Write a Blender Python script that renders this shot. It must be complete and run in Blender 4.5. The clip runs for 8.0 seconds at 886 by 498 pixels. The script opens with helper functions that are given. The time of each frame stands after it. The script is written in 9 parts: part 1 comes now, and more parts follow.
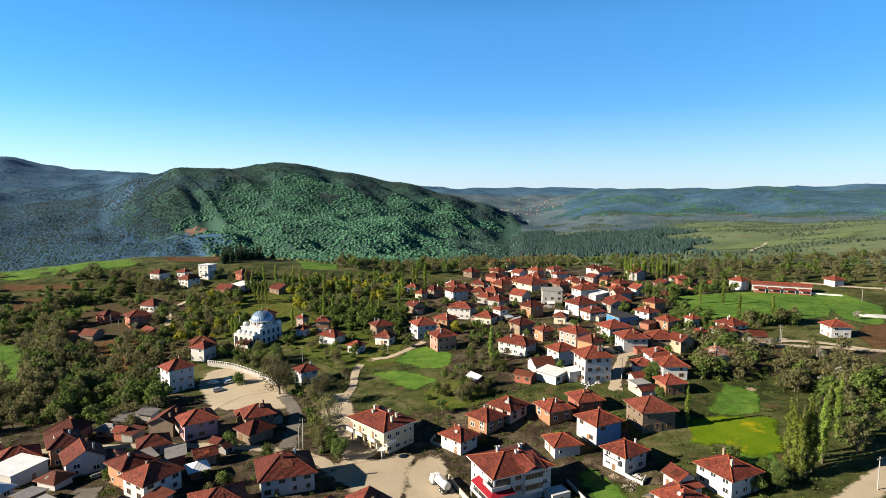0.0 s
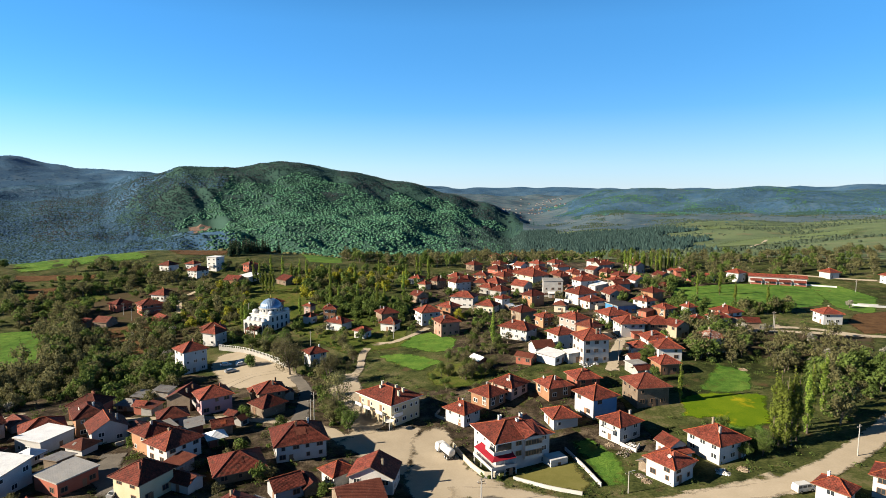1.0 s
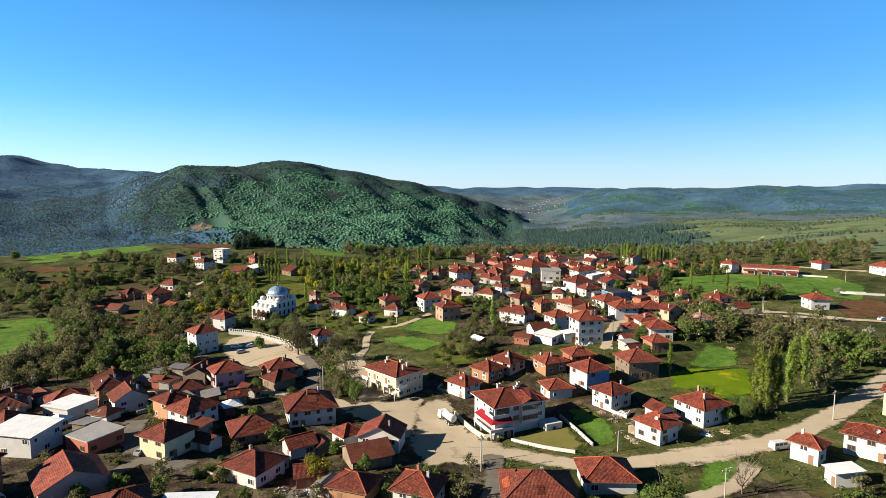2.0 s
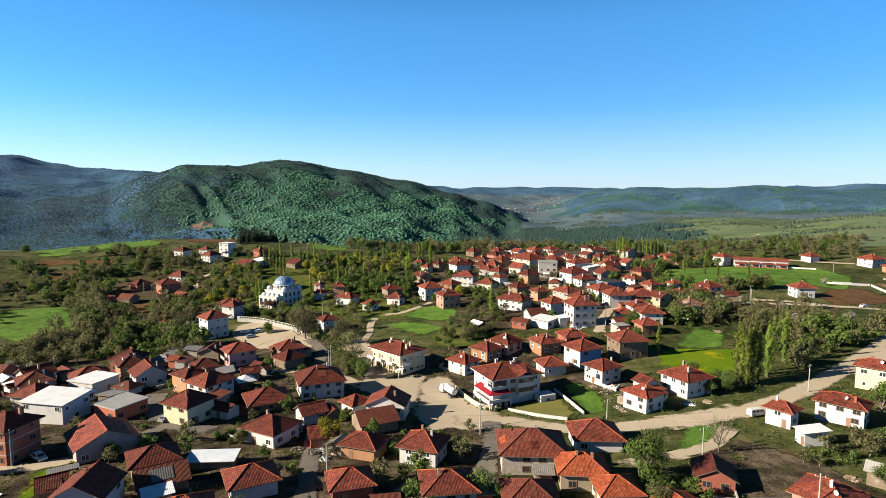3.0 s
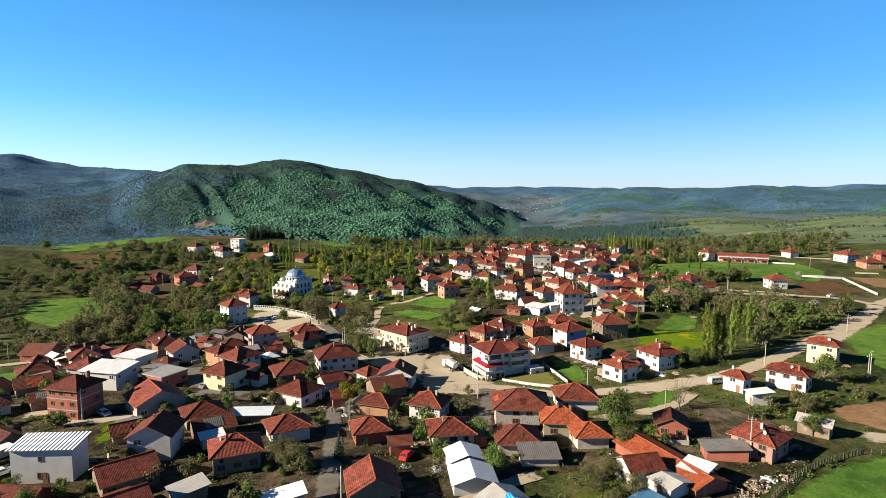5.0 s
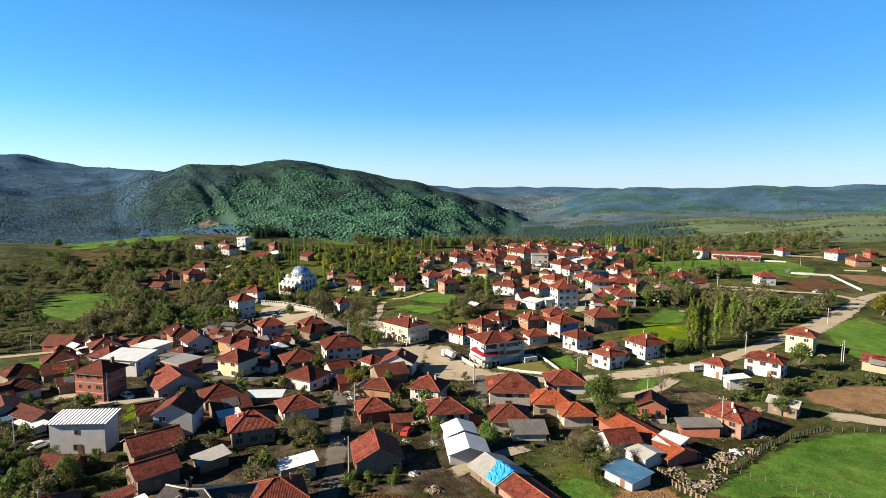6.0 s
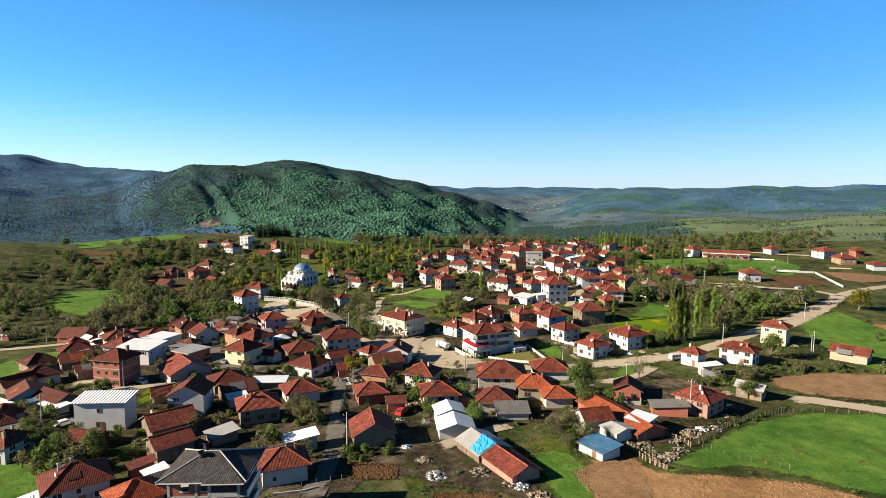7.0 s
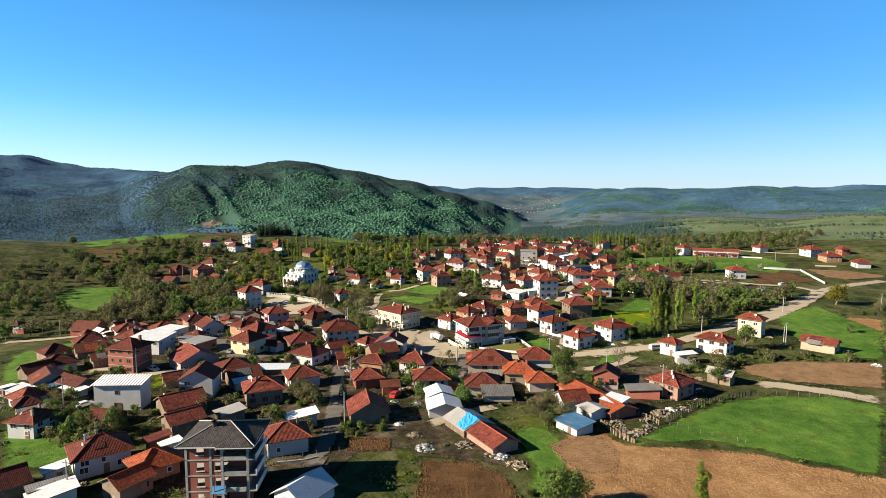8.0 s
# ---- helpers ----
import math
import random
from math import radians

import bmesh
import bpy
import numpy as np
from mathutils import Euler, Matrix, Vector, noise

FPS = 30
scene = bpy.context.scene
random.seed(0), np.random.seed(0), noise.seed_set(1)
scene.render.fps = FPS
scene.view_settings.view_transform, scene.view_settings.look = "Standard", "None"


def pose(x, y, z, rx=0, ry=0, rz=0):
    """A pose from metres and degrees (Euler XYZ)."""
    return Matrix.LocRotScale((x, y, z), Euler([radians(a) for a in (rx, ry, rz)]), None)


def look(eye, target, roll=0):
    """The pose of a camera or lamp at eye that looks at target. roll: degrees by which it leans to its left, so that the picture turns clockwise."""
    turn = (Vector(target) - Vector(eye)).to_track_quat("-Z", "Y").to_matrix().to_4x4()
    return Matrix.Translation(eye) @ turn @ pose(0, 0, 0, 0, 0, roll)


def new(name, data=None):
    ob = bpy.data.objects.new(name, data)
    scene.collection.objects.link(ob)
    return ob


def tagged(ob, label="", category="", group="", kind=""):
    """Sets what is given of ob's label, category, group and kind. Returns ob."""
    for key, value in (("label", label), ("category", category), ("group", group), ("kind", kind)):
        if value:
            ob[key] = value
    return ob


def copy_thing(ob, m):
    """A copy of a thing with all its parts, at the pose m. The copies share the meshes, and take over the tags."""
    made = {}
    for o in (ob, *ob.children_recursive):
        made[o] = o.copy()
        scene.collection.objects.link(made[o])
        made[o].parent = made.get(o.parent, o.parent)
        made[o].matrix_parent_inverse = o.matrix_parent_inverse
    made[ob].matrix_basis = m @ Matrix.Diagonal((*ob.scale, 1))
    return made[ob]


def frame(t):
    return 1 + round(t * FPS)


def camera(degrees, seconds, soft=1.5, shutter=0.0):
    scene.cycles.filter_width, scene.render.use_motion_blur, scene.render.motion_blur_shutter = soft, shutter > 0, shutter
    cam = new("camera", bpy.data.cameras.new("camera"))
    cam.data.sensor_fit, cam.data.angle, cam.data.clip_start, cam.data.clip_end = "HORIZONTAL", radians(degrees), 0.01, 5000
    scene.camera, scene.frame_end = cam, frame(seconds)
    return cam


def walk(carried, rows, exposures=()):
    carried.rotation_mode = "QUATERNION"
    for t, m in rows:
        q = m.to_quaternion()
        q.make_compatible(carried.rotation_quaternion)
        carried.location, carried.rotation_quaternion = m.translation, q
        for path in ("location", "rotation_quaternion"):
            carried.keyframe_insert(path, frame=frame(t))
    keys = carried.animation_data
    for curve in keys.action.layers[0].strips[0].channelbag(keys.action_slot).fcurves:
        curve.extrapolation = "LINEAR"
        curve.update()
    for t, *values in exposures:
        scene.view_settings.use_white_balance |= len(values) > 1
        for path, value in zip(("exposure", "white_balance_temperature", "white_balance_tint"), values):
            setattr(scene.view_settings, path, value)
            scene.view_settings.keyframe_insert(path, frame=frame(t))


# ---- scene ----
cam = camera(75.3, 8.0, soft=0.5)
METRES, EYE, TILT, LEAN, TURN = 90.0, 72.0, -6.0, 0.0, 0.0
ROWS = [
    (0.0, 0.0, 0.0, 0.0, 0.0, 0.0, -0.0),
    (0.5, -0.0049, -0.0428, -0.0273, 0.12, 0.0, -0.08),
    (1.0, -0.009, -0.0908, -0.0567, 0.19, 0.02, -0.12),
    (1.5, -0.0119, -0.1426, -0.0877, 0.22, 0.04, -0.13),
    (3.0, -0.0219, -0.315, -0.1731, 0.13, 0.09, -0.14),
    (3.5, -0.026, -0.3758, -0.182, 0.05, 0.07, -0.16),
    (4.0, -0.0293, -0.4383, -0.1899, 0.03, 0.06, -0.17),
    (4.5, -0.0337, -0.5007, -0.1972, -0.02, 0.06, -0.21),
    (6.0, -0.0222, -0.6881, -0.2202, 0.23, 0.07, -0.26),
    (6.5, -0.0097, -0.7511, -0.2276, 0.28, 0.09, -0.25),
    (7.0, 0.0045, -0.8143, -0.2348, 0.3, 0.09, -0.27),
    (7.5, 0.0195, -0.8778, -0.2422, 0.34, 0.11, -0.27),
    (8.0, 0.0355, -0.9417, -0.25, 0.39, 0.12, -0.27),
]
walk(cam, [(t, pose(0, 0, EYE, TILT, LEAN, TURN) @ pose(METRES * x, METRES * y, METRES * z, 90 + pitch, roll, yaw)) for t, x, y, z, yaw, pitch, roll in ROWS],
     exposures=[(0.0, 1.62), (8.0, 1.62)])

# ---- sky and sun ----
SUN_AZ, SUN_EL = -104.0, 24.0          # degrees: bearing from straight ahead (left is minus), and height
world = bpy.data.worlds.new("sky")
scene.world = world
world.use_nodes = True
wn = world.node_tree.nodes
sky = wn.new("ShaderNodeTexSky")
sky.sky_type = "NISHITA"
sky.sun_disc = False
sky.sun_elevation, sky.sun_rotation = radians(SUN_EL), radians(-SUN_AZ)
sky.altitude, sky.air_density, sky.dust_density, sky.ozone_density = 1500, 1.0, 0.0, 3.5
wn["Background"].inputs["Strength"].default_value = 0.049
clear = wn.new("ShaderNodeHueSaturation")
clear.inputs["Saturation"].default_value = 1.38
world.node_tree.links.new(sky.outputs["Color"], clear.inputs["Color"])
veil = wn.new("ShaderNodeMix")
veil.data_type = "RGBA"
up, haze = wn.new("ShaderNodeTexCoord"), wn.new("ShaderNodeMapRange")          # haze lies low and thins out towards the zenith
rise = wn.new("ShaderNodeSeparateXYZ")
haze.inputs["From Min"].default_value, haze.inputs["From Max"].default_value = 0.28, 0.7
haze.inputs["To Min"].default_value, haze.inputs["To Max"].default_value = 0.21, 0.0
world.node_tree.links.new(up.outputs["Generated"], rise.inputs[0])
world.node_tree.links.new(rise.outputs["Z"], haze.inputs["Value"])
world.node_tree.links.new(haze.outputs[0], veil.inputs[0])
veil.inputs[7].default_value = (2.6, 6.6, 13.0, 1)
world.node_tree.links.new(clear.outputs["Color"], veil.inputs[6])
deep, fall = wn.new("ShaderNodeMix"), wn.new("ShaderNodeMapRange")          # clear spring air: a deep blue overhead
deep.data_type = "RGBA"
deep.inputs[7].default_value = (0, 0, 0, 1)
fall.inputs["From Min"].default_value, fall.inputs["From Max"].default_value = 0.26, 0.62
fall.inputs["To Min"].default_value, fall.inputs["To Max"].default_value = 0.0, 0.76
world.node_tree.links.new(rise.outputs["Z"], fall.inputs["Value"])
world.node_tree.links.new(fall.outputs[0], deep.inputs[0])
low, near_earth = wn.new("ShaderNodeMix"), wn.new("ShaderNodeMapRange")          # pale haze along the horizon
low.data_type = "RGBA"
low.inputs[7].default_value = (3.6, 4.9, 6.4, 1)
near_earth.inputs["From Min"].default_value, near_earth.inputs["From Max"].default_value = 0.0, 0.13
near_earth.inputs["To Min"].default_value, near_earth.inputs["To Max"].default_value = 0.5, 0.0
world.node_tree.links.new(rise.outputs["Z"], near_earth.inputs["Value"])
world.node_tree.links.new(near_earth.outputs[0], low.inputs[0])
world.node_tree.links.new(veil.outputs[2], low.inputs[6])
world.node_tree.links.new(low.outputs[2], deep.inputs[6])
world.node_tree.links.new(deep.outputs[2], wn["Background"].inputs["Color"])
to_sun = Vector((math.sin(radians(SUN_AZ)) * math.cos(radians(SUN_EL)), math.cos(radians(SUN_AZ)) * math.cos(radians(SUN_EL)), math.sin(radians(SUN_EL))))
sun = new("sun", bpy.data.lights.new("sun", "SUN"))
sun.data.energy, sun.data.angle, sun.data.color = 5.0, radians(0.53), (1.0, 0.87, 0.68)
sun.matrix_world = look(to_sun * 300, (0, 0, 0))

# ---- materials ----
def nodes_of(name):
    m = bpy.data.materials.new(name)
    m.use_nodes = True
    return m, m.node_tree.nodes, m.node_tree.links, m.node_tree.nodes["Principled BSDF"]


def add(n, kind, **values):
    node = n.new("ShaderNode" + kind)
    for k, v in values.items():
        node.inputs[k.replace("_", " ")].default_value = v
    return node


def ramp(n, stops):
    r = n.new("ShaderNodeValToRGB")
    els = r.color_ramp.elements
    for i, (p, c) in enumerate(stops):
        e = els[i] if i < 2 else els.new(p)
        e.position, e.color = p, (*c, 1)
    return r


def mix(n, l, fac, a, b, kind="MIX"):
    m = n.new("ShaderNodeMix")
    m.data_type, m.blend_type = "RGBA", kind
    for socket, v in ((m.inputs[0], fac), (m.inputs[6], a), (m.inputs[7], b)):
        if hasattr(v, "links"):
            l.new(v, socket)
        elif isinstance(v, tuple):
            socket.default_value = (*v, 1)
        else:
            socket.default_value = v
    return m.outputs[2]


def surface(name, dark, light, coarse=0.4, fine=6.0, rough=0.85, bump=0.15, metal=0.0, vary=0.25, stain=None, stain_at=0.62, space="Object"):
    """A weathered surface: two scales of variation, an optional stain colour, and a tone that differs from thing to thing."""
    m, n, l, p = nodes_of(name)
    co = n.new("ShaderNodeTexCoord").outputs[space]
    big, small = add(n, "TexNoise", Scale=coarse, Detail=4.0), add(n, "TexNoise", Scale=fine, Detail=3.0)
    l.new(co, big.inputs["Vector"]), l.new(co, small.inputs["Vector"])
    r = ramp(n, [(0.35, dark), (0.65, light)])
    both = n.new("ShaderNodeMath")
    both.operation, both.use_clamp = "MULTIPLY_ADD", False
    both.inputs[1].default_value = 0.45
    l.new(small.outputs["Fac"], both.inputs[0])
    half = n.new("ShaderNodeMath")
    half.operation = "MULTIPLY"
    half.inputs[1].default_value = 0.55
    l.new(big.outputs["Fac"], half.inputs[0]), l.new(half.outputs[0], both.inputs[2])
    l.new(both.outputs[0], r.inputs["Fac"])
    col = r.outputs["Color"]
    if stain:
        sn = add(n, "TexNoise", Scale=coarse * 2.3, Detail=6.0, Roughness=0.7)
        l.new(co, sn.inputs["Vector"])
        sr = ramp(n, [(stain_at, (0, 0, 0)), (stain_at + 0.1, (1, 1, 1))])
        l.new(sn.outputs["Fac"], sr.inputs["Fac"])
        col = mix(n, l, sr.outputs["Color"], col, stain)
    if vary:
        info, tone = n.new("ShaderNodeObjectInfo"), n.new("ShaderNodeMapRange")
        tone.inputs["To Min"].default_value, tone.inputs["To Max"].default_value = 1 - vary, 1 + vary * 0.5
        l.new(info.outputs["Random"], tone.inputs["Value"])
        hs = n.new("ShaderNodeHueSaturation")
        l.new(tone.outputs[0], hs.inputs["Value"]), l.new(col, hs.inputs["Color"])
        col = hs.outputs["Color"]
    l.new(col, p.inputs["Base Color"])
    p.inputs["Roughness"].default_value, p.inputs["Metallic"].default_value = rough, metal
    p.inputs["Specular IOR Level"].default_value = 0.5 if rough < 0.6 else 0.2
    if bump:
        b = add(n, "Bump", Strength=bump, Distance=0.05)
        l.new(small.outputs["Fac"], b.inputs["Height"]), l.new(b.outputs["Normal"], p.inputs["Normal"])
    return m


def ribbed(name, dark, light, pitch=0.25, rows=0.36, rough=0.8, metal=0.0, stain=None, stain_at=0.54, depth=0.017, vary=0.3):
    """Roofing laid down the slope: ribs or tile columns across, courses down, blotches and patches."""
    m, n, l, p = nodes_of(name)
    tc = n.new("ShaderNodeTexCoord")
    info = n.new("ShaderNodeObjectInfo")
    off = n.new("ShaderNodeVectorMath")
    off.operation = "ADD"
    spread = n.new("ShaderNodeMath")
    spread.operation = "MULTIPLY"
    spread.inputs[1].default_value = 90
    l.new(info.outputs["Random"], spread.inputs[0])
    l.new(tc.outputs["Object"], off.inputs[0]), l.new(spread.outputs[0], off.inputs[1])
    big, small = add(n, "TexNoise", Scale=0.45, Detail=5.0, Roughness=0.65), add(n, "TexNoise", Scale=3.5, Detail=4.0, Roughness=0.7)
    l.new(off.outputs[0], big.inputs["Vector"]), l.new(off.outputs[0], small.inputs["Vector"])
    addn = n.new("ShaderNodeMath")
    addn.operation = "ADD"
    l.new(big.outputs["Fac"], addn.inputs[0]), l.new(small.outputs["Fac"], addn.inputs[1])
    r = ramp(n, [(0.78, dark), (1.18, light)])
    r.color_ramp.elements[0].position, r.color_ramp.elements[1].position = 0.39, 0.59
    halve = n.new("ShaderNodeMath")
    halve.operation = "MULTIPLY"
    halve.inputs[1].default_value = 0.5
    l.new(addn.outputs[0], halve.inputs[0]), l.new(halve.outputs[0], r.inputs["Fac"])
    col = r.outputs["Color"]
    if stain:
        sn = add(n, "TexNoise", Scale=0.8, Detail=7.0, Roughness=0.75)
        l.new(off.outputs[0], sn.inputs["Vector"])
        sr = ramp(n, [(stain_at, (0, 0, 0)), (stain_at + 0.08, (1, 1, 1))])
        l.new(sn.outputs["Fac"], sr.inputs["Fac"])
        col = mix(n, l, sr.outputs["Color"], col, stain)
    sep = n.new("ShaderNodeSeparateXYZ")
    l.new(tc.outputs["UV"], sep.inputs[0])
    waves = []
    for axis, size in (("X", pitch), ("Y", rows)):
        if not size:
            continue
        k = n.new("ShaderNodeMath")
        k.operation = "MULTIPLY"
        k.inputs[1].default_value = 6.2832 / size
        s = n.new("ShaderNodeMath")
        s.operation = "SINE"
        l.new(sep.outputs[axis], k.inputs[0]), l.new(k.outputs[0], s.inputs[0])
        waves.append(s.outputs[0])
    total = waves[0]
    if len(waves) > 1:
        t = n.new("ShaderNodeMath")
        t.operation = "ADD"
        l.new(waves[0], t.inputs[0]), l.new(waves[1], t.inputs[1])
        total = t.outputs[0]
    if pitch and rows:            # each tile has a tone of its own
        cell = n.new("ShaderNodeVectorMath")
        cell.operation = "DIVIDE"
        cell.inputs[1].default_value = (pitch, rows, 1)
        whole = n.new("ShaderNodeVectorMath")
        whole.operation = "FLOOR"
        luck = n.new("ShaderNodeTexWhiteNoise")
        each, dull = n.new("ShaderNodeMapRange"), n.new("ShaderNodeHueSaturation")
        each.inputs["To Min"].default_value, each.inputs["To Max"].default_value = 0.62, 1.3
        l.new(tc.outputs["UV"], cell.inputs[0]), l.new(cell.outputs[0], whole.inputs[0]), l.new(whole.outputs[0], luck.inputs["Vector"])
        l.new(luck.outputs["Value"], each.inputs["Value"]), l.new(each.outputs[0], dull.inputs["Value"]), l.new(col, dull.inputs["Color"])
        col = dull.outputs["Color"]
    b = add(n, "Bump", Strength=0.7, Distance=depth)
    l.new(total, b.inputs["Height"]), l.new(b.outputs["Normal"], p.inputs["Normal"])
    tone, hs = n.new("ShaderNodeMapRange"), n.new("ShaderNodeHueSaturation")
    tone.inputs["To Min"].default_value, tone.inputs["To Max"].default_value = 1 - vary, 1 + vary * 0.6
    l.new(info.outputs["Random"], tone.inputs["Value"]), l.new(tone.outputs[0], hs.inputs["Value"]), l.new(col, hs.inputs["Color"])
    l.new(hs.outputs["Color"], p.inputs["Base Color"])
    p.inputs["Roughness"].default_value, p.inputs["Metallic"].default_value = rough, metal
    p.inputs["Specular IOR Level"].default_value = 0.5 if rough < 0.7 else 0.15
    return m


def leafy(name, dark, light, thin=0.3, spot_size=0.09, spread=0.35):
    """Leaves: two tones, leaf by leaf, with some light passing through."""
    m, n, l, p = nodes_of(name)
    geo, info = n.new("ShaderNodeNewGeometry"), n.new("ShaderNodeObjectInfo")
    r = ramp(n, [(0.0, dark), (1.0, light)])
    l.new(geo.outputs["Random Per Island"], r.inputs["Fac"])
    tone, hs = n.new("ShaderNodeMapRange"), n.new("ShaderNodeHueSaturation")
    tone.inputs["To Min"].default_value, tone.inputs["To Max"].default_value = 0.65, 1.3
    hue = n.new("ShaderNodeMapRange")
    hue.inputs["To Min"].default_value, hue.inputs["To Max"].default_value = 0.482, 0.512
    l.new(info.outputs["Random"], tone.inputs["Value"]), l.new(info.outputs["Random"], hue.inputs["Value"])
    l.new(tone.outputs[0], hs.inputs["Value"]), l.new(hue.outputs[0], hs.inputs["Hue"]), l.new(r.outputs["Color"], hs.inputs["Color"])
    spot = add(n, "TexNoise", Scale=spot_size, Detail=4.0, Roughness=0.7)
    l.new(geo.outputs["Position"], spot.inputs["Vector"])
    shade = n.new("ShaderNodeMapRange")
    shade.inputs["From Min"].default_value, shade.inputs["From Max"].default_value = 0.3, 0.7
    shade.inputs["To Min"].default_value, shade.inputs["To Max"].default_value = 1 - spread, 1 + spread
    l.new(spot.outputs["Fac"], shade.inputs["Value"])
    both = n.new("ShaderNodeHueSaturation")
    l.new(hs.outputs["Color"], both.inputs["Color"]), l.new(shade.outputs[0], both.inputs["Value"])
    hs = both
    l.new(hs.outputs["Color"], p.inputs["Base Color"])
    p.inputs["Roughness"].default_value, p.inputs["Specular IOR Level"].default_value = 0.75, 0.12
    tr, mx = n.new("ShaderNodeBsdfTranslucent"), n.new("ShaderNodeMixShader")
    mx.inputs[0].default_value = thin
    l.new(hs.outputs["Color"], tr.inputs["Color"]), l.new(p.outputs[0], mx.inputs[1]), l.new(tr.outputs[0], mx.inputs[2])
    l.new(mx.outputs[0], n["Material Output"].inputs["Surface"])
    return m


def worn_edge(m, co, grain=0.35):
    """Lets a laid patch thin out raggedly towards its rim (attribute inner: 0 at the rim, 1 inside)."""
    n, l = m.node_tree.nodes, m.node_tree.links
    p, out = n["Principled BSDF"], n["Material Output"]
    rim = n.new("ShaderNodeAttribute")
    rim.attribute_name = "inner"
    t = add(n, "TexNoise", Scale=grain, Detail=6.0, Roughness=0.7)
    l.new(co, t.inputs["Vector"])
    k = n.new("ShaderNodeMath")
    k.operation = "MULTIPLY_ADD"
    k.inputs[1].default_value = 1.6
    l.new(t.outputs["Fac"], k.inputs[0]), l.new(rim.outputs["Fac"], k.inputs[2])
    r = ramp(n, [(0.0, (0, 0, 0)), (1.0, (1, 1, 1))])
    shift = n.new("ShaderNodeMapRange")
    shift.inputs["From Min"].default_value, shift.inputs["From Max"].default_value = 0.95, 1.3
    l.new(k.outputs[0], shift.inputs["Value"]), l.new(shift.outputs[0], r.inputs["Fac"])
    clear_of, mx = n.new("ShaderNodeBsdfTransparent"), n.new("ShaderNodeMixShader")
    l.new(r.outputs["Color"], mx.inputs[0]), l.new(clear_of.outputs[0], mx.inputs[1]), l.new(p.outputs[0], mx.inputs[2])
    l.new(mx.outputs[0], out.inputs["Surface"])


def land(name, stops, coarse=0.02, mid=0.15, fine=2.5, bump=0.4, rough=0.95, lift=0.12, dry=None, dry_at=0.55, laid=True):
    """Open ground in world metres: meadow, soil or gravel at three scales."""
    m, n, l, p = nodes_of(name)
    co = n.new("ShaderNodeNewGeometry").outputs["Position"]
    fac = None
    for sc, w in ((coarse, 0.4), (mid, 0.35), (fine, 0.25)):
        t = add(n, "TexNoise", Scale=sc, Detail=5.0, Roughness=0.62)
        l.new(co, t.inputs["Vector"])
        k = n.new("ShaderNodeMath")
        k.operation = "MULTIPLY_ADD"
        k.inputs[1].default_value = w
        l.new(t.outputs["Fac"], k.inputs[0])
        if fac:
            l.new(fac, k.inputs[2])
        else:
            k.inputs[2].default_value = 0
        fac = k.outputs[0]
    r = ramp(n, stops)
    l.new(fac, r.inputs["Fac"])
    col = r.outputs["Color"]
    if dry:
        d = add(n, "TexNoise", Scale=mid * 0.7, Detail=6.0, Roughness=0.7)
        l.new(co, d.inputs["Vector"])
        dr = ramp(n, [(dry_at, (0, 0, 0)), (dry_at + 0.12, (1, 1, 1))])
        l.new(d.outputs["Fac"], dr.inputs["Fac"])
        col = mix(n, l, dr.outputs["Color"], col, dry)
    l.new(col, p.inputs["Base Color"])
    p.inputs["Roughness"].default_value, p.inputs["Specular IOR Level"].default_value = rough, 0.05
    b = add(n, "Bump", Strength=bump, Distance=lift)
    l.new(t.outputs["Fac"], b.inputs["Height"]), l.new(b.outputs["Normal"], p.inputs["Normal"])
    if laid:
        worn_edge(m, co)
    return m


def furrowed(name, dark, light, angle, pitch=0.7):
    """Ploughed soil with ridges that run at an angle, broken by clods."""
    m, n, l, p = nodes_of(name)
    co = n.new("ShaderNodeNewGeometry").outputs["Position"]
    t = add(n, "TexNoise", Scale=0.25, Detail=6.0, Roughness=0.7)
    c = add(n, "TexNoise", Scale=2.2, Detail=4.0, Roughness=0.7)
    l.new(co, t.inputs["Vector"]), l.new(co, c.inputs["Vector"])
    mp = n.new("ShaderNodeMapping")
    mp.inputs["Rotation"].default_value = (0, 0, radians(angle))
    mp.inputs["Scale"].default_value = (0.35, 1.0, 1.0)
    w = add(n, "TexNoise", Scale=1.1 / pitch, Detail=3.0, Roughness=0.6)
    l.new(co, mp.inputs["Vector"]), l.new(mp.outputs[0], w.inputs["Vector"])
    h = mix(n, l, 0.45, w.outputs["Color"], c.outputs["Color"])
    r = ramp(n, [(0.38, dark), (0.62, light)])
    tone = mix(n, l, 0.45, t.outputs["Color"], h)
    l.new(tone, r.inputs["Fac"]), l.new(r.outputs["Color"], p.inputs["Base Color"])
    p.inputs["Roughness"].default_value, p.inputs["Specular IOR Level"].default_value = 1.0, 0.05
    b = add(n, "Bump", Strength=1.0, Distance=0.5)
    l.new(h, b.inputs["Height"]), l.new(b.outputs["Normal"], p.inputs["Normal"])
    worn_edge(m, co)
    return m


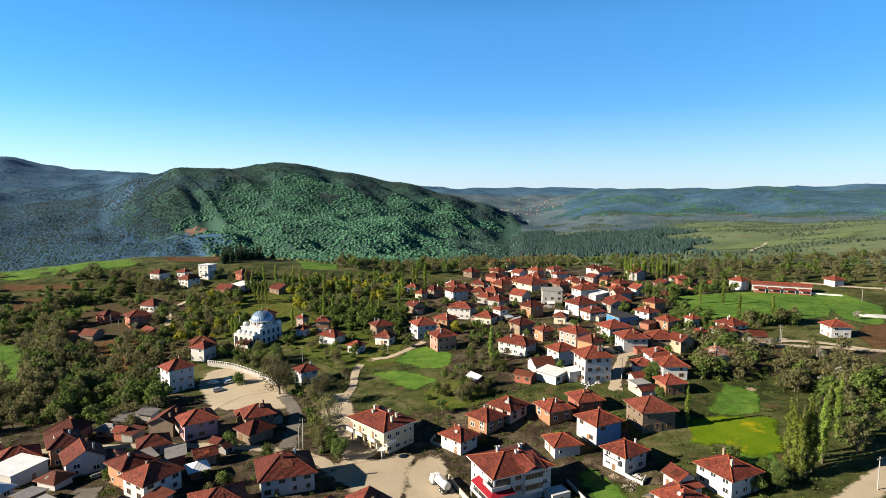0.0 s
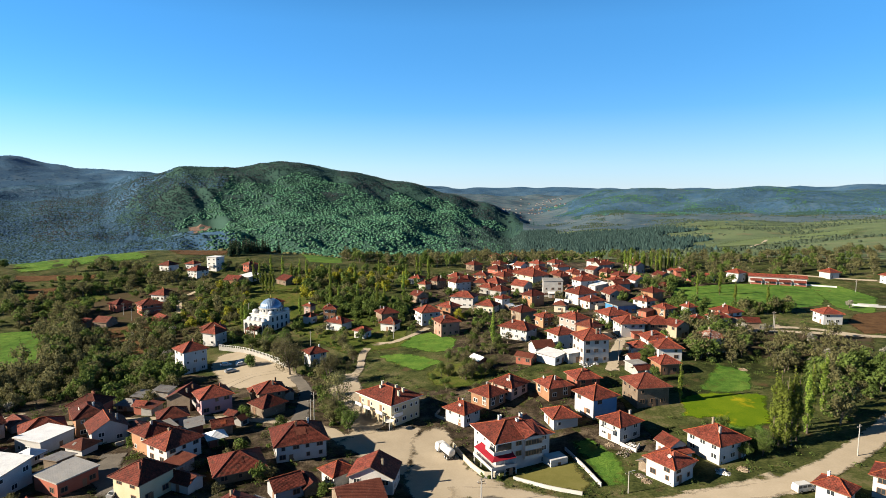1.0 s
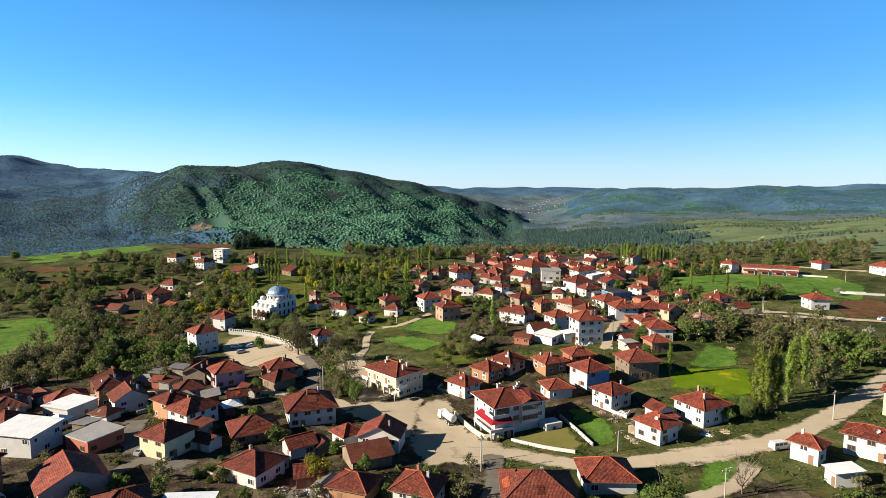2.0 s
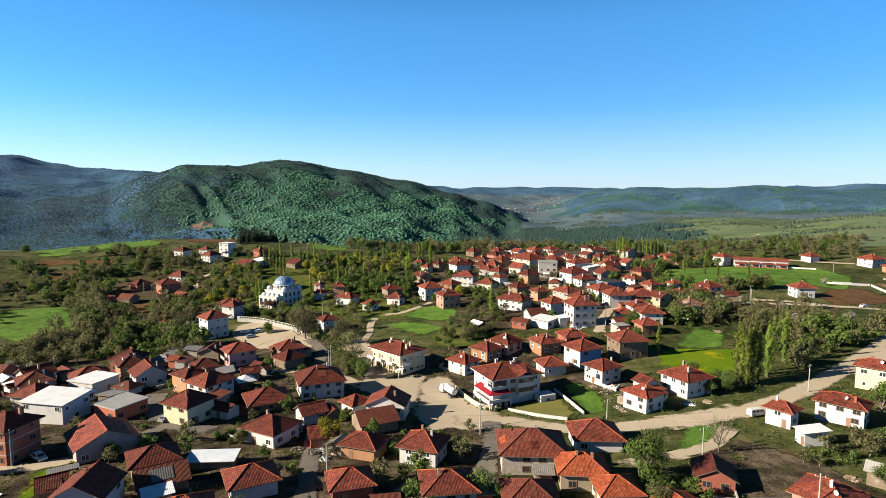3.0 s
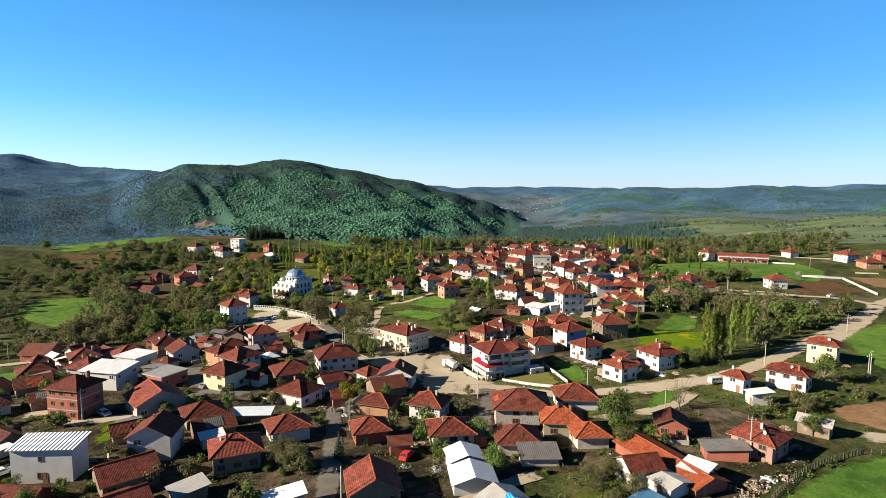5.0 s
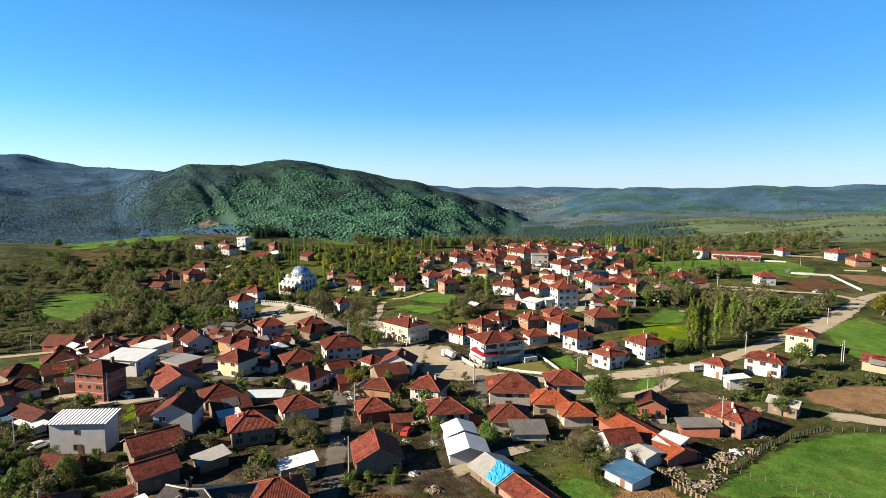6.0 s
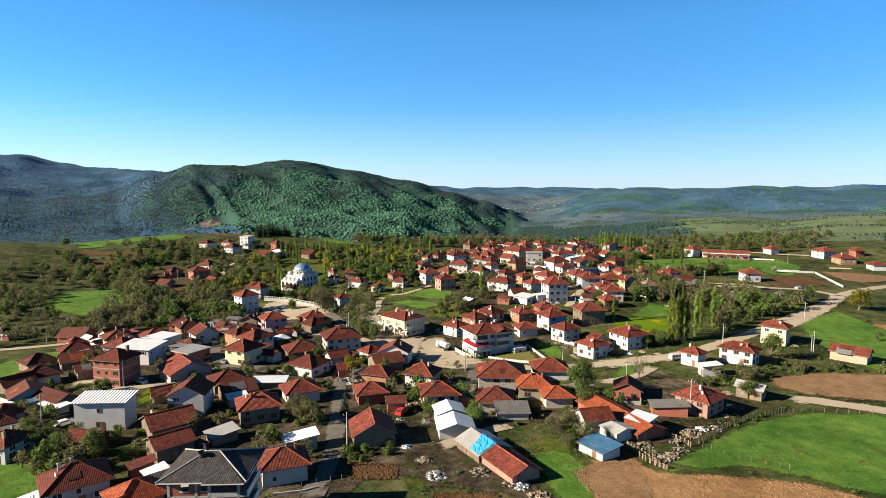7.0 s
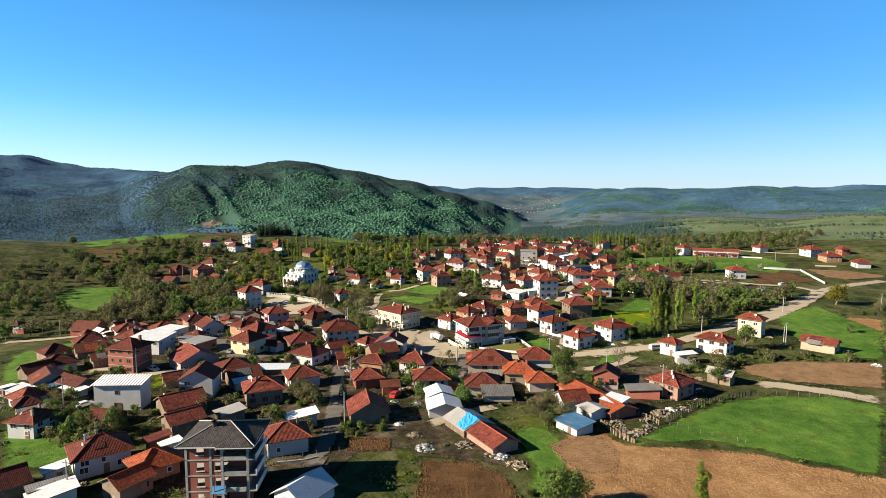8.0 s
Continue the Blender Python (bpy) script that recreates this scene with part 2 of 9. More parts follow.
TILE = {
    "red": ribbed("red_roof_tiles", (0.096, 0.02, 0.0135), (0.172, 0.044, 0.029), stain=(0.062, 0.021, 0.015), stain_at=0.52),
    "orange": ribbed("orange_roof_tiles", (0.18, 0.038, 0.016), (0.26, 0.068, 0.03), stain=(0.08, 0.028, 0.016), stain_at=0.6, vary=0.12),
    "brown": ribbed("old_brown_roof_tiles", (0.064, 0.0135, 0.009), (0.108, 0.025, 0.016), stain=(0.038, 0.0167, 0.012), stain_at=0.53),
    "rust": ribbed("rusty_sheet_roof", (0.066, 0.018, 0.012), (0.115, 0.036, 0.022), rows=0, pitch=0.2, rough=0.7, stain=(0.11, 0.088, 0.078), stain_at=0.62),
    "old": ribbed("patched_old_roof_tiles", (0.08, 0.019, 0.013), (0.138, 0.039, 0.025), stain=(0.12, 0.087, 0.073), stain_at=0.585),
    "mixed": ribbed("half_stripped_roof", (0.096, 0.0322, 0.0194), (0.135, 0.0517, 0.029), stain=(0.194, 0.187, 0.177), stain_at=0.5),
    "tin": ribbed("white_sheet_roof", (0.46, 0.475, 0.5), (0.62, 0.63, 0.64), rows=0, pitch=0.3, rough=0.5, depth=0.012, stain=(0.3, 0.27, 0.25), stain_at=0.62, vary=0.15),
    "tinpale": ribbed("pale_grey_roof_sheet", (0.198, 0.198, 0.198), (0.286, 0.276, 0.261), rows=0, pitch=0.5, rough=0.6, depth=0.02, stain=(0.177, 0.0887, 0.0542), stain_at=0.62),
    "ribbed": ribbed("white_standing_seam_roof", (0.5, 0.51, 0.52), (0.62, 0.62, 0.62), rows=0, pitch=0.75, rough=0.5, depth=0.22, vary=0.05),
    "tinblue": ribbed("blue_grey_sheet_roof", (0.36, 0.4, 0.46), (0.5, 0.53, 0.57), rows=0, pitch=0.5, rough=0.5, depth=0.014, vary=0.15),
    "blue": ribbed("blue_sheet_roof", (0.0228, 0.0836, 0.171), (0.0531, 0.136, 0.235), rows=0, pitch=0.4, rough=0.5, stain=(0.189, 0.189, 0.182), stain_at=0.56),
    "oldtin": ribbed("weathered_sheet_roof", (0.0984, 0.0951, 0.0951), (0.159, 0.152, 0.143), rows=0, pitch=0.4, rough=0.6, stain=(0.0984, 0.0493, 0.0303), stain_at=0.56),
    "concrete": ribbed("concrete_roof_slab", (0.136, 0.133, 0.129), (0.208, 0.205, 0.198), rows=0, pitch=3, rough=0.9, depth=0.005),
    "dark": ribbed("dark_flat_roof", (0.0228, 0.0228, 0.0247), (0.0455, 0.0455, 0.0493), rows=0, pitch=1, rough=0.8, depth=0.01),
    "charcoal": ribbed("charcoal_roof_tiles", (0.03, 0.026, 0.026), (0.05, 0.044, 0.044), pitch=0.3, rows=0.4, rough=0.85, depth=0.012, vary=0.05),
}
WALL = {
    "white": surface("white_render", (0.34, 0.336, 0.329), (0.439, 0.434, 0.428), vary=0.12, stain=(0.285, 0.263, 0.236), stain_at=0.66),
    "cream": surface("cream_render", (0.329, 0.296, 0.231), (0.406, 0.374, 0.296), stain=(0.247, 0.209, 0.165), stain_at=0.64),
    "yellow": surface("pale_yellow_render", (0.396, 0.34, 0.22), (0.451, 0.401, 0.285), vary=0.05, stain=(0.329, 0.285, 0.198), stain_at=0.68),
    "pink": surface("dusty_pink_render", (0.275, 0.198, 0.18), (0.362, 0.275, 0.253), stain=(0.198, 0.154, 0.137)),
    "pinkpaint": surface("mauve_pink_paint", (0.318, 0.187, 0.209), (0.374, 0.242, 0.263), vary=0.03),
    "pinkbrick": surface("pinkish_bare_brick", (0.231, 0.121, 0.0938), (0.307, 0.187, 0.148), fine=10, stain=(0.275, 0.231, 0.209)),
    "orange": surface("hollow_brick", (0.22, 0.11, 0.0604), (0.307, 0.17, 0.0984), fine=9, stain=(0.253, 0.209, 0.165), stain_at=0.6),
    "brick": surface("red_brick", (0.2, 0.06, 0.04), (0.27, 0.095, 0.065), fine=12, stain=(0.187, 0.154, 0.137)),
    "brown": surface("mud_plaster_and_timber", (0.11, 0.0823, 0.0604), (0.198, 0.154, 0.115), fine=5, stain=(0.247, 0.22, 0.187), stain_at=0.58),
    "tan": surface("tan_plaster", (0.231, 0.187, 0.132), (0.307, 0.253, 0.187), stain=(0.187, 0.144, 0.11)),
    "grey": surface("bare_cement_render", (0.209, 0.203, 0.198), (0.296, 0.291, 0.28), stain=(0.154, 0.144, 0.137)),
    "stone": surface("limewashed_rubble", (0.242, 0.209, 0.18), (0.374, 0.351, 0.318), coarse=0.9, fine=4, bump=0.5, stain=(0.187, 0.132, 0.0984), stain_at=0.56),
    "tin": surface("corrugated_cladding", (0.263, 0.275, 0.296), (0.34, 0.351, 0.369), rough=0.5, stain=(0.22, 0.187, 0.165)),
    "tarp": surface("blue_plastic_sheet", (0.0274, 0.11, 0.231), (0.0549, 0.187, 0.34), rough=0.4, bump=0.4, vary=0.1),
    "blue": surface("sky_blue_paint", (0.0766, 0.165, 0.303), (0.121, 0.22, 0.362), vary=0.05),
}
CONCRETE = surface("concrete", (0.233, 0.227, 0.214), (0.337, 0.324, 0.304), fine=4, stain=(0.168, 0.162, 0.156))
WOOD = surface("grey_brown_wood", (0.112, 0.08, 0.056), (0.224, 0.168, 0.12), fine=14)
TRUNK = surface("bark", (0.08, 0.064, 0.048), (0.176, 0.144, 0.112), fine=12, bump=0.5)
WHITE = surface("white_gloss_paint", (0.479, 0.479, 0.472), (0.547, 0.547, 0.541), rough=0.4, vary=0.05, bump=0)
FRAME_BROWN = surface("brown_window_frame", (0.14, 0.08, 0.05), (0.22, 0.13, 0.08), rough=0.5, bump=0)
TARP = surface("bright_blue_tarpaulin", (0.02, 0.20, 0.55), (0.05, 0.32, 0.72), rough=0.35, bump=0.4, vary=0)
RED_AWNING = surface("crimson_awning_fabric", (0.17, 0.006, 0.014), (0.23, 0.01, 0.02), vary=0, bump=0.05)
RED_CAR = surface("red_car_paint", (0.40, 0.03, 0.03), (0.45, 0.04, 0.04), vary=0, rough=0.3, bump=0)
SILVER = surface("silver_paint", (0.4, 0.408, 0.416), (0.48, 0.488, 0.496), vary=0.3, rough=0.3, metal=0.4, bump=0)
RUBBER = surface("black_rubber", (0.015, 0.015, 0.015), (0.03, 0.03, 0.03), vary=0, bump=0)
DOME_BLUE = ribbed("blue_grey_lead_sheet", (0.11, 0.18, 0.29), (0.19, 0.27, 0.39), rows=0, pitch=0.8, rough=0.35, metal=0.3, depth=0.05, vary=0.05)
GOLD = surface("gilded_metal", (0.5, 0.35, 0.1), (0.6, 0.42, 0.14), metal=1.0, rough=0.35, vary=0, bump=0)
GLASS, _, _, gp = nodes_of("dark_window_glass")
gp.inputs["Base Color"].default_value, gp.inputs["Roughness"].default_value = (0.025, 0.03, 0.035, 1), 0.08
LEAF = {
    "broad": leafy("fresh_green_leaves", (0.056, 0.092, 0.022), (0.115, 0.16, 0.038), 0.4),
    "olive": leafy("budding_olive_brown_twigs", (0.088, 0.09, 0.04), (0.15, 0.143, 0.064), 0.42),
    "poplar": leafy("yellow_green_poplar_leaves", (0.085, 0.13, 0.022), (0.19, 0.245, 0.042), 0.45),
    "blossom": leafy("white_blossom", (0.14, 0.135, 0.095), (0.30, 0.285, 0.25), 0.35),
    "conifer": leafy("dark_conifer_needles", (0.0107, 0.0267, 0.0143), (0.0267, 0.0535, 0.0267), 0.3),
    "bush": leafy("dense_green_shrub_leaves", (0.046, 0.074, 0.018), (0.095, 0.128, 0.032), 0.38),
    "gold": leafy("yellow_spring_leaves", (0.15, 0.155, 0.016), (0.28, 0.27, 0.035), 0.5),
}
# Hill leaves and the woods beyond: blue is added to the colours for haze.
LEAF_HILL = leafy("hill_forest_leaves", (0.034, 0.094, 0.058), (0.054, 0.13, 0.07), 0.3, 0.014, 0.45)
# dull green with part of the far haze mixed in as blue
LEAF_MID = leafy("half_hazed_slope_leaves", (0.034, 0.078, 0.084), (0.046, 0.096, 0.098), 0.3, 0.014, 0.34)
# far crowns: distance haze is put into the leaf colour, strongest here
LEAF_FAR = leafy("haze_blued_far_forest", (0.036, 0.088, 0.142), (0.05, 0.11, 0.168), 0.3, 0.014, 0.42)
# brown twigs greyed and blued in colour to stand for distance haze
LEAF_BROWN = leafy("haze_blued_brown_wood", (0.052, 0.062, 0.076), (0.07, 0.078, 0.088), 0.3, 0.014, 0.4)
LEAF_PINE = leafy("bluish_pine_needles", (0.016, 0.036, 0.034), (0.034, 0.062, 0.056), 0.2)
LEAF_SCRUB = leafy("dull_hedge_leaves", (0.03, 0.048, 0.032), (0.06, 0.08, 0.05), 0.3)
MEADOW = land("rough_meadow", [(0.41, (0.014, 0.019, 0.006)), (0.47, (0.03, 0.039, 0.012)), (0.53, (0.056, 0.064, 0.021)), (0.60, (0.1, 0.09, 0.045))], coarse=0.05, mid=0.22, fine=1.6, bump=0.8, lift=0.25, dry=(0.07, 0.048, 0.024), dry_at=0.56, laid=False)
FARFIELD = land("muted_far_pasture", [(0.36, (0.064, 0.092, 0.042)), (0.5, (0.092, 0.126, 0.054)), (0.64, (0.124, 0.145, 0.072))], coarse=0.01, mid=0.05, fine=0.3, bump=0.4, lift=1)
GRASS = land("bright_spring_grass", [(0.40, (0.03, 0.076, 0.011)), (0.5, (0.064, 0.126, 0.02)), (0.60, (0.108, 0.176, 0.03))], coarse=0.05, mid=0.3, fine=1.8, bump=0.9, lift=0.2, dry=(0.066, 0.072, 0.016), dry_at=0.56)
OLDGRASS = land("rough_yellow_green_grass", [(0.40, (0.024, 0.038, 0.006)), (0.5, (0.05, 0.068, 0.012)), (0.60, (0.096, 0.098, 0.026))], mid=0.3, fine=1.6, bump=0.8, lift=0.2, dry=(0.103, 0.0713, 0.0299), dry_at=0.54)
DRYLAWN = land("dry_lawn", [(0.3, (0.0816, 0.0816, 0.0218)), (0.5, (0.12, 0.114, 0.0354)), (0.7, (0.153, 0.136, 0.0544))], mid=0.4, bump=0.2)
FLOWERS = land("flowering_meadow", [(0.34, (0.0325, 0.0687, 0.00217)), (0.5, (0.065, 0.112, 0.00361)), (0.66, (0.109, 0.151, 0.00578))], dry=(0.231, 0.202, 0.00723), dry_at=0.56)
BROWNMEAD = land("brown_scrub_ground", [(0.3, (0.0301, 0.0251, 0.0134)), (0.5, (0.0502, 0.0385, 0.0218)), (0.7, (0.067, 0.0519, 0.0301))], dry=(0.0301, 0.0402, 0.0118), dry_at=0.55)
QUARRY = land("reddish_rock_cut", [(0.3, (0.121, 0.0744, 0.0605)), (0.7, (0.186, 0.131, 0.107))], coarse=0.05, mid=0.2, fine=0.6)
YARD = land("trodden_yard_earth", [(0.41, (0.014, 0.011, 0.008)), (0.49, (0.042, 0.032, 0.022)), (0.60, (0.12, 0.095, 0.066))], coarse=0.08, mid=0.35, fine=2.0, bump=0.9, lift=0.25, dry=(0.03, 0.036, 0.008), dry_at=0.52)
GRAVEL = land("pale_dusty_gravel", [(0.3, (0.225, 0.185, 0.135)), (0.5, (0.305, 0.26, 0.195)), (0.7, (0.385, 0.33, 0.26))], mid=0.12, bump=0.25, lift=0.05)
ASPHALT = land("worn_grey_asphalt", [(0.36, (0.075, 0.068, 0.06)), (0.5, (0.115, 0.105, 0.092)), (0.64, (0.165, 0.148, 0.126))], mid=0.25, bump=0.15, lift=0.03)
SOIL = furrowed("ploughed_brown_soil", (0.095, 0.054, 0.028), (0.26, 0.162, 0.09), 35)
SOIL_DARK = furrowed("ploughed_dark_soil", (0.0382, 0.0204, 0.00952), (0.128, 0.0734, 0.0351), -20)
SOIL_BARE = land("bare_tan_soil", [(0.36, (0.125, 0.066, 0.03)), (0.5, (0.225, 0.128, 0.06)), (0.64, (0.33, 0.2, 0.1))], coarse=0.05, mid=0.3, fine=1.4, bump=1.0, lift=0.35)
FORESTFLOOR = land("wooded_hillside", [(0.3, (0.02, 0.048, 0.042)), (0.5, (0.028, 0.062, 0.05)), (0.7, (0.038, 0.074, 0.058))], coarse=0.004, mid=0.02, fine=0.15, bump=0.5, lift=2, laid=False)
# Far ground: distance haze is painted in as extra blue, least in HILLFIELDS.
FORESTHAZE = land("haze_blue_wooded_slopes", [(0.38, (0.018, 0.052, 0.106)), (0.5, (0.036, 0.08, 0.138)), (0.62, (0.066, 0.108, 0.152))], coarse=0.006, mid=0.03, fine=0.15, bump=0.5, lift=3, laid=False)
FARVALLEY = land("haze_tinted_valley_floor", [(0.38, (0.03, 0.056, 0.084)), (0.47, (0.046, 0.076, 0.1)), (0.56, (0.07, 0.1, 0.116)), (0.66, (0.108, 0.126, 0.142))], coarse=0.006, mid=0.025, fine=0.2, bump=0.6, lift=2, dry=(0.105, 0.1, 0.11), dry_at=0.55, laid=False)
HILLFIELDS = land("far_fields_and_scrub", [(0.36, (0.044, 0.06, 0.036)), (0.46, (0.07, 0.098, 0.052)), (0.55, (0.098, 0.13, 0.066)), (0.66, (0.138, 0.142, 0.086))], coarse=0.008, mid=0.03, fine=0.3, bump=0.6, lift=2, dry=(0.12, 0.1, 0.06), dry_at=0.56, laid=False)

# ---- the lie of the land ----
# Mounds and hollows of the village plateau: x, y, spread, height.
MOUNDS = []


def mound(x, y, spread, height):
    MOUNDS.append((x, y, spread, height))


mound(-105, 215, 45, -3.4)
mound(0, 140, 45, -3.3)
mound(55, 200, 35, 2.6)
mound(160, 230, 70, 1.8)
mound(-200, 300, 80, -7.2)
mound(-160, 400, 70, 8.1)
mound(0, 270, 60, -0.6)
mound(70, 330, 80, 2.0)
mound(100, 50, 60, 0.8)
mound(0, 20, 50, 1.5)
mound(-90, 60, 50, 1.1)
mound(230, 350, 100, 5.1)
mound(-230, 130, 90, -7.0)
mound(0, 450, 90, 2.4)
mound(250, 120, 90, 2.1)
# Profiles of the country beyond, bearing by bearing: rise of the land against eye level, in thousandths of the distance, at eight distances.
RANGES = np.array([500, 800, 1200, 1600, 2200, 3000, 4000, 4900.0])
BEARINGS, RISES = [], []


def profile(bearing, *rises):
    BEARINGS.append(bearing)
    RISES.append(rises)


profile(-70, -140, -130, -110, -80, -30, 10, 40, 40)
profile(-42.0, -144, -152, -142, -103, -46, -5, 66, 44)
profile(-37.5, -144, -152, -142, -103, -44, -5, 55, 36)
profile(-34.3, -134, -147, -140, -100, -39, -3, 37, 24)
profile(-31.0, -124, -142, -138, -96, -34, 0, 32, 20)
profile(-27.6, -116, -142, -137, -90, 8, 20, 25, 15)
profile(-24.0, -116, -142, -132, -78, 33, 24, 20, 8)
profile(-20.0, -116, -142, -125, -70, 37, 26, 18, 5)
profile(-14.5, -124, -142, -118, -60, 40, 28, 12, 3)
profile(-10.2, -132, -147, -122, -60, 30, 18, 6, 3)
profile(-4.7, -140, -152, -128, -62, 8, 2, 3, 5)
profile(0.5, -136, -145, -126, -84, -11, -22, -12, 3)
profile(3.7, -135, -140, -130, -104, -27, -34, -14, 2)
profile(6.5, -136, -130, -126, -110, -48, -40, -16, 2)
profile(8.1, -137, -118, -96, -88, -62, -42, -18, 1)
profile(17.2, -132, -113, -88, -70, -50, -4, -10, 0)
profile(29.0, -127, -103, -74, -62, -48, -1, -8, 1)
profile(38.5, -132, -93, -62, -58, -46, -6, -8, 10)
profile(70, -130, -100, -70, -55, -40, -10, 0, 10)
BEARINGS, RISES = np.array(BEARINGS), np.array(RISES, float)


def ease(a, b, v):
    k = np.clip((v - a) / (b - a), 0, 1)
    return k * k * (3 - 2 * k)


def ripple(x, y):
    """Spurs and gullies: a few crossed waves."""
    a = np.sin(x / 97 + 1.7 * np.sin(y / 161)) + np.sin((x + y) / 141 + 1.3 * np.sin(x / 203))
    b = np.sin((x - 0.6 * y) / 61 + 1.1 * np.sin(y / 83)) + np.sin((0.4 * x + y) / 53 + np.sin(x / 71))
    return a * 0.6 + b * 0.4


def lumps(x, y, size, seed):
    """Smooth random swells about size metres apart, from -1 to 1."""
    x, y = np.asarray(x, float) / size, np.asarray(y, float) / size
    i, j = np.floor(x), np.floor(y)
    u, v = x - i, y - j
    u, v = u * u * (3 - 2 * u), v * v * (3 - 2 * v)

    def at(a, b):
        h = np.sin(a * 127.1 + b * 311.7 + seed * 74.7) * 43758.5453
        return (h - np.floor(h)) * 2 - 1

    return (at(i, j) * (1 - u) + at(i + 1, j) * u) * (1 - v) + (at(i, j + 1) * (1 - u) + at(i + 1, j + 1) * u) * v


def height(x, y):
    """The ground's height at x, y (arrays or numbers)."""
    x, y = np.asarray(x, float), np.asarray(y, float)
    near = np.full(x.shape, 3.0)
    for mx, my, s, h in MOUNDS:
        near = near + h * np.exp(-((x - mx) ** 2 + (y - my) ** 2) / (2 * s * s))
    r = np.hypot(x, y)
    b = np.degrees(np.arctan2(x, y))
    i = np.clip(np.searchsorted(BEARINGS, b) - 1, 0, len(BEARINGS) - 2)
    u = np.clip((b - BEARINGS[i]) / (BEARINGS[i + 1] - BEARINGS[i]), 0, 1)
    u = u * u * (3 - 2 * u)
    lr = np.log(np.clip(r, 500, 4900))
    L = np.log(RANGES)
    j = np.clip(np.searchsorted(L, lr) - 1, 0, len(L) - 2)
    v = np.clip((lr - L[j]) / (L[j + 1] - L[j]), 0, 1)
    v = v * v * (3 - 2 * v)
    rise = (RISES[i, j] * (1 - u) + RISES[i + 1, j] * u) * (1 - v) + (RISES[i, j + 1] * (1 - u) + RISES[i + 1, j + 1] * u) * v
    depth = np.maximum(r * np.cos(np.radians(np.clip(b, -60, 60))), r * 0.5)
    far = 72 + rise * depth / 1000 + ripple(x, y) * np.clip(r - 700, 0, 1500) * 0.0045
    if np.any(r > 1000):            # wooded spurs that lean down the big hill, and smaller knolls on all the far slopes
        on_hill = ease(1050, 1350, r) * (1 - ease(1900, 2350, r)) * (1 - ease(5, 9, b)) * ease(-34, -20, b)
        lean = x + 0.75 * y + 40 * lumps(x, y, 210, 3)
        ridge = 1 - np.abs(lumps(lean, y * 0.16, 62, 1)) * 1.6
        far = far + on_hill * (ridge * 9 + lumps(x, y, 55, 5) * 8) + ease(1000, 1500, r) * (lumps(x, y, 130, 9) * np.clip(r / 260, 0, 12) + lumps(x, y, 240, 19) * 16 * (1 - ease(-26, -18, b)) * (1 - ease(1700, 2000, r)))
    if np.any(r > 560):            # rolling pasture beyond the village
        far = far + ease(560, 760, r) * (1 - ease(1500, 1900, r)) * ease(11, 17, b) * (lumps(x, y, 170, 21) * 7 + lumps(x, y, 70, 22) * 2)
    k = ease(380, 560, r) * ease(-150, 150, y)
    return near * (1 - k) + far * k

# ---- ground: one sheet out to the horizon ----
def build_ground():
    rad = np.concatenate([np.linspace(4, 560, 150), 560 * np.exp(np.linspace(0, math.log(4850 / 560), 150))[1:]])
    bear = np.concatenate([np.linspace(-180, -56, 40)[:-1], np.linspace(-56, 56, 340), np.linspace(56, 180, 40)[1:-1]])
    b, r = np.meshgrid(np.radians(bear), rad)
    x, y = r * np.sin(b), r * np.cos(b)
    z = height(x, y)
    nb, nr = len(bear), len(rad)
    verts = np.column_stack([x.ravel(), y.ravel(), z.ravel()])
    centre = len(verts)
    verts = np.vstack([verts, [[0, 0, float(height(0.0, 0.0))]]])
    faces, idx = [], []
    for i in range(nr - 1):
        for j in range(nb):
            k = (j + 1) % nb
            faces.append((i * nb + k, i * nb + j, (i + 1) * nb + j, (i + 1) * nb + k))
            rr, bb = rad[i], bear[j]
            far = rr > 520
            # left slopes and far ranges take the floor coloured blue for distance haze
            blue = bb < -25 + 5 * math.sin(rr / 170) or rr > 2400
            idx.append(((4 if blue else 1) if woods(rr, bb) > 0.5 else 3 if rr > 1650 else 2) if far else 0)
    for j in range(nb):
        faces.append((j, (j + 1) % nb, centre))
        idx.append(0)
    me = bpy.data.meshes.new("ground")
    me.from_pydata(verts.tolist(), [], faces)
    for m in (MEADOW, FORESTFLOOR, HILLFIELDS, FARVALLEY, FORESTHAZE):
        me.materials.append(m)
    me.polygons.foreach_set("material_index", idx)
    me.polygons.foreach_set("use_smooth", [True] * len(faces))
    tagged(new("ground", me), "rolling green meadow and wooded hills", "ground", kind="structure")


def woods(r, b):
    """How wooded the land is at a distance and bearing: 0 open, 1 closed forest."""
    hill = 1000 < r < 2550 and b < 9.2 - (r - 1200) * 0.0022
    left = r >= 2550 and b < -8
    pines = 700 + 45 * math.sin(b * 1.7) + 25 * math.sin(b * 4.1) < r < (1800 if b < 11 else 1500) and 1 + (r - 700) * 0.002 + 1.3 * math.sin(r / 31) + 0.7 * math.sin(r / 13) < b < 24 - (r - 700) * 0.004 + 1.6 * math.sin(r / 47) + 0.8 * math.sin(r / 19)
    right = 2230 + 60 * math.sin(b * 1.9) + 35 * math.sin(b * 4.7) < r < 3300 and b > 12.5 - (r - 2350) * 0.004 + math.sin(r / 60)
    rim = r > 4200
    return 1.0 if hill or left or pines or right or rim else 0.0


build_ground()

# ---- fields, yards, roads and low walls laid on the ground ----
KEEP_CLEAR = []
edge_rng = random.Random(21)


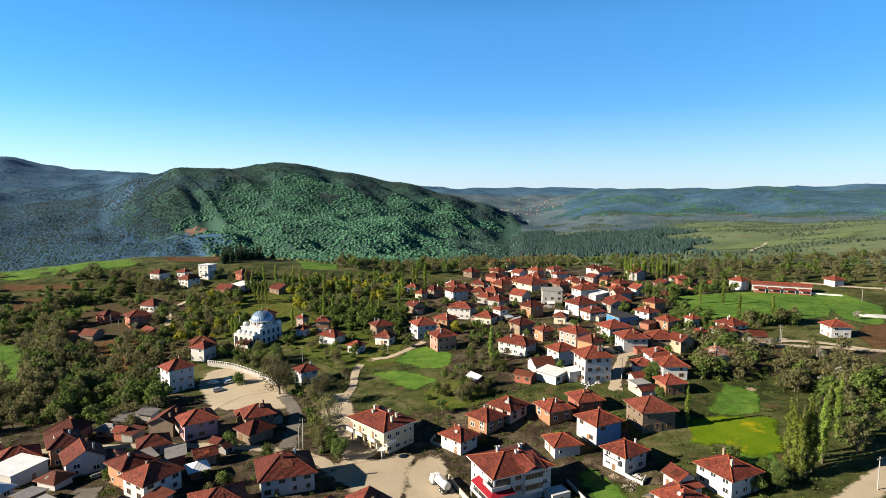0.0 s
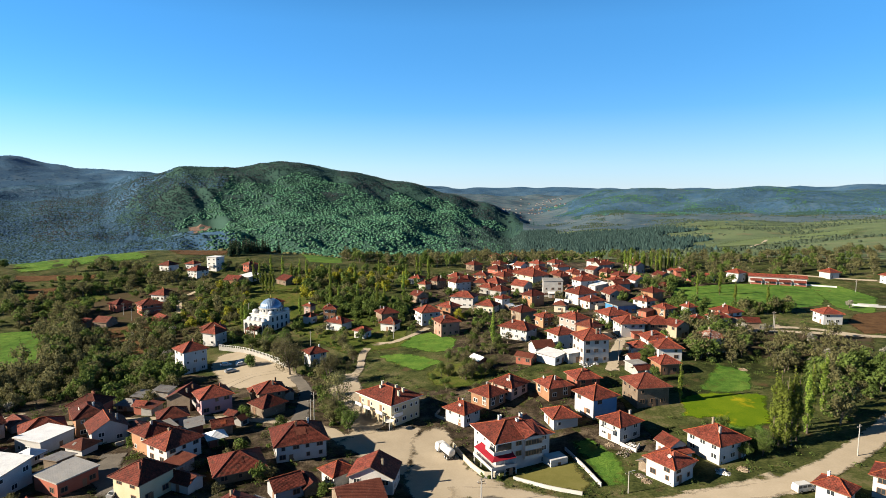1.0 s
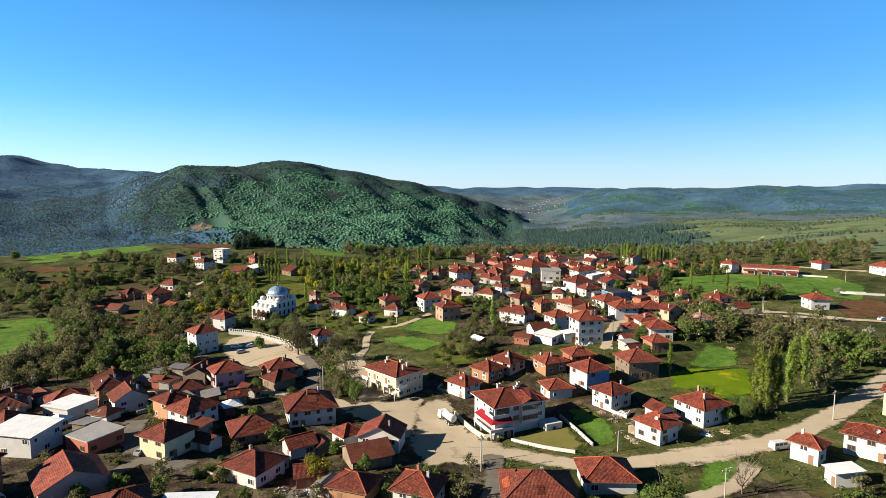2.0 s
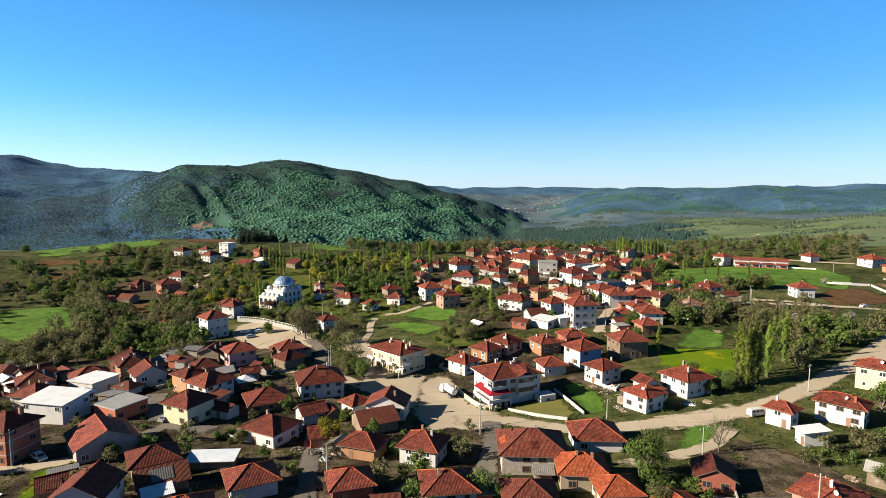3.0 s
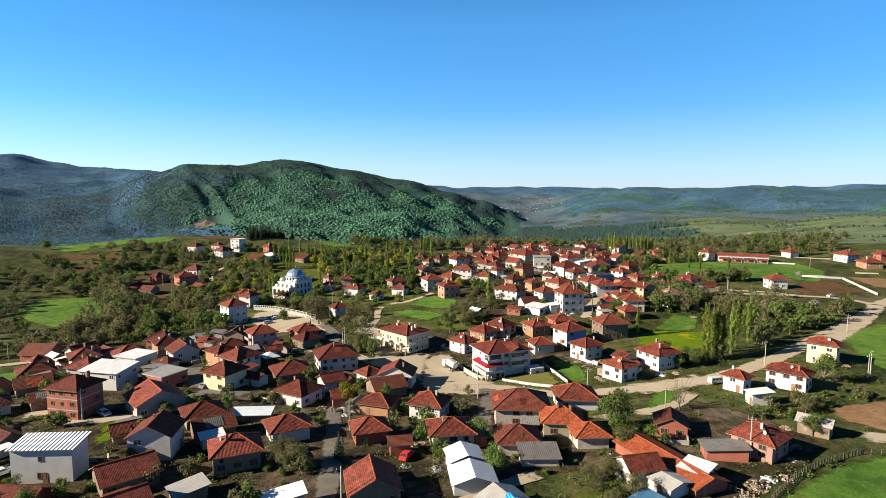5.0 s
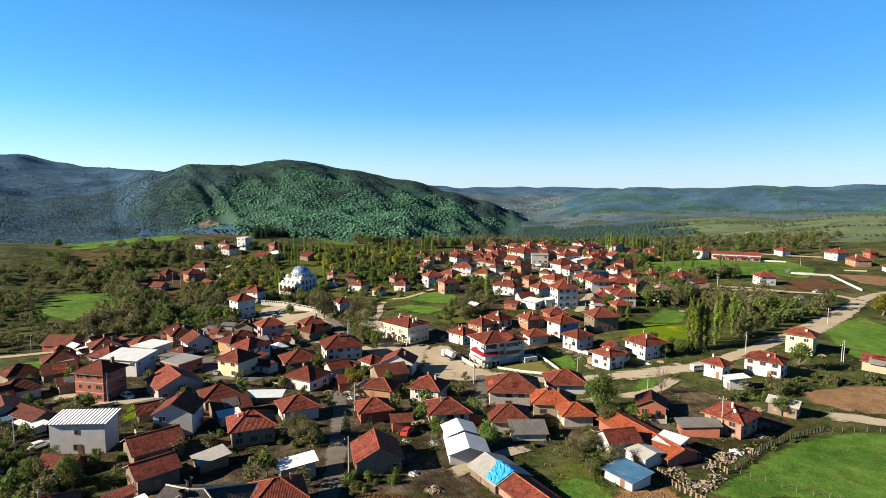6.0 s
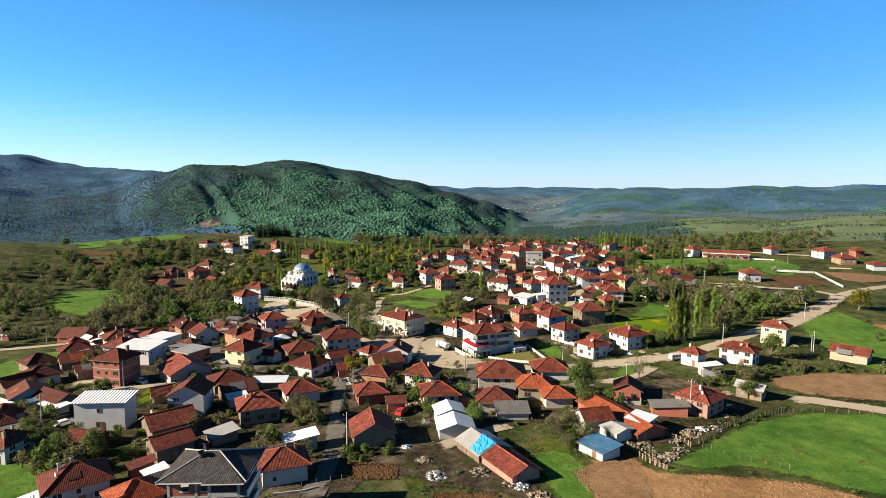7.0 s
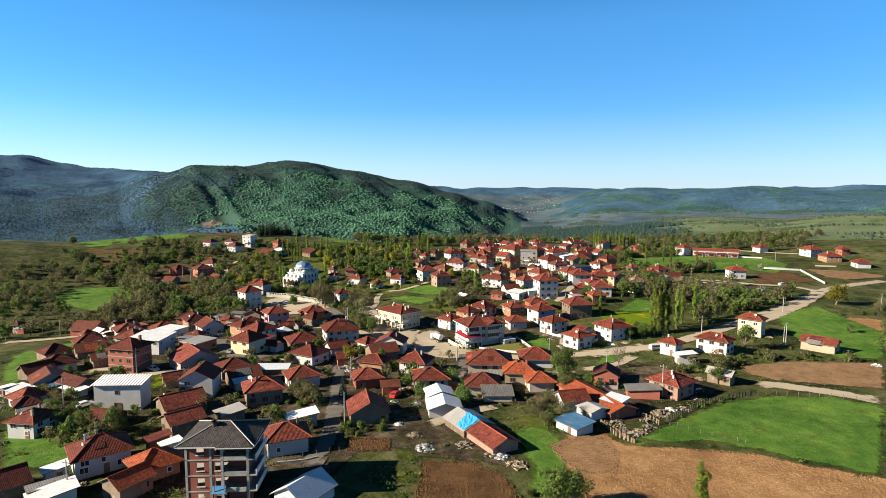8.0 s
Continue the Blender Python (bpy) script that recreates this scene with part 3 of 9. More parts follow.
def ragged(poly, step, wobble):
    """A polygon's outline cut into short steps that wander a little."""
    out = []
    for (x0, y0), (x1, y1) in zip(poly, poly[1:] + poly[:1]):
        n = max(1, int(math.hypot(x1 - x0, y1 - y0) / step))
        for i in range(n):
            k = i / n
            out.append((x0 + (x1 - x0) * k + edge_rng.uniform(-wobble, wobble), y0 + (y1 - y0) * k + edge_rng.uniform(-wobble, wobble)))
    return out


def rim_distance(x, y, poly):
    """How far a point lies from the nearest side of a polygon."""
    best = 1e9
    for (x0, y0), (x1, y1) in zip(poly, poly[1:] + poly[:1]):
        dx, dy = x1 - x0, y1 - y0
        k = min(1, max(0, ((x - x0) * dx + (y - y0) * dy) / (dx * dx + dy * dy + 1e-9)))
        best = min(best, math.hypot(x - x0 - k * dx, y - y0 - k * dy))
    return best


def set_inner(me, values):
    me.attributes.new("inner", "FLOAT", "POINT").data.foreach_set("value", [max(0.0, min(1.0, v)) for v in values])


def patch(name, label, mat, lift, poly, clear=True, wobble=0.45, soft=2.5):
    """A piece of ground of its own kind, draped on the land."""
    if clear:
        KEEP_CLEAR.append(poly)
    far = max(math.hypot(x, y) for x, y in poly)
    step = 3.0 if far < 520 else 20.0
    bm = bmesh.new()
    bm.faces.new([bm.verts.new((x, y, 0)) for x, y in ragged(poly, 3.0 if far < 520 else 12.0, wobble)])
    xs, ys = [p[0] for p in poly], [p[1] for p in poly]
    for lo, hi, axis in ((min(xs), max(xs), 0), (min(ys), max(ys), 1)):
        v = lo + step * 0.5
        while v < hi:
            co, no = [0, 0, 0], [0, 0, 0]
            co[axis], no[axis] = v, 1
            bmesh.ops.bisect_plane(bm, geom=bm.verts[:] + bm.edges[:] + bm.faces[:], plane_co=co, plane_no=no)
            v += step
    bmesh.ops.triangulate(bm, faces=[f for f in bm.faces if len(f.verts) > 4])
    bm.normal_update()
    if sum(f.normal.z for f in bm.faces) < 0:
        bmesh.ops.reverse_faces(bm, faces=bm.faces)
    for v in bm.verts:
        v.co.z = float(height(v.co.x, v.co.y)) + lift
    me = bpy.data.meshes.new(name)
    bm.to_mesh(me)
    bm.free()
    set_inner(me, [rim_distance(v.co.x, v.co.y, poly) / soft for v in me.vertices])
    me.materials.append(mat)
    return tagged(new(name, me), label, name.replace("_", " "), kind="structure")


def smooth_line(pts, step):
    """Points along a smooth line through pts (Catmull-Rom)."""
    p = [pts[0]] + list(pts) + [pts[-1]]
    out = []
    for i in range(1, len(p) - 2):
        a, b, c, d = (Vector(q) for q in p[i - 1:i + 3])
        n = max(1, int((c - b).length / step))
        for k in range(n):
            t = k / n
            out.append(0.5 * ((2 * b) + (c - a) * t + (2 * a - 5 * b + 4 * c - d) * t * t + (3 * b - a - 3 * c + d) * t ** 3))
    return out + [Vector(pts[-1])]


def strip(name, label, mat, lift, width, pts, wobble=0.2):
    """A road or track along a line, draped on the land, with worn edges."""
    line = smooth_line(pts, 3.0)
    verts, faces, left, right = [], [], [], []
    for i, q in enumerate(line):
        d = (line[min(i + 1, len(line) - 1)] - line[max(i - 1, 0)]).normalized()
        nrm = Vector((-d.y, d.x))
        for k, s in enumerate((-1, -0.33, 0.33, 1)):
            o = q + nrm * (s * width / 2 + (edge_rng.uniform(-wobble, wobble) if abs(s) == 1 else 0))
            verts.append((o.x, o.y, float(height(o.x, o.y)) + lift + (0.0 if abs(s) == 1 else 0.03)))
            if k == 0:
                left.append((o.x, o.y))
            if k == 3:
                right.append((o.x, o.y))
        if i:
            for k in range(3):
                a = (i - 1) * 4 + k
                faces.append((a + 1, a, a + 4, a + 5))
    me = bpy.data.meshes.new(name)
    me.from_pydata(verts, [], faces)
    me.materials.append(mat)
    me.update()
    if me.polygons[0].normal.z < 0:
        me.flip_normals()
    last = len(line) - 1
    set_inner(me, [min(1.0, (0.15, 1, 1, 0.15)[k % 4] if 1 < k // 4 < last - 1 else min(k // 4, last - k // 4) * 0.5) for k in range(len(verts))])
    KEEP_CLEAR.append(left + right[::-1])
    return tagged(new(name, me), label, name.replace("_", " "), kind="structure")


patch("yard", "trodden earth yards between the houses", YARD, 0.072, [(-151.1, 172.9), (-107.7, 212.1), (-41.6, 175.9), (-21.4, 100.4), (-4.4, 62.8), (-0.5, 35.7), (-14.2, 27.1), (-19.6, 9.5), (-51.9, 10.0), (-60.0, 22.8), (-56.2, 39.3), (-77.4, 46.9), (-103.5, 56.2), (-130.4, 104.1), (-119.1, 118.3)], clear=False)
patch("yard", "trodden earth yards between the houses", YARD, 0.073, [(-12.4, 226.7), (-19.4, 302.1), (-9.2, 386.6), (53.6, 464.9), (141.0, 449.4), (178.2, 368.1), (159.1, 308.4), (109.7, 262.8), (97.5, 211.7), (72.1, 179.0), (44.2, 201.9), (21.9, 186.0), (3.4, 210.7)], clear=False)
patch("yard", "trodden earth yards between the houses", YARD, 0.075, [(-109.0, 155.1), (-94.6, 191.8), (-62.8, 203.6), (-14.9, 173.9), (21.9, 186.0), (53.2, 164.8), (55.2, 128.2), (15.6, 129.6), (-65.0, 129.7)], clear=False)
patch("village_square", "dusty pale gravel village square", GRAVEL, 0.166, [(-41.5, 181.7), (-39.6, 193.9), (-33.5, 198.4), (-26.3, 174.2), (-17.3, 150.5), (-21.4, 143.0), (-28.6, 149.5), (-34.5, 161.8)])
patch("meadow", "rough yellow-green meadow grass", OLDGRASS, 0.108, [(-153.9, 317.5), (-137.6, 359.1), (-80.1, 358.6), (-25.5, 302.8), (-14.7, 227.1), (-40.6, 218.0), (-74.8, 261.6), (-112.2, 275.9)], clear=False)
patch("meadow", "brown scrubby rough ground", BROWNMEAD, 0.099, [(-259.8, 331.3), (-171.7, 355.4), (-114.0, 312.5), (-120.6, 246.6), (-190.1, 284.6), (-225.2, 285.6)], clear=False)
patch("ploughed_field", "bare tan harrowed soil", SOIL_BARE, 0.141, [(26.5, 10.4), (25.0, 20.0), (24.2, 30.5), (30.0, 36.0), (38.5, 37.0), (42.0, 31.5), (49.0, 31.1), (58.0, 29.8), (67.0, 28.7), (76.1, 22.8), (87.1, 18.4), (130.0, -40.0), (30.0, -45.0)])
patch("ploughed_field", "freshly ploughed brown soil with clods", SOIL, 0.162, [(25.1, 30.2), (30.6, 34.7), (37.7, 35.7), (39.4, 27.9), (35.5, 17.8), (29.2, 18.1), (26.0, 23.8)])
patch("grass_field", "lush bright green grass field", GRASS, 0.144, [(40.1, 29.3), (46.5, 35.9), (56.8, 44.8), (72.7, 56.1), (89.1, 62.3), (104.8, 61.1), (114.9, 55.2), (87.1, 18.4), (76.6, 23.5), (67.4, 29.5), (58.3, 33.0), (49.3, 31.7)])
patch("ploughed_field", "ploughed light brown field", SOIL, 0.145, [(93.1, 88.4), (109.6, 92.7), (141.9, 90.9), (122.9, 65.8), (107.8, 70.3), (98.4, 73.3), (92.0, 79.5)])
patch("grass_field", "lush bright green grass field", GRASS, 0.147, [(142.2, 153.8), (171.8, 174.3), (168.4, 126.1), (143.7, 93.3), (128.8, 94.7), (131.5, 127.2)])
patch("bare_ground", "dry bare tan ground", SOIL_BARE, 0.060, [(150.3, 143.9), (171.1, 150.9), (184.8, 147.8), (168.4, 126.1), (152.9, 130.6)])
patch("yard", "trodden earth yards between the houses", YARD, 0.072, [(0.6, 44.0), (4.7, 53.7), (19.0, 53.8), (31.0, 57.3), (38.0, 44.5), (46.8, 43.0), (66.1, 54.1), (80.8, 66.8), (74.2, 85.2), (65.4, 95.1), (57.4, 95.9), (46.7, 72.5), (20.5, 67.9), (14.5, 100.3), (-25.1, 100.1), (-32.6, 99.6), (-22.1, 43.9), (-12.3, 29.8), (-5.5, 35.6)], clear=False)
patch("yard", "trodden earth yards between the houses", YARD, 0.073, [(-85.5, 92.0), (-91.0, 133.2), (-84.2, 163.7), (-45.0, 139.4), (-11.4, 147.1), (9.4, 111.3), (8.7, 84.6), (-8.2, 71.2), (-20.7, 74.2), (-29.9, 71.1), (-47.5, 84.0), (-52.8, 74.0), (-64.3, 77.2)], clear=False)
patch("yard", "trodden earth yards between the houses", YARD, 0.075, [(-126.0, 103.4), (-112.3, 117.1), (-88.7, 98.5), (-71.4, 72.8), (-73.1, 54.3), (-84.5, 47.2), (-103.5, 56.2), (-127.9, 90.0)], clear=False)
patch("village_square", "dusty pale gravel village square", GRAVEL, 0.166, [(-10.9, 116.1), (-9.4, 134.6), (-10.8, 142.0), (-7.1, 146.9), (-1.6, 150.4), (1.4, 145.1), (1.2, 136.6), (8.3, 119.9), (14.7, 116.2), (12.3, 108.6), (6.5, 103.5), (-0.4, 105.6), (-5.0, 102.8)])
patch("village_square", "dusty pale gravel village square", GRAVEL, 0.164, [(-31, 139), (-27, 147), (-16, 149), (-7, 152), (-8, 134), (-9, 117), (-13, 122), (-19, 126), (-24, 132)])
patch("village_square", "dusty pale gravel village square", GRAVEL, 0.168, [(-94.5, 212.8), (-97.7, 230.3), (-88.8, 236.0), (-74.4, 224.0), (-59.7, 206.5), (-51.1, 191.4), (-51.4, 181.1), (-64.8, 187.1), (-70.5, 182.3), (-81.3, 190.8)])
patch("grass_field", "lush bright green grass field", GRASS, 0.139, [(-20.9, 227.1), (-15.4, 241.3), (-8.3, 248.0), (5.3, 233.6), (2.6, 217.7), (-5.8, 214.6)])
patch("meadow", "rough yellow-green meadow grass", OLDGRASS, 0.111, [(-8.6, 192.8), (-2.0, 201.1), (2.4, 203.4), (11.8, 198.2), (15.5, 190.0), (12.3, 179.1), (2.9, 176.9), (-5.0, 181.5)], clear=False)
patch("grass_field", "lush bright green grass field", GRASS, 0.142, [(-29.3, 216.2), (-17.2, 217.6), (-0.3, 204.4), (-5.4, 198.9), (-10.4, 194.1), (-20.7, 204.6)])
patch("lawn", "dry yellowish garden lawn", DRYLAWN, 0.184, [(16.3, 116.0), (15.6, 120.4), (24.6, 127.0), (29.3, 130.8), (32.9, 114.1), (29.3, 110.5)])
patch("grass_field", "lush bright green grass field", GRASS, 0.145, [(32.3, 136.0), (37.8, 139.7), (42.6, 128.6), (40.6, 113.0), (35.0, 112.8)])
patch("meadow", "green meadow dotted with yellow flowers", FLOWERS, 0.157, [(70.2, 161.3), (79.9, 164.4), (98.1, 162.7), (88.4, 142.0), (77.7, 138.3), (74.3, 146.0), (66.4, 146.7)])
patch("grass_field", "lush bright green grass field", GRASS, 0.130, [(62.8, 147.1), (74.0, 156.4), (83.7, 160.3), (93.3, 158.5), (83.2, 134.1), (75.0, 132.1), (74.4, 146.9)])
patch("grass_field", "lush bright green grass field", GRASS, 0.132, [(78.6, 166.1), (95.8, 190.1), (103.7, 181.3), (94.8, 164.1), (84.5, 162.3)])
patch("grass_field", "lush bright green grass field", GRASS, 0.133, [(137.3, 334.8), (178.6, 347.0), (214.6, 338.2), (219.6, 315.8), (192.8, 280.6), (155.5, 264.4), (133.9, 269.2), (123.4, 303.8)])
patch("grass_field", "lush bright green grass field", GRASS, 0.135, [(221.9, 344.5), (237.5, 332.4), (236.9, 302.1), (203.6, 258.7), (194.4, 274.7)])
patch("ploughed_field", "dug dark brown garden soil", SOIL_DARK, 0.136, [(178.8, 245.1), (194.3, 261.8), (215.1, 267.9), (212.5, 233.9), (191.8, 225.7), (173.2, 225.4)])
patch("ploughed_field", "ploughed light brown field", SOIL, 0.138, [(234.0, 284.5), (259.7, 279.4), (272.7, 264.1), (265.4, 254.5), (233.7, 241.7), (226.4, 250.3)])
patch("meadow", "brown scrubby rough ground", BROWNMEAD, 0.099, [(132.8, 241.8), (152.5, 230.8), (174.1, 220.2), (153.0, 192.5), (125.2, 188.1), (110.2, 199.3)], clear=False)
patch("grass_field", "lush bright green grass field", GRASS, 0.141, [(-225.1, 239.9), (-233.1, 265.9), (-218.4, 274.9), (-202.3, 278.2), (-191.2, 262.1), (-163.5, 210.7), (-171.8, 205.7), (-185.6, 208.4), (-205.2, 220.2)])
patch("grass_field", "lush bright green grass field", GRASS, 0.142, [(-211.7, 267.8), (-201.7, 274.6), (-178.1, 246.7), (-159.0, 208.8), (-161.0, 201.7)])
patch("grass_field", "lush bright green grass field", GRASS, 0.264, [(-320.1, 410.8), (-306.5, 441.4), (-267.7, 454.5), (-232.4, 454.2), (-227.1, 414.8), (-258.6, 404.8), (-275.3, 380.1), (-292.1, 374.2)])
patch("ploughed_field", "dug dark brown garden soil", SOIL_DARK, 0.145, [(-263.8, 343.0), (-248.0, 351.6), (-236.7, 333.2), (-250.4, 323.3)])
patch("meadow", "rough yellow-green meadow grass", OLDGRASS, 0.117, [(-250.1, 318.4), (-234.1, 331.0), (-218.3, 343.4), (-206.7, 340.1), (-214.3, 308.4), (-231.2, 293.4)], clear=False)
patch("ploughed_field", "dug dark brown garden soil", SOIL_DARK, 0.130, [(-288.6, 369.6), (-237.6, 377.2), (-233.6, 368.5), (-277.6, 355.0)])
patch("ploughed_field", "dug dark brown garden soil", SOIL_DARK, 0.252, [(-235.6, 473.3), (-186.9, 484.2), (-170.7, 441.8), (-213.8, 435.2)])
patch("grass_field", "lush bright green grass field", GRASS, 0.133, [(-130.4, 500.5), (-92.1, 501.1), (-80.1, 435.4), (-105.7, 428.0)])
patch("ploughed_field", "dug dark brown garden soil", SOIL_DARK, 0.135, [(-163.2, 283.3), (-138.9, 274.7), (-127.4, 247.7), (-127.5, 228.2), (-143.5, 219.8), (-166.3, 245.1), (-177.3, 273.8)], clear=False)
patch("ploughed_field", "dug dark brown garden soil", SOIL_DARK, 0.136, [(-197.7, 275.1), (-187.6, 274.5), (-155.4, 229.6), (-157.9, 220.3)], clear=False)
patch("grass_field", "lush bright green grass field", GRASS, 0.138, [(-143.4, 95.8), (-155.5, 118.0), (-151.2, 131.3), (-138.7, 138.0), (-130.0, 127.5), (-135.3, 114.4), (-130.6, 93.7), (-124.0, 77.6), (-125.0, 72.4)])
patch("grass_field", "lush bright green grass field", GRASS, 0.139, [(-100.7, 41.4), (-96.2, 46.2), (-82.8, 40.3), (-69.3, 30.8), (-69.0, 22.6), (-75.5, 20.5), (-84.1, 20.1)], clear=False)
patch("yard", "trodden earth yard round the tarpaulined shed", YARD, 0.085, [(-22, 43), (-5, 47), (2, 43), (9, 40), (18, 26), (18, 19), (10, 22), (-3, 24), (-9, 28), (-14, 33)], clear=False)
patch("garden", "bright yellow-green vegetable garden", FLOWERS, 0.15, [(-86.5, 83), (-82.5, 84), (-77, 76), (-76.5, 67.6), (-79.5, 67.4), (-83, 76)])
patch("ploughed_field", "dug dark brown garden soil", SOIL_DARK, 0.141, [(-17.7, 34.6), (-8.7, 33.3), (-8.5, 27.4), (-17.6, 27.2)])
patch("ploughed_field", "dug dark brown garden soil", SOIL_DARK, 0.142, [(-2.0, 22.9), (8.7, 23.0), (14.5, 17.9), (17.0, 8.0), (17.5, -4.0), (-3.0, -5.0), (-2.4, 8.0)])
patch("meadow", "rough yellow-green meadow grass", OLDGRASS, 0.114, [(-8.2, 29.7), (-3.1, 30.9), (-2.7, 23.1), (-7.4, 22.9)], clear=False)
patch("meadow", "rough yellow-green meadow grass", OLDGRASS, 0.115, [(-7.4, 21.9), (-2.4, 21.9), (-2.0, 14.6), (-7.3, 14.6)], clear=False)
patch("meadow", "rough yellow-green meadow grass", OLDGRASS, 0.117, [(17.8, 45.5), (24.5, 49.3), (28.5, 44.6), (25.0, 33.7), (23.8, 23.5), (26.8, 15.1), (17.9, 14.9), (19.5, 27.1), (17.8, 36.2)], clear=False)
patch("grass_field", "lush bright green grass field", GRASS, 0.130, [(56.1, 104.0), (65.9, 107.0), (63.9, 99.6), (49.3, 85.8), (46.9, 85.9)])
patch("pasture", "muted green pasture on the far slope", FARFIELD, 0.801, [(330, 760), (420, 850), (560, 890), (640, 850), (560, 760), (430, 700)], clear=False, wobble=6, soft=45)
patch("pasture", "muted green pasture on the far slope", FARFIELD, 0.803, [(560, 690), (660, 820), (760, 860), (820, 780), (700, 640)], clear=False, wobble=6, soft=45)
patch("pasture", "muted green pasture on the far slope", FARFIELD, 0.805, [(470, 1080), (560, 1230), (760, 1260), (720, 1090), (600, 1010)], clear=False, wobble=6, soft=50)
patch("bare_ground", "reddish bare quarry cut on the far hill", QUARRY, 1.605, [(-707.7, 1564.1), (-684.4, 1582.7), (-649.2, 1583.6), (-600.3, 1452.2), (-616.4, 1391.2)])
patch("meadow", "rough yellow-green meadow grass", OLDGRASS, 0.806, [(-171.8, 489.9), (-252.1, 1313.5), (-228.2, 1252.1), (-145.0, 465.8)], clear=False)
strip("road", "dusty pale gravel village road", GRAVEL, 0.206, 6.5, [(-0.3, 111.8), (12.6, 111.1), (30.1, 103.1), (40.8, 103.4), (54.1, 106.5), (71.4, 110.3), (88.5, 118.5), (108.5, 132.3), (135.2, 153.3), (165.2, 178.0), (187.6, 196.7)])
strip("road", "dusty pale gravel village road", GRAVEL, 0.190, 9, [(50.5, 105.1), (62.5, 107.9), (75.7, 112.7)])
strip("road", "dusty pale gravel village road", GRAVEL, 0.192, 7, [(119.0, 136.2), (147.4, 158.7), (175.1, 183.9), (193.3, 204.0)])
strip("road", "dusty pale gravel village road", GRAVEL, 0.194, 4.5, [(193.3, 204.0), (186.9, 217.4), (169.3, 223.8), (147.3, 229.7), (121.0, 234.7), (106.5, 239.2)])
strip("road", "dusty pale gravel village road", GRAVEL, 0.196, 7, [(193.3, 204.0), (214.9, 218.8), (254.6, 241.1)])
strip("road", "dusty pale gravel village road", GRAVEL, 0.198, 4.5, [(266.1, 340.5), (249.5, 349.8), (233.0, 362.2), (225.1, 367.0)])
strip("road", "dusty pale gravel village road", GRAVEL, 0.200, 4, [(43.6, 85.9), (52.0, 89.1), (58.9, 93.2), (66.0, 101.7)])
strip("road", "dusty pale gravel village road", GRAVEL, 0.202, 4, [(43.6, 85.9), (38.2, 84.4), (32.4, 82.9)])
strip("road", "worn grey asphalt village street", ASPHALT, 0.229, 5, [(10.0, 111.3), (9.2, 96.9), (7.0, 84.6), (4.7, 73.6)])
strip("road", "dusty pale gravel village road", GRAVEL, 0.206, 4, [(4.7, 73.6), (-2.1, 72.8), (-8.9, 74.3), (-13.3, 74.3)])
strip("road", "worn grey asphalt village street", ASPHALT, 0.215, 4.5, [(-33.8, 105.9), (-27.9, 73.1), (-24.3, 49.5), (-22.4, 31.2), (-23.6, 19.8)])
strip("road", "worn grey asphalt village street", ASPHALT, 0.217, 6, [(-72.4, 109.3), (-81.0, 120.3), (-85.3, 132.8)])
strip("road", "worn grey asphalt village street", ASPHALT, 0.219, 5, [(-56.5, 102.2), (-70.0, 105.4), (-73.0, 95.5), (-75.8, 89.6)])
strip("road", "dusty pale gravel village road", GRAVEL, 0.196, 5, [(-110.2, 87.6), (-104.4, 90.7), (-91.4, 82.1), (-84.3, 85.2), (-78.0, 88.5)])
strip("road", "dusty pale gravel village road", GRAVEL, 0.198, 5, [(-176.7, 138.9), (-157.8, 144.3), (-143.7, 152.0), (-132.0, 166.5)])
strip("road", "worn grey asphalt village street", ASPHALT, 0.225, 5, [(-56.8, 196.8), (-48.2, 180.4), (-44.9, 162.9), (-43.2, 151.8)])
strip("road", "dusty pale gravel village road", GRAVEL, 0.202, 5, [(-43.5, 151.8), (-33.8, 146.8), (-26.5, 139.7)])
strip("road", "dusty pale gravel village road", GRAVEL, 0.204, 4, [(-43.5, 151.8), (-56.2, 154.7), (-72.7, 156.1), (-94.1, 156.9), (-107.9, 155.8), (-121.0, 155.1)])
strip("road", "dusty pale gravel village road", GRAVEL, 0.206, 4, [(-58.5, 202.8), (-71.7, 199.3), (-77.4, 187.9), (-80.0, 176.4)])
strip("road", "dusty pale gravel village road", GRAVEL, 0.190, 3.5, [(-32.9, 228.3), (-28.4, 232.1), (-23.4, 232.8), (-15.0, 243.0), (-8.0, 254.7)])
strip("road", "dusty pale gravel village road", GRAVEL, 0.192, 3.5, [(-32.9, 228.3), (-34.1, 217.0), (-32.7, 201.4), (-33.8, 192.4)])
strip("road", "dusty pale gravel village road", GRAVEL, 0.194, 4.5, [(56.5, 182.7), (62.4, 199.5), (71.1, 219.1), (77.9, 222.2)])
strip("road", "dusty pale gravel village road", GRAVEL, 0.196, 4, [(71.1, 219.1), (68.9, 224.3), (65.7, 233.9)])
strip("road", "dusty pale gravel village road", GRAVEL, 0.198, 4, [(121.8, 235.2), (133.4, 236.0), (141.9, 238.4), (148.6, 240.9)])
strip("road", "dusty pale gravel village road", GRAVEL, 0.200, 4, [(103.0, 226.7), (122.3, 232.9), (143.1, 237.5), (158.8, 233.3), (174.2, 220.9)])
strip("track", "pale dirt track", GRAVEL, 0.912, 5, [(305.8, 598.6), (352.2, 658.0), (465.0, 821.3)])
strip("road", "dusty pale gravel village road", GRAVEL, 0.204, 3.5, [(-143.8, 293.3), (-157.2, 326.4), (-156.0, 344.8), (-147.4, 353.4)])
strip("track", "pale dirt track", GRAVEL, 0.201, 6, [(116.4, 57.5), (108.0, 63.6), (98.8, 68.5), (90.2, 71.4)])
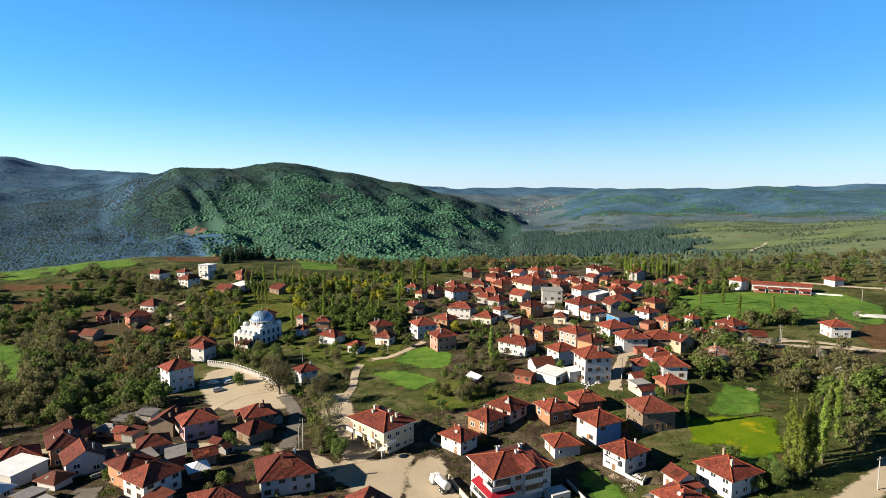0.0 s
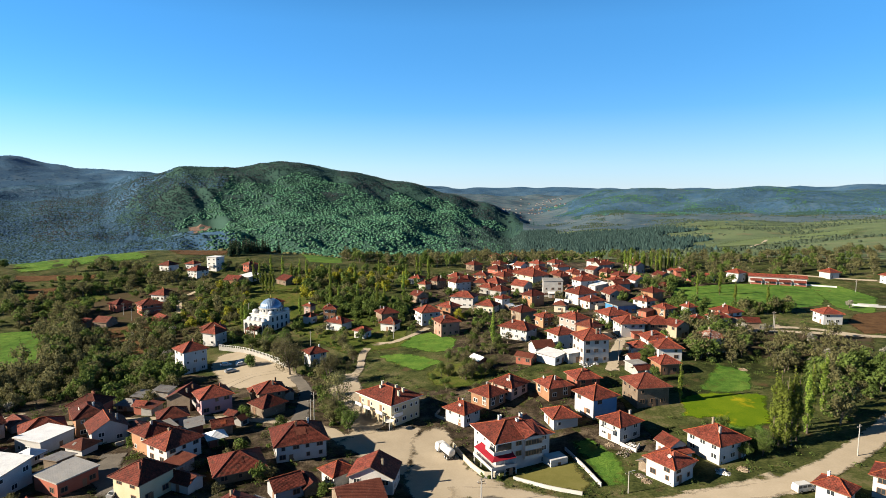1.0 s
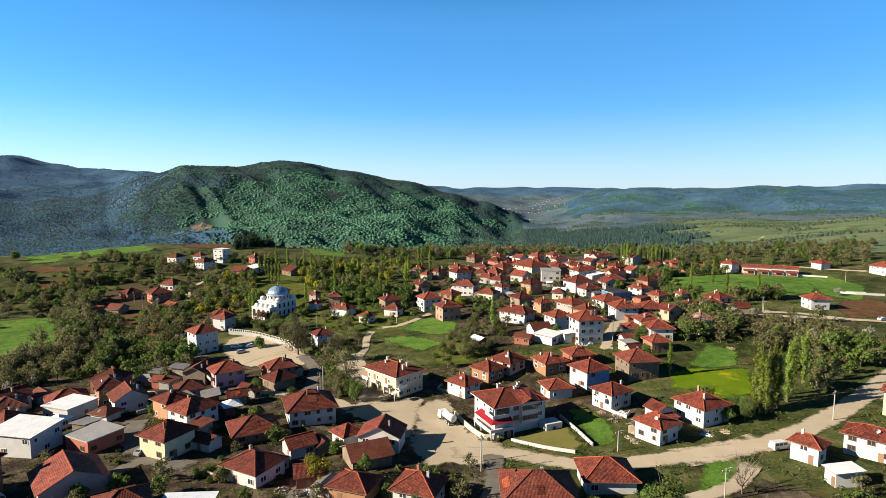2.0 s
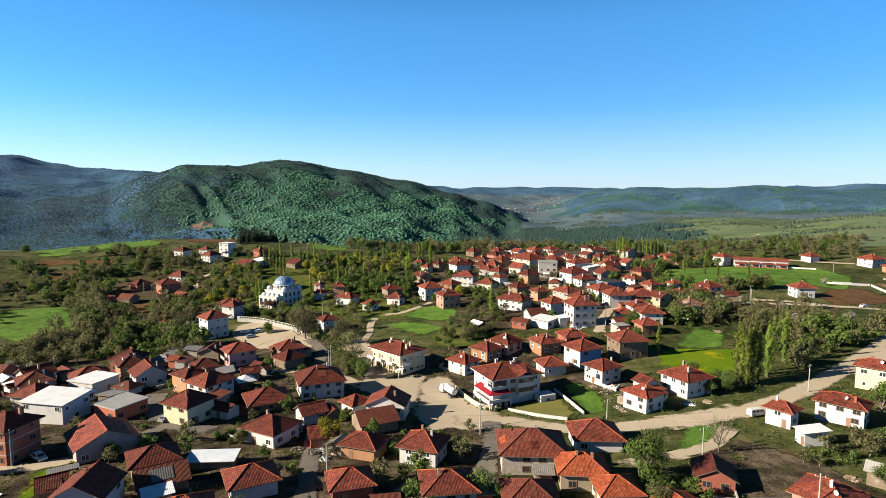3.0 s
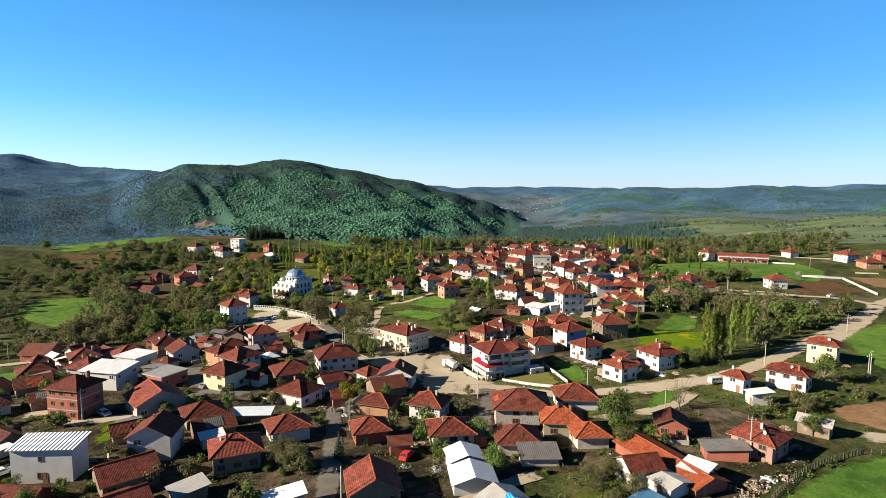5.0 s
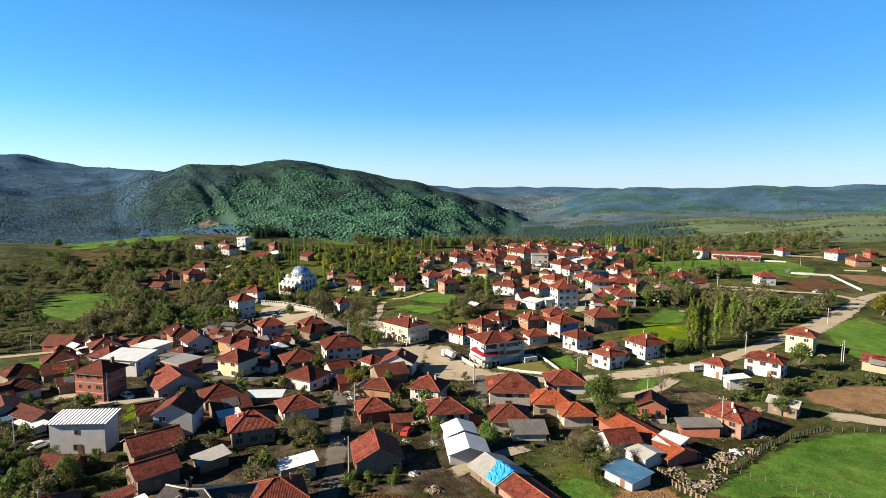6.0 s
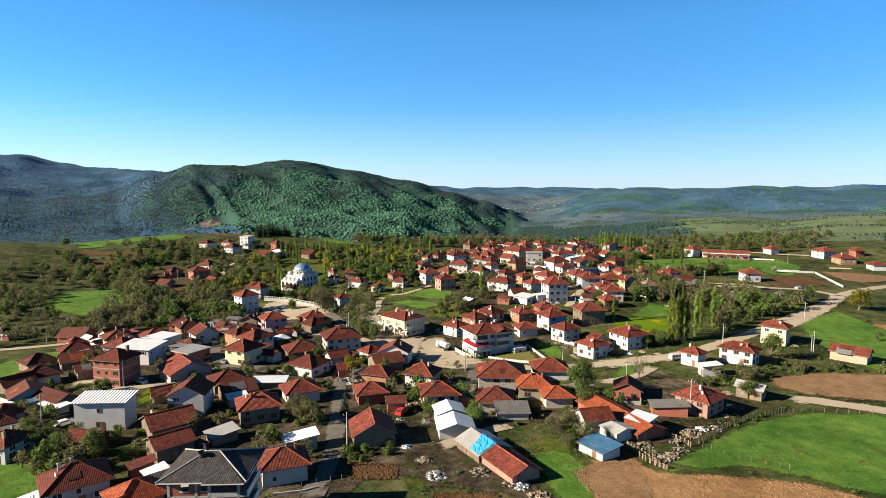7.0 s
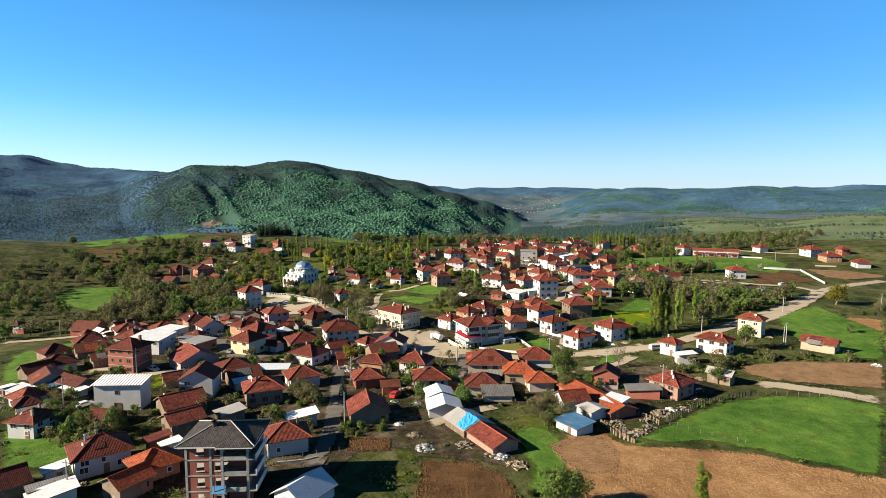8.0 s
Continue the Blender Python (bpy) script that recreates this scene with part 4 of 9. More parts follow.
strip("road", "worn grey asphalt village street", ASPHALT, 0.215, 4, [(-92.5, 52.0), (-91.8, 56.2), (-90.7, 60.8)])
strip("track", "pale dirt track", GRAVEL, 0.187, 4, [(16.4, 54.3), (10.0, 50.5), (3.2, 45.2), (-1.8, 40.4)])
patch("grass_field", "lush bright green grass field", GRASS, 0.147, [(17.9, 37.5), (25.1, 43.2), (29.0, 33.2), (27.5, 20.3), (27.8, 10.0), (18.3, 9.8), (19.0, 22.4)])

# ---- building helpers ----
def mesh_of(name, verts, faces, mats, index=None, smooth=False):
    """A mesh with a planar map in metres on every face: across, and down the slope."""
    me = bpy.data.meshes.new(name)
    me.from_pydata([tuple(v) for v in verts], [], faces)
    for m in mats:
        me.materials.append(m)
    if index is not None:
        me.polygons.foreach_set("material_index", index)
    if smooth:
        me.polygons.foreach_set("use_smooth", [True] * len(me.polygons))
    me.update()
    uv = me.uv_layers.new(name="map")
    for f in me.polygons:
        nrm = f.normal
        u = Vector((0, 0, 1)).cross(nrm)
        u = u.normalized() if u.length > 1e-4 else Vector((1, 0, 0))
        v = nrm.cross(u)
        for li in f.loop_indices:
            co = me.vertices[me.loops[li].vertex_index].co
            uv.data[li].uv = (co.dot(u), co.dot(v))
    return me


def part(name, me, parent, at=None, label=""):
    ob = new(name, me)
    ob.parent = parent
    if at is not None:
        ob.matrix_basis = at
    return tagged(ob, label=label)


def thing(name, x, y, z, rot, label, category, group=""):
    ob = new(name)
    ob.empty_display_size = 0.5
    ob.matrix_basis = pose(x, y, z, 0, 0, rot)
    return tagged(ob, label, category, group)


class Shape:
    """Collects boxes, prisms and rods into one mesh."""

    def __init__(self):
        self.v, self.f, self.i = [], [], []

    def face(self, pts, k=0):
        b = len(self.v)
        self.v += [tuple(p) for p in pts]
        self.f.append(tuple(range(b, b + len(pts))))
        self.i.append(k)

    def box(self, x0, x1, y0, y1, z0, z1, k=0):
        b = len(self.v)
        self.v += [(x, y, z) for z in (z0, z1) for x, y in ((x0, y0), (x1, y0), (x1, y1), (x0, y1))]
        for q in ((3, 2, 1, 0), (4, 5, 6, 7), (0, 1, 5, 4), (1, 2, 6, 5), (2, 3, 7, 6), (3, 0, 4, 7)):
            self.f.append(tuple(b + j for j in q))
            self.i.append(k)

    def slab(self, tops, thick, k=0, edge=1):
        """Roof planes that share their edges, thickened downwards."""
        seen = {}
        for pts in tops:
            a, b, c = (Vector(q) for q in pts[:3])
            if (b - a).cross(c - a).z < 0:
                pts = pts[::-1]
            self.face(pts, k)
            self.face([(x, y, z - thick) for x, y, z in reversed(pts)], edge)
            for a, b in zip(pts, pts[1:] + pts[:1]):
                key = (tuple(round(c, 3) for c in a), tuple(round(c, 3) for c in b))
                seen[key] = (a, b)
        for (ka, kb), (a, b) in seen.items():
            if (kb, ka) not in seen:
                self.face([a, (a[0], a[1], a[2] - thick), (b[0], b[1], b[2] - thick), b], edge)

    def rod(self, a, b, r0, r1=None, sides=6, k=0):
        a, b = Vector(a), Vector(b)
        r1 = r0 if r1 is None else r1
        d = (b - a).normalized()
        u = d.orthogonal().normalized()
        w = d.cross(u)
        base = len(self.v)
        for c, r in ((a, r0), (b, r1)):
            for s in range(sides):
                g = 2 * math.pi * s / sides
                self.v.append(tuple(c + (u * math.cos(g) + w * math.sin(g)) * r))
        for s in range(sides):
            t = (s + 1) % sides
            self.f.append((base + s, base + t, base + sides + t, base + sides + s))
            self.i.append(k)
        self.f.append(tuple(base + s for s in reversed(range(sides))))
        self.f.append(tuple(base + sides + s for s in range(sides)))
        self.i += [k, k]

    def lathe(self, cx, cy, rings, sides=16, k=0, a0=0.0, a1=360.0):
        """Rings of (radius, z) turned round an upright axis."""
        full = abs(a1 - a0) >= 359.9
        m = sides if full else sides + 1
        base = len(self.v)
        for r, z in rings:
            for s in range(m):
                g = radians(a0 + (a1 - a0) * s / sides)
                self.v.append((cx + r * math.cos(g), cy + r * math.sin(g), z))
        for q in range(len(rings) - 1):
            for s in range(sides):
                t = (s + 1) % m
                self.f.append((base + q * m + s, base + q * m + t, base + (q + 1) * m + t, base + (q + 1) * m + s))
                self.i.append(k)

    def mesh(self, name, *mats, smooth=False):
        where, pick = {}, []
        for v in self.v:
            pick.append(where.setdefault(tuple(round(c, 4) for c in v), len(where)))
        faces = [tuple(pick[j] for j in f) for f in self.f]
        keep = [k for k, f in enumerate(faces) if len(set(f)) == len(f)]
        return mesh_of(name, list(where), [faces[k] for k in keep], mats, [self.i[k] for k in keep], smooth)


def window_mesh(w, h, frame_mat, lights=2):
    """A framed window that stands in the plane y = 0 and faces -y: a raised frame with its mullion, and its pane."""
    s = Shape()
    e = 0.13
    xs = [-w / 2, -w / 2 + e] + ([-0.05, 0.05] if lights == 2 else []) + [w / 2 - e, w / 2]
    zs = [0, e, h - e, h]
    for i in range(len(xs) - 1):
        for j in range(3):
            if j == 1 and i % 2 == 1:
                continue
            s.face([(xs[i], -0.07, zs[j]), (xs[i + 1], -0.07, zs[j]), (xs[i + 1], -0.07, zs[j + 1]), (xs[i], -0.07, zs[j + 1])])
    for j in range(3):
        s.face([(xs[0], 0.02, zs[j]), (xs[0], -0.07, zs[j]), (xs[0], -0.07, zs[j + 1]), (xs[0], 0.02, zs[j + 1])])
        s.face([(xs[-1], -0.07, zs[j]), (xs[-1], 0.02, zs[j]), (xs[-1], 0.02, zs[j + 1]), (xs[-1], -0.07, zs[j + 1])])
    for i in range(len(xs) - 1):
        s.face([(xs[i], 0.02, 0), (xs[i + 1], 0.02, 0), (xs[i + 1], -0.07, 0), (xs[i], -0.07, 0)])
        s.face([(xs[i], -0.07, h), (xs[i + 1], -0.07, h), (xs[i + 1], 0.02, h), (xs[i], 0.02, h)])
    g = Shape()
    g.box(-w / 2 + 0.1, w / 2 - 0.1, -0.045, 0.01, 0.1, h - 0.1)
    return s.mesh("window_frame", frame_mat), g.mesh("pane", GLASS)


WINDOWS = {(kind, tone): window_mesh(*size, mat, 2 if kind == "wide" else 1) for kind, size in (("wide", (1.6, 1.3)), ("small", (0.95, 1.1))) for tone, mat in (("white", WHITE), ("brown", FRAME_BROWN))}
door_shape = Shape()
door_shape.box(-0.5, 0.5, -0.05, 0.02, 0, 2.05)
DOOR = door_shape.mesh("door", FRAME_BROWN)
dish_shape = Shape()
dish_shape.rod((0, 0, -0.9), (0, 0, 0.35), 0.04, sides=5)
for g in range(10):
    a, b = radians(36 * g), radians(36 * g + 36)
    rim_a, rim_b = (0.45 * math.cos(a), -0.18, 0.5 + 0.45 * math.sin(a)), (0.45 * math.cos(b), -0.18, 0.5 + 0.45 * math.sin(b))
    dish_shape.face([(0, 0, 0.5), rim_a, rim_b])
DISH = dish_shape.mesh("satellite_dish", WHITE)
FOOT = []          # footprints, to keep plants out of the houses
rng = random.Random(7)


def on_side(side, w, d, along, z):
    """The pose of something on a wall of a w by d house: side 0 front, 1 right, 2 back, 3 left."""
    x, y, r = ((along, -d / 2, 0), (w / 2, along, 90), (-along, d / 2, 180), (-w / 2, -along, 270))[side]
    return pose(x, y, z, 0, 0, r)


def add_window(house_ob, kind, tone, at):
    fr, pane = WINDOWS[kind, tone]
    part("pane", pane, part("window", fr, house_ob, at))


def roof_planes(kind, w, d, h, over, slope):
    """Top planes of a roof, and the lines along its ridge and hips."""
    X, Y = w / 2 + over, d / 2 + over
    z0 = h - over * slope + 0.12
    if kind == "hip":
        m = min(X, Y)
        zt = z0 + m * slope
        if X >= Y:
            a, b = (-(X - m) - 0.01, 0, zt), (X - m + 0.01, 0, zt)
            c = [(-X, -Y, z0), (X, -Y, z0), (X, Y, z0), (-X, Y, z0)]
            planes = [[c[0], c[1], b, a], [c[1], c[2], b], [c[2], c[3], a, b], [c[3], c[0], a]]
            lines = [(a, b), (c[0], a), (c[3], a), (c[1], b), (c[2], b)]
        else:
            a, b = (0, -(Y - m) - 0.01, zt), (0, Y - m + 0.01, zt)
            c = [(-X, -Y, z0), (X, -Y, z0), (X, Y, z0), (-X, Y, z0)]
            planes = [[c[0], c[1], a], [c[1], c[2], b, a], [c[2], c[3], b], [c[3], c[0], a, b]]
            lines = [(a, b), (c[0], a), (c[1], a), (c[2], b), (c[3], b)]
        return planes, lines, zt
    if kind == "gx":            # ridge along x
        zt = z0 + Y * slope
        planes = [[(-X, -Y, z0), (X, -Y, z0), (X, 0, zt), (-X, 0, zt)], [(X, Y, z0), (-X, Y, z0), (-X, 0, zt), (X, 0, zt)]]
        return planes, [((-X, 0, zt), (X, 0, zt))], zt
    if kind == "gy":            # ridge along y
        zt = z0 + X * slope
        planes = [[(X, -Y, z0), (X, Y, z0), (0, Y, zt), (0, -Y, zt)], [(-X, Y, z0), (-X, -Y, z0), (0, -Y, zt), (0, Y, zt)]]
        return planes, [((0, -Y, zt), (0, Y, zt))], zt
    if kind == "mono":
        zt = z0 + 2 * Y * slope
        return [[(-X, -Y, z0), (X, -Y, z0), (X, Y, zt), (-X, Y, zt)]], [], zt
    zt = h + 0.3
    return [[(-X, -Y, zt), (X, -Y, zt), (X, Y, zt), (-X, Y, zt)]], [], zt


WORDS = {"white": "white-rendered", "cream": "cream-rendered", "yellow": "pale yellow", "pink": "dusty pink", "pinkpaint": "mauve-pink painted", "pinkbrick": "pinkish brick",
         "orange": "bare hollow-brick", "brick": "red brick", "brown": "old mud-plastered", "tan": "tan-plastered", "grey": "grey cement", "stone": "limewashed stone",
         "tin": "sheet-clad", "tarp": "blue-sheeted", "blueside": "white and sky-blue"}
ROOFWORDS = {"red": "red tiled", "orange": "bright orange tiled", "brown": "dark brown tiled", "rust": "rusty sheet", "old": "patched old tiled", "mixed": "half-stripped tiled",
             "tin": "white sheet", "tinpale": "pale grey sheet", "ribbed": "white standing-seam", "tinblue": "blue-grey sheet", "blue": "blue sheet", "oldtin": "weathered sheet",
             "concrete": "flat concrete", "dark": "dark flat", "charcoal": "charcoal tiled"}
SHAPEWORDS = {"hip": "hipped roof", "gx": "gabled roof", "gy": "gabled roof", "mono": "lean-to roof", "flat": "roof"}


def inside_poly(x, y, poly):
    hit = False
    for (x0, y0), (x1, y1) in zip(poly, poly[1:] + poly[:1]):
        if (y0 > y) != (y1 > y) and x < (x1 - x0) * (y - y0) / (y1 - y0) + x0:
            hit = not hit
    return hit


HOUSES = []


def patch_roof(roof_ob, planes, count):
    """Loose sheets and newer tiles laid over a worn roof."""
    for _ in range(count):
        pts = [Vector(p) for p in rng.choice(planes)]
        mid = sum(pts, Vector()) / len(pts)
        nrm = (pts[1] - pts[0]).cross(pts[2] - pts[0]).normalized()
        nrm = nrm if nrm.z > 0 else -nrm
        across = Vector((0, 0, 1)).cross(nrm).normalized()
        down = across.cross(nrm)
        reach = min((p - mid).length for p in pts)
        c = mid + across * rng.uniform(-0.25, 0.25) * reach + down * rng.uniform(-0.2, 0.2) * reach
        a, b = rng.uniform(0.18, 0.4) * reach, rng.uniform(0.15, 0.32) * reach
        q = Shape()
        q.slab([[tuple(c + nrm * 0.07 + across * (sx * a + rng.uniform(-0.15, 0.15)) + down * sy * b) for sx, sy in ((-1, -1), (1, -1), (1, 1), (-1, 1))]], 0.03, 0, 0)
        part("roof_sheet", q.mesh("roof_sheet", TILE[rng.choice(("rust", "old", "rust", "orange", "brown", "oldtin"))]), roof_ob)


def house(x, y, rot, w, d, h, roof, tile, wall, glazed=1.0, pitch=None):
    """One village building: walls, roof with ridge tiles, windows, door and chimneys."""
    if roof == "gx" and d > w * 1.05:
        roof = "gy"
    if roof == "gxl":
        roof = "gx" if w < d else "gy"
    HOUSES.append((x, y, rot, w, d, h))
    z = float(height(x, y))
    kind = "shed" if h < 3.7 or roof == "mono" else "house"
    ob = thing(kind, x, y, z, rot, "%s %s with a %s %s" % (WORDS[wall], {"shed": "outbuilding", "house": "village house"}[kind], ROOFWORDS[tile], SHAPEWORDS[roof]), kind, "village houses" if kind == "house" else "outbuildings")
    FOOT.append((x, y, max(w, d) / 2 + 0.8))
    slope = {"hip": rng.uniform(0.47, 0.58), "gx": rng.uniform(0.46, 0.57), "gy": rng.uniform(0.46, 0.57), "mono": 0.1, "flat": 0}[roof]
    slope = pitch or slope
    over = {"hip": 0.8, "flat": 0.35}.get(roof, 0.55)
    mats = [WALL["white" if wall == "blueside" else wall], CONCRETE] + ([WALL["blue"]] if wall == "blueside" else [])
    s = Shape()
    X, Y = w / 2, d / 2
    q = [(-X, -Y), (X, -Y), (X, Y), (-X, Y)]
    rise = [0, 0, 0, 0]
    if roof == "mono":
        rise = [0, 0, d * slope, d * slope]
    for i in range(4):
        j = (i + 1) % 4
        a, b = q[i], q[j]
        s.face([(*a, -2.2), (*b, -2.2), (*b, h + rise[j]), (*a, h + rise[i])], 2 if wall == "blueside" and i == 1 else 0)
    if roof == "gx":
        for sx in (1, -1):
            s.face([(sx * X, -Y * sx, h), (sx * X, Y * sx, h), (sx * X, 0, h + Y * slope)])
    if roof == "gy":
        for sy in (-1, 1):
            s.face([(sy * X, sy * Y, h), (-sy * X, sy * Y, h), (0, sy * Y, h + X * slope)])
    part("wall", s.mesh("wall", *mats), ob)
    if wall == "brick" and h > 5:            # pale concrete floor bands
        for k in range(1, 3):
            c = Shape()
            z0 = h * k / 3 - 0.12
            c.slab([[(-X - 0.04, -Y - 0.04, z0 + 0.24), (X + 0.04, -Y - 0.04, z0 + 0.24), (X + 0.04, Y + 0.04, z0 + 0.24), (-X - 0.04, Y + 0.04, z0 + 0.24)]], 0.24, 1, 1)
            part("floor_band", c.mesh("floor_band", CONCRETE, CONCRETE), ob)
    planes, lines, zt = roof_planes(roof, w, d, h, over, slope)
    r = Shape()
    r.slab(planes, 0.3 if roof == "flat" else 0.14)
    roof_ob = part("roof", r.mesh("roof", TILE[tile], CONCRETE if roof == "flat" else WOOD), ob)
    if lines and tile in ("red", "orange", "brown", "old", "mixed"):
        c = Shape()
        for a, b in lines:
            c.rod((a[0], a[1], a[2] + 0.03), (b[0], b[1], b[2] + 0.03), 0.13, sides=5)
        part("ridge_tiles", c.mesh("ridge_tiles", TILE["orange" if tile == "red" else tile]), roof_ob)
    if y < 150 and roof != "flat" and tile in ("old", "mixed", "brown", "rust") and rng.random() < {"old": 1.0, "mixed": 1.0}.get(tile, 0.4):
        patch_roof(roof_ob, planes, 5 if tile in ("old", "mixed") else 2)
    # windows, storey by storey, on all four sides
    tone = "white" if wall in ("white", "pinkpaint", "yellow", "cream", "orange", "blueside", "pink") and rng.random() < 0.7 else "brown"
    storeys = max(1, round(h / 2.8))
    some = {"brown": 0.6, "tan": 0.4, "tin": 0.2, "tarp": 0.2, "stone": 0.7}.get(wall, 0.85) * (1 if kind == "house" else 0.5 if h > 2.7 else 0.12) * glazed * (0.75 if y > 280 else 1)
    for side in range(4):
        length = w if side % 2 == 0 else d
        count = max(1, int(length / 2.9))
        for k in range(storeys):
            for i in range(count):
                if rng.random() > some * (0.3 if side == 2 else 1):
                    continue
                along = (i + 0.5) * length / count - length / 2 + rng.uniform(-0.15, 0.15)
                add_window(ob, "wide" if length / count > 2.4 and rng.random() < 0.7 else "small", tone, on_side(side, w, d, along, min(k * h / storeys + 0.95, h - 1.8)))
    part("door", DOOR, ob, on_side(rng.choice((0, 1)), w, d, rng.uniform(-0.3, 0.3) * min(w, d), 0.0))
    if kind == "house" and h > 4.9 and rng.random() < 0.3:            # a balcony on a sunny side
        side = rng.choice((0, 3))
        half = min(2.6, (w if side == 0 else d) * 0.32)
        bal = Shape()
        bal.box(-half, half, -1.25, 0.02, -0.15, 0)
        for x0, x1, y0, y1 in ((-half, half, -1.25, -1.15), (-half, -half + 0.1, -1.15, 0.02), (half - 0.1, half, -1.15, 0.02)):
            bal.box(x0, x1, y0, y1, 0.002, 0.9)
        part("balcony", bal.mesh("balcony", WALL["white" if wall in ("white", "cream", "blueside", "pink") else "grey"]), ob, on_side(side, w, d, 0, h / storeys))
    if kind == "house" and y < 200 and roof == "hip" and rng.random() < 0.3:
        part("satellite_dish", DISH, ob, pose(rng.uniform(-0.25, 0.25) * w, -d * 0.3, h + 0.9, 0, 0, rng.uniform(-40, 40)))
    if kind == "house" and roof != "flat":
        for _ in range(rng.choice((1, 1, 2))):
            cx, cy = rng.uniform(-0.3, 0.3) * w, rng.uniform(-0.3, 0.3) * d
            c = Shape()
            c.lathe(0, 0, [(0.33, h - 0.2), (0.33, zt + 0.25), (0.43, zt + 0.25), (0.43, zt + 0.34), (0.26, zt + 0.34), (0.26, zt + 0.5), (0.0, zt + 0.5)], 4, a0=45, a1=405)
            part("chimney", c.mesh("chimney", WALL[rng.choice(("tan", "orange", "grey", "brick", "white"))], CONCRETE), ob, pose(cx, cy, 0))
    return ob


def lean_tos(reach, chance):
    """Low sheds built against the houses of the crowded quarters."""
    for hx, hy, rot, w, d, h in list(HOUSES):
        if reach(hx, hy) and rng.random() < chance:
            side = rng.choice((1, 2, 3))
            length, depth = rng.uniform(3, 5.5), rng.uniform(2.4, 3.6)
            m = pose(hx, hy, 0, 0, 0, rot) @ on_side(side, w, d, rng.uniform(-0.2, 0.2) * min(w, d), 0) @ pose(0, -depth / 2 - 0.05, 0)
            p, a = m.translation, math.degrees(m.to_euler().z)
            if all((p.x - x) ** 2 + (p.y - y) ** 2 > (r + 1.0) ** 2 for x, y, r in FOOT if (x, y) != (hx, hy)) and not any(inside_poly(p.x, p.y, q) for q in KEEP_CLEAR):
                house(p.x, p.y, a, length, depth, rng.uniform(2.1, 2.6), rng.choice(("mono", "mono", "gx")), rng.choice(("rust", "brown", "tin", "oldtin", "red")), rng.choice(("brown", "grey", "brick", "stone", "white")))


def infill(count, poly):
    """Small houses and sheds that crowd the gaps of the old quarters, in line with their neighbours."""
    xs, ys = [p[0] for p in poly], [p[1] for p in poly]
    taken = [o.matrix_basis.translation for o in scene.collection.all_objects if not o.parent and o.type in ("MESH", "EMPTY") and o.name.split(".")[0] in ("car", "van", "tanker_truck", "utility_pole", "woodpile", "sack_heap", "rubble_heap")]
    made = tries = 0
    while made < count and tries < count * 60:
        tries += 1
        x, y = rng.uniform(min(xs), max(xs)), rng.uniform(min(ys), max(ys))
        low = rng.random() < 0.4
        w, d = (rng.uniform(4, 7), rng.uniform(3.5, 5.5)) if low else (rng.uniform(7, 10), rng.uniform(6.5, 8.5))
        r = max(w, d) / 2
        if not inside_poly(x, y, poly) or any(inside_poly(x + a, y + b, p) for a, b in ((0, 0), (r, 0), (-r, 0), (0, r), (0, -r)) for p in KEEP_CLEAR):
            continue
        if any((x - a) ** 2 + (y - b) ** 2 < (r + q + (0.9 if q > 7.5 else -0.2)) ** 2 for a, b, q in FOOT) or any((x - t.x) ** 2 + (y - t.y) ** 2 < (r + 2.5) ** 2 for t in taken):
            continue
        near = min(HOUSES, key=lambda q: (q[0] - x) ** 2 + (q[1] - y) ** 2)
        house(x, y, near[2] + rng.uniform(-5, 5), w, d, rng.uniform(2.4, 3.2) if low else rng.uniform(4.2, 6.2), rng.choice(("gx", "mono", "hip")) if low else rng.choice(("hip", "hip", "gx")),
              rng.choice(("rust", "brown", "old", "oldtin", "tin") if low else ("red", "brown", "brown", "red", "old")), rng.choice(("brown", "stone", "white", "grey", "orange", "brick")), 0.6)
        made += 1
# ---- village houses ----
house(-72.4, 290.5, -26, 4.3, 4.3, 5.0, "hip", "red", "pink")
house(-59.3, 279.2, 3, 5.9, 5.9, 6.0, "hip", "red", "orange")
house(-68.4, 274.2, -26, 4.8, 4.8, 4.0, "hip", "red", "white")
house(-51.5, 260.7, -30, 9.5, 7.3, 4.0, "hip", "red", "white")
house(-37.7, 244.3, -31, 5.8, 4.9, 3.6, "hip", "red", "white")
house(-29.5, 270.5, -62, 8.0, 8.4, 5.0, "hip", "brown", "brown")
house(-26.2, 254.1, -22, 7.1, 5.9, 4.0, "hip", "red", "white")
house(-9.1, 263.7, -65, 8.6, 9.3, 6.5, "hip", "red", "white")
house(0.0, 242.6, -66, 8.3, 8.8, 6.5, "hip", "red", "pinkbrick")
house(1.3, 273.9, -41, 8.3, 7.6, 6.0, "hip", "red", "orange")
house(-15.4, 311.6, -53, 7.6, 7.6, 4.0, "gx", "brown", "brown")
house(9.9, 297.1, -20, 12.1, 9.3, 6.0, "hip", "red", "white")
house(21.6, 283.3, -31, 8.9, 7.5, 4.0, "hip", "red", "cream")
house(8.1, 339.9, -59, 9.5, 10.5, 6.0, "hip", "brown", "white")
house(6.9, 363.1, -42, 7.7, 7.7, 5.0, "hip", "red", "orange")
house(-13.3, 344.1, -37, 5.3, 5.3, 4.0, "hip", "red", "cream")
house(-18.8, 363.7, -27, 7.1, 7.1, 4.0, "hip", "red", "white")
house(-5.3, 350.2, -48, 7.4, 7.4, 5.0, "hip", "brown", "brown")
house(23.7, 368.5, -25, 8.8, 8.8, 5.0, "hip", "red", "orange")
house(22.0, 340.6, -25, 8.1, 8.1, 5.0, "hip", "brown", "brown")
house(30.1, 339.8, -38, 9.8, 9.8, 5.0, "hip", "red", "brown")
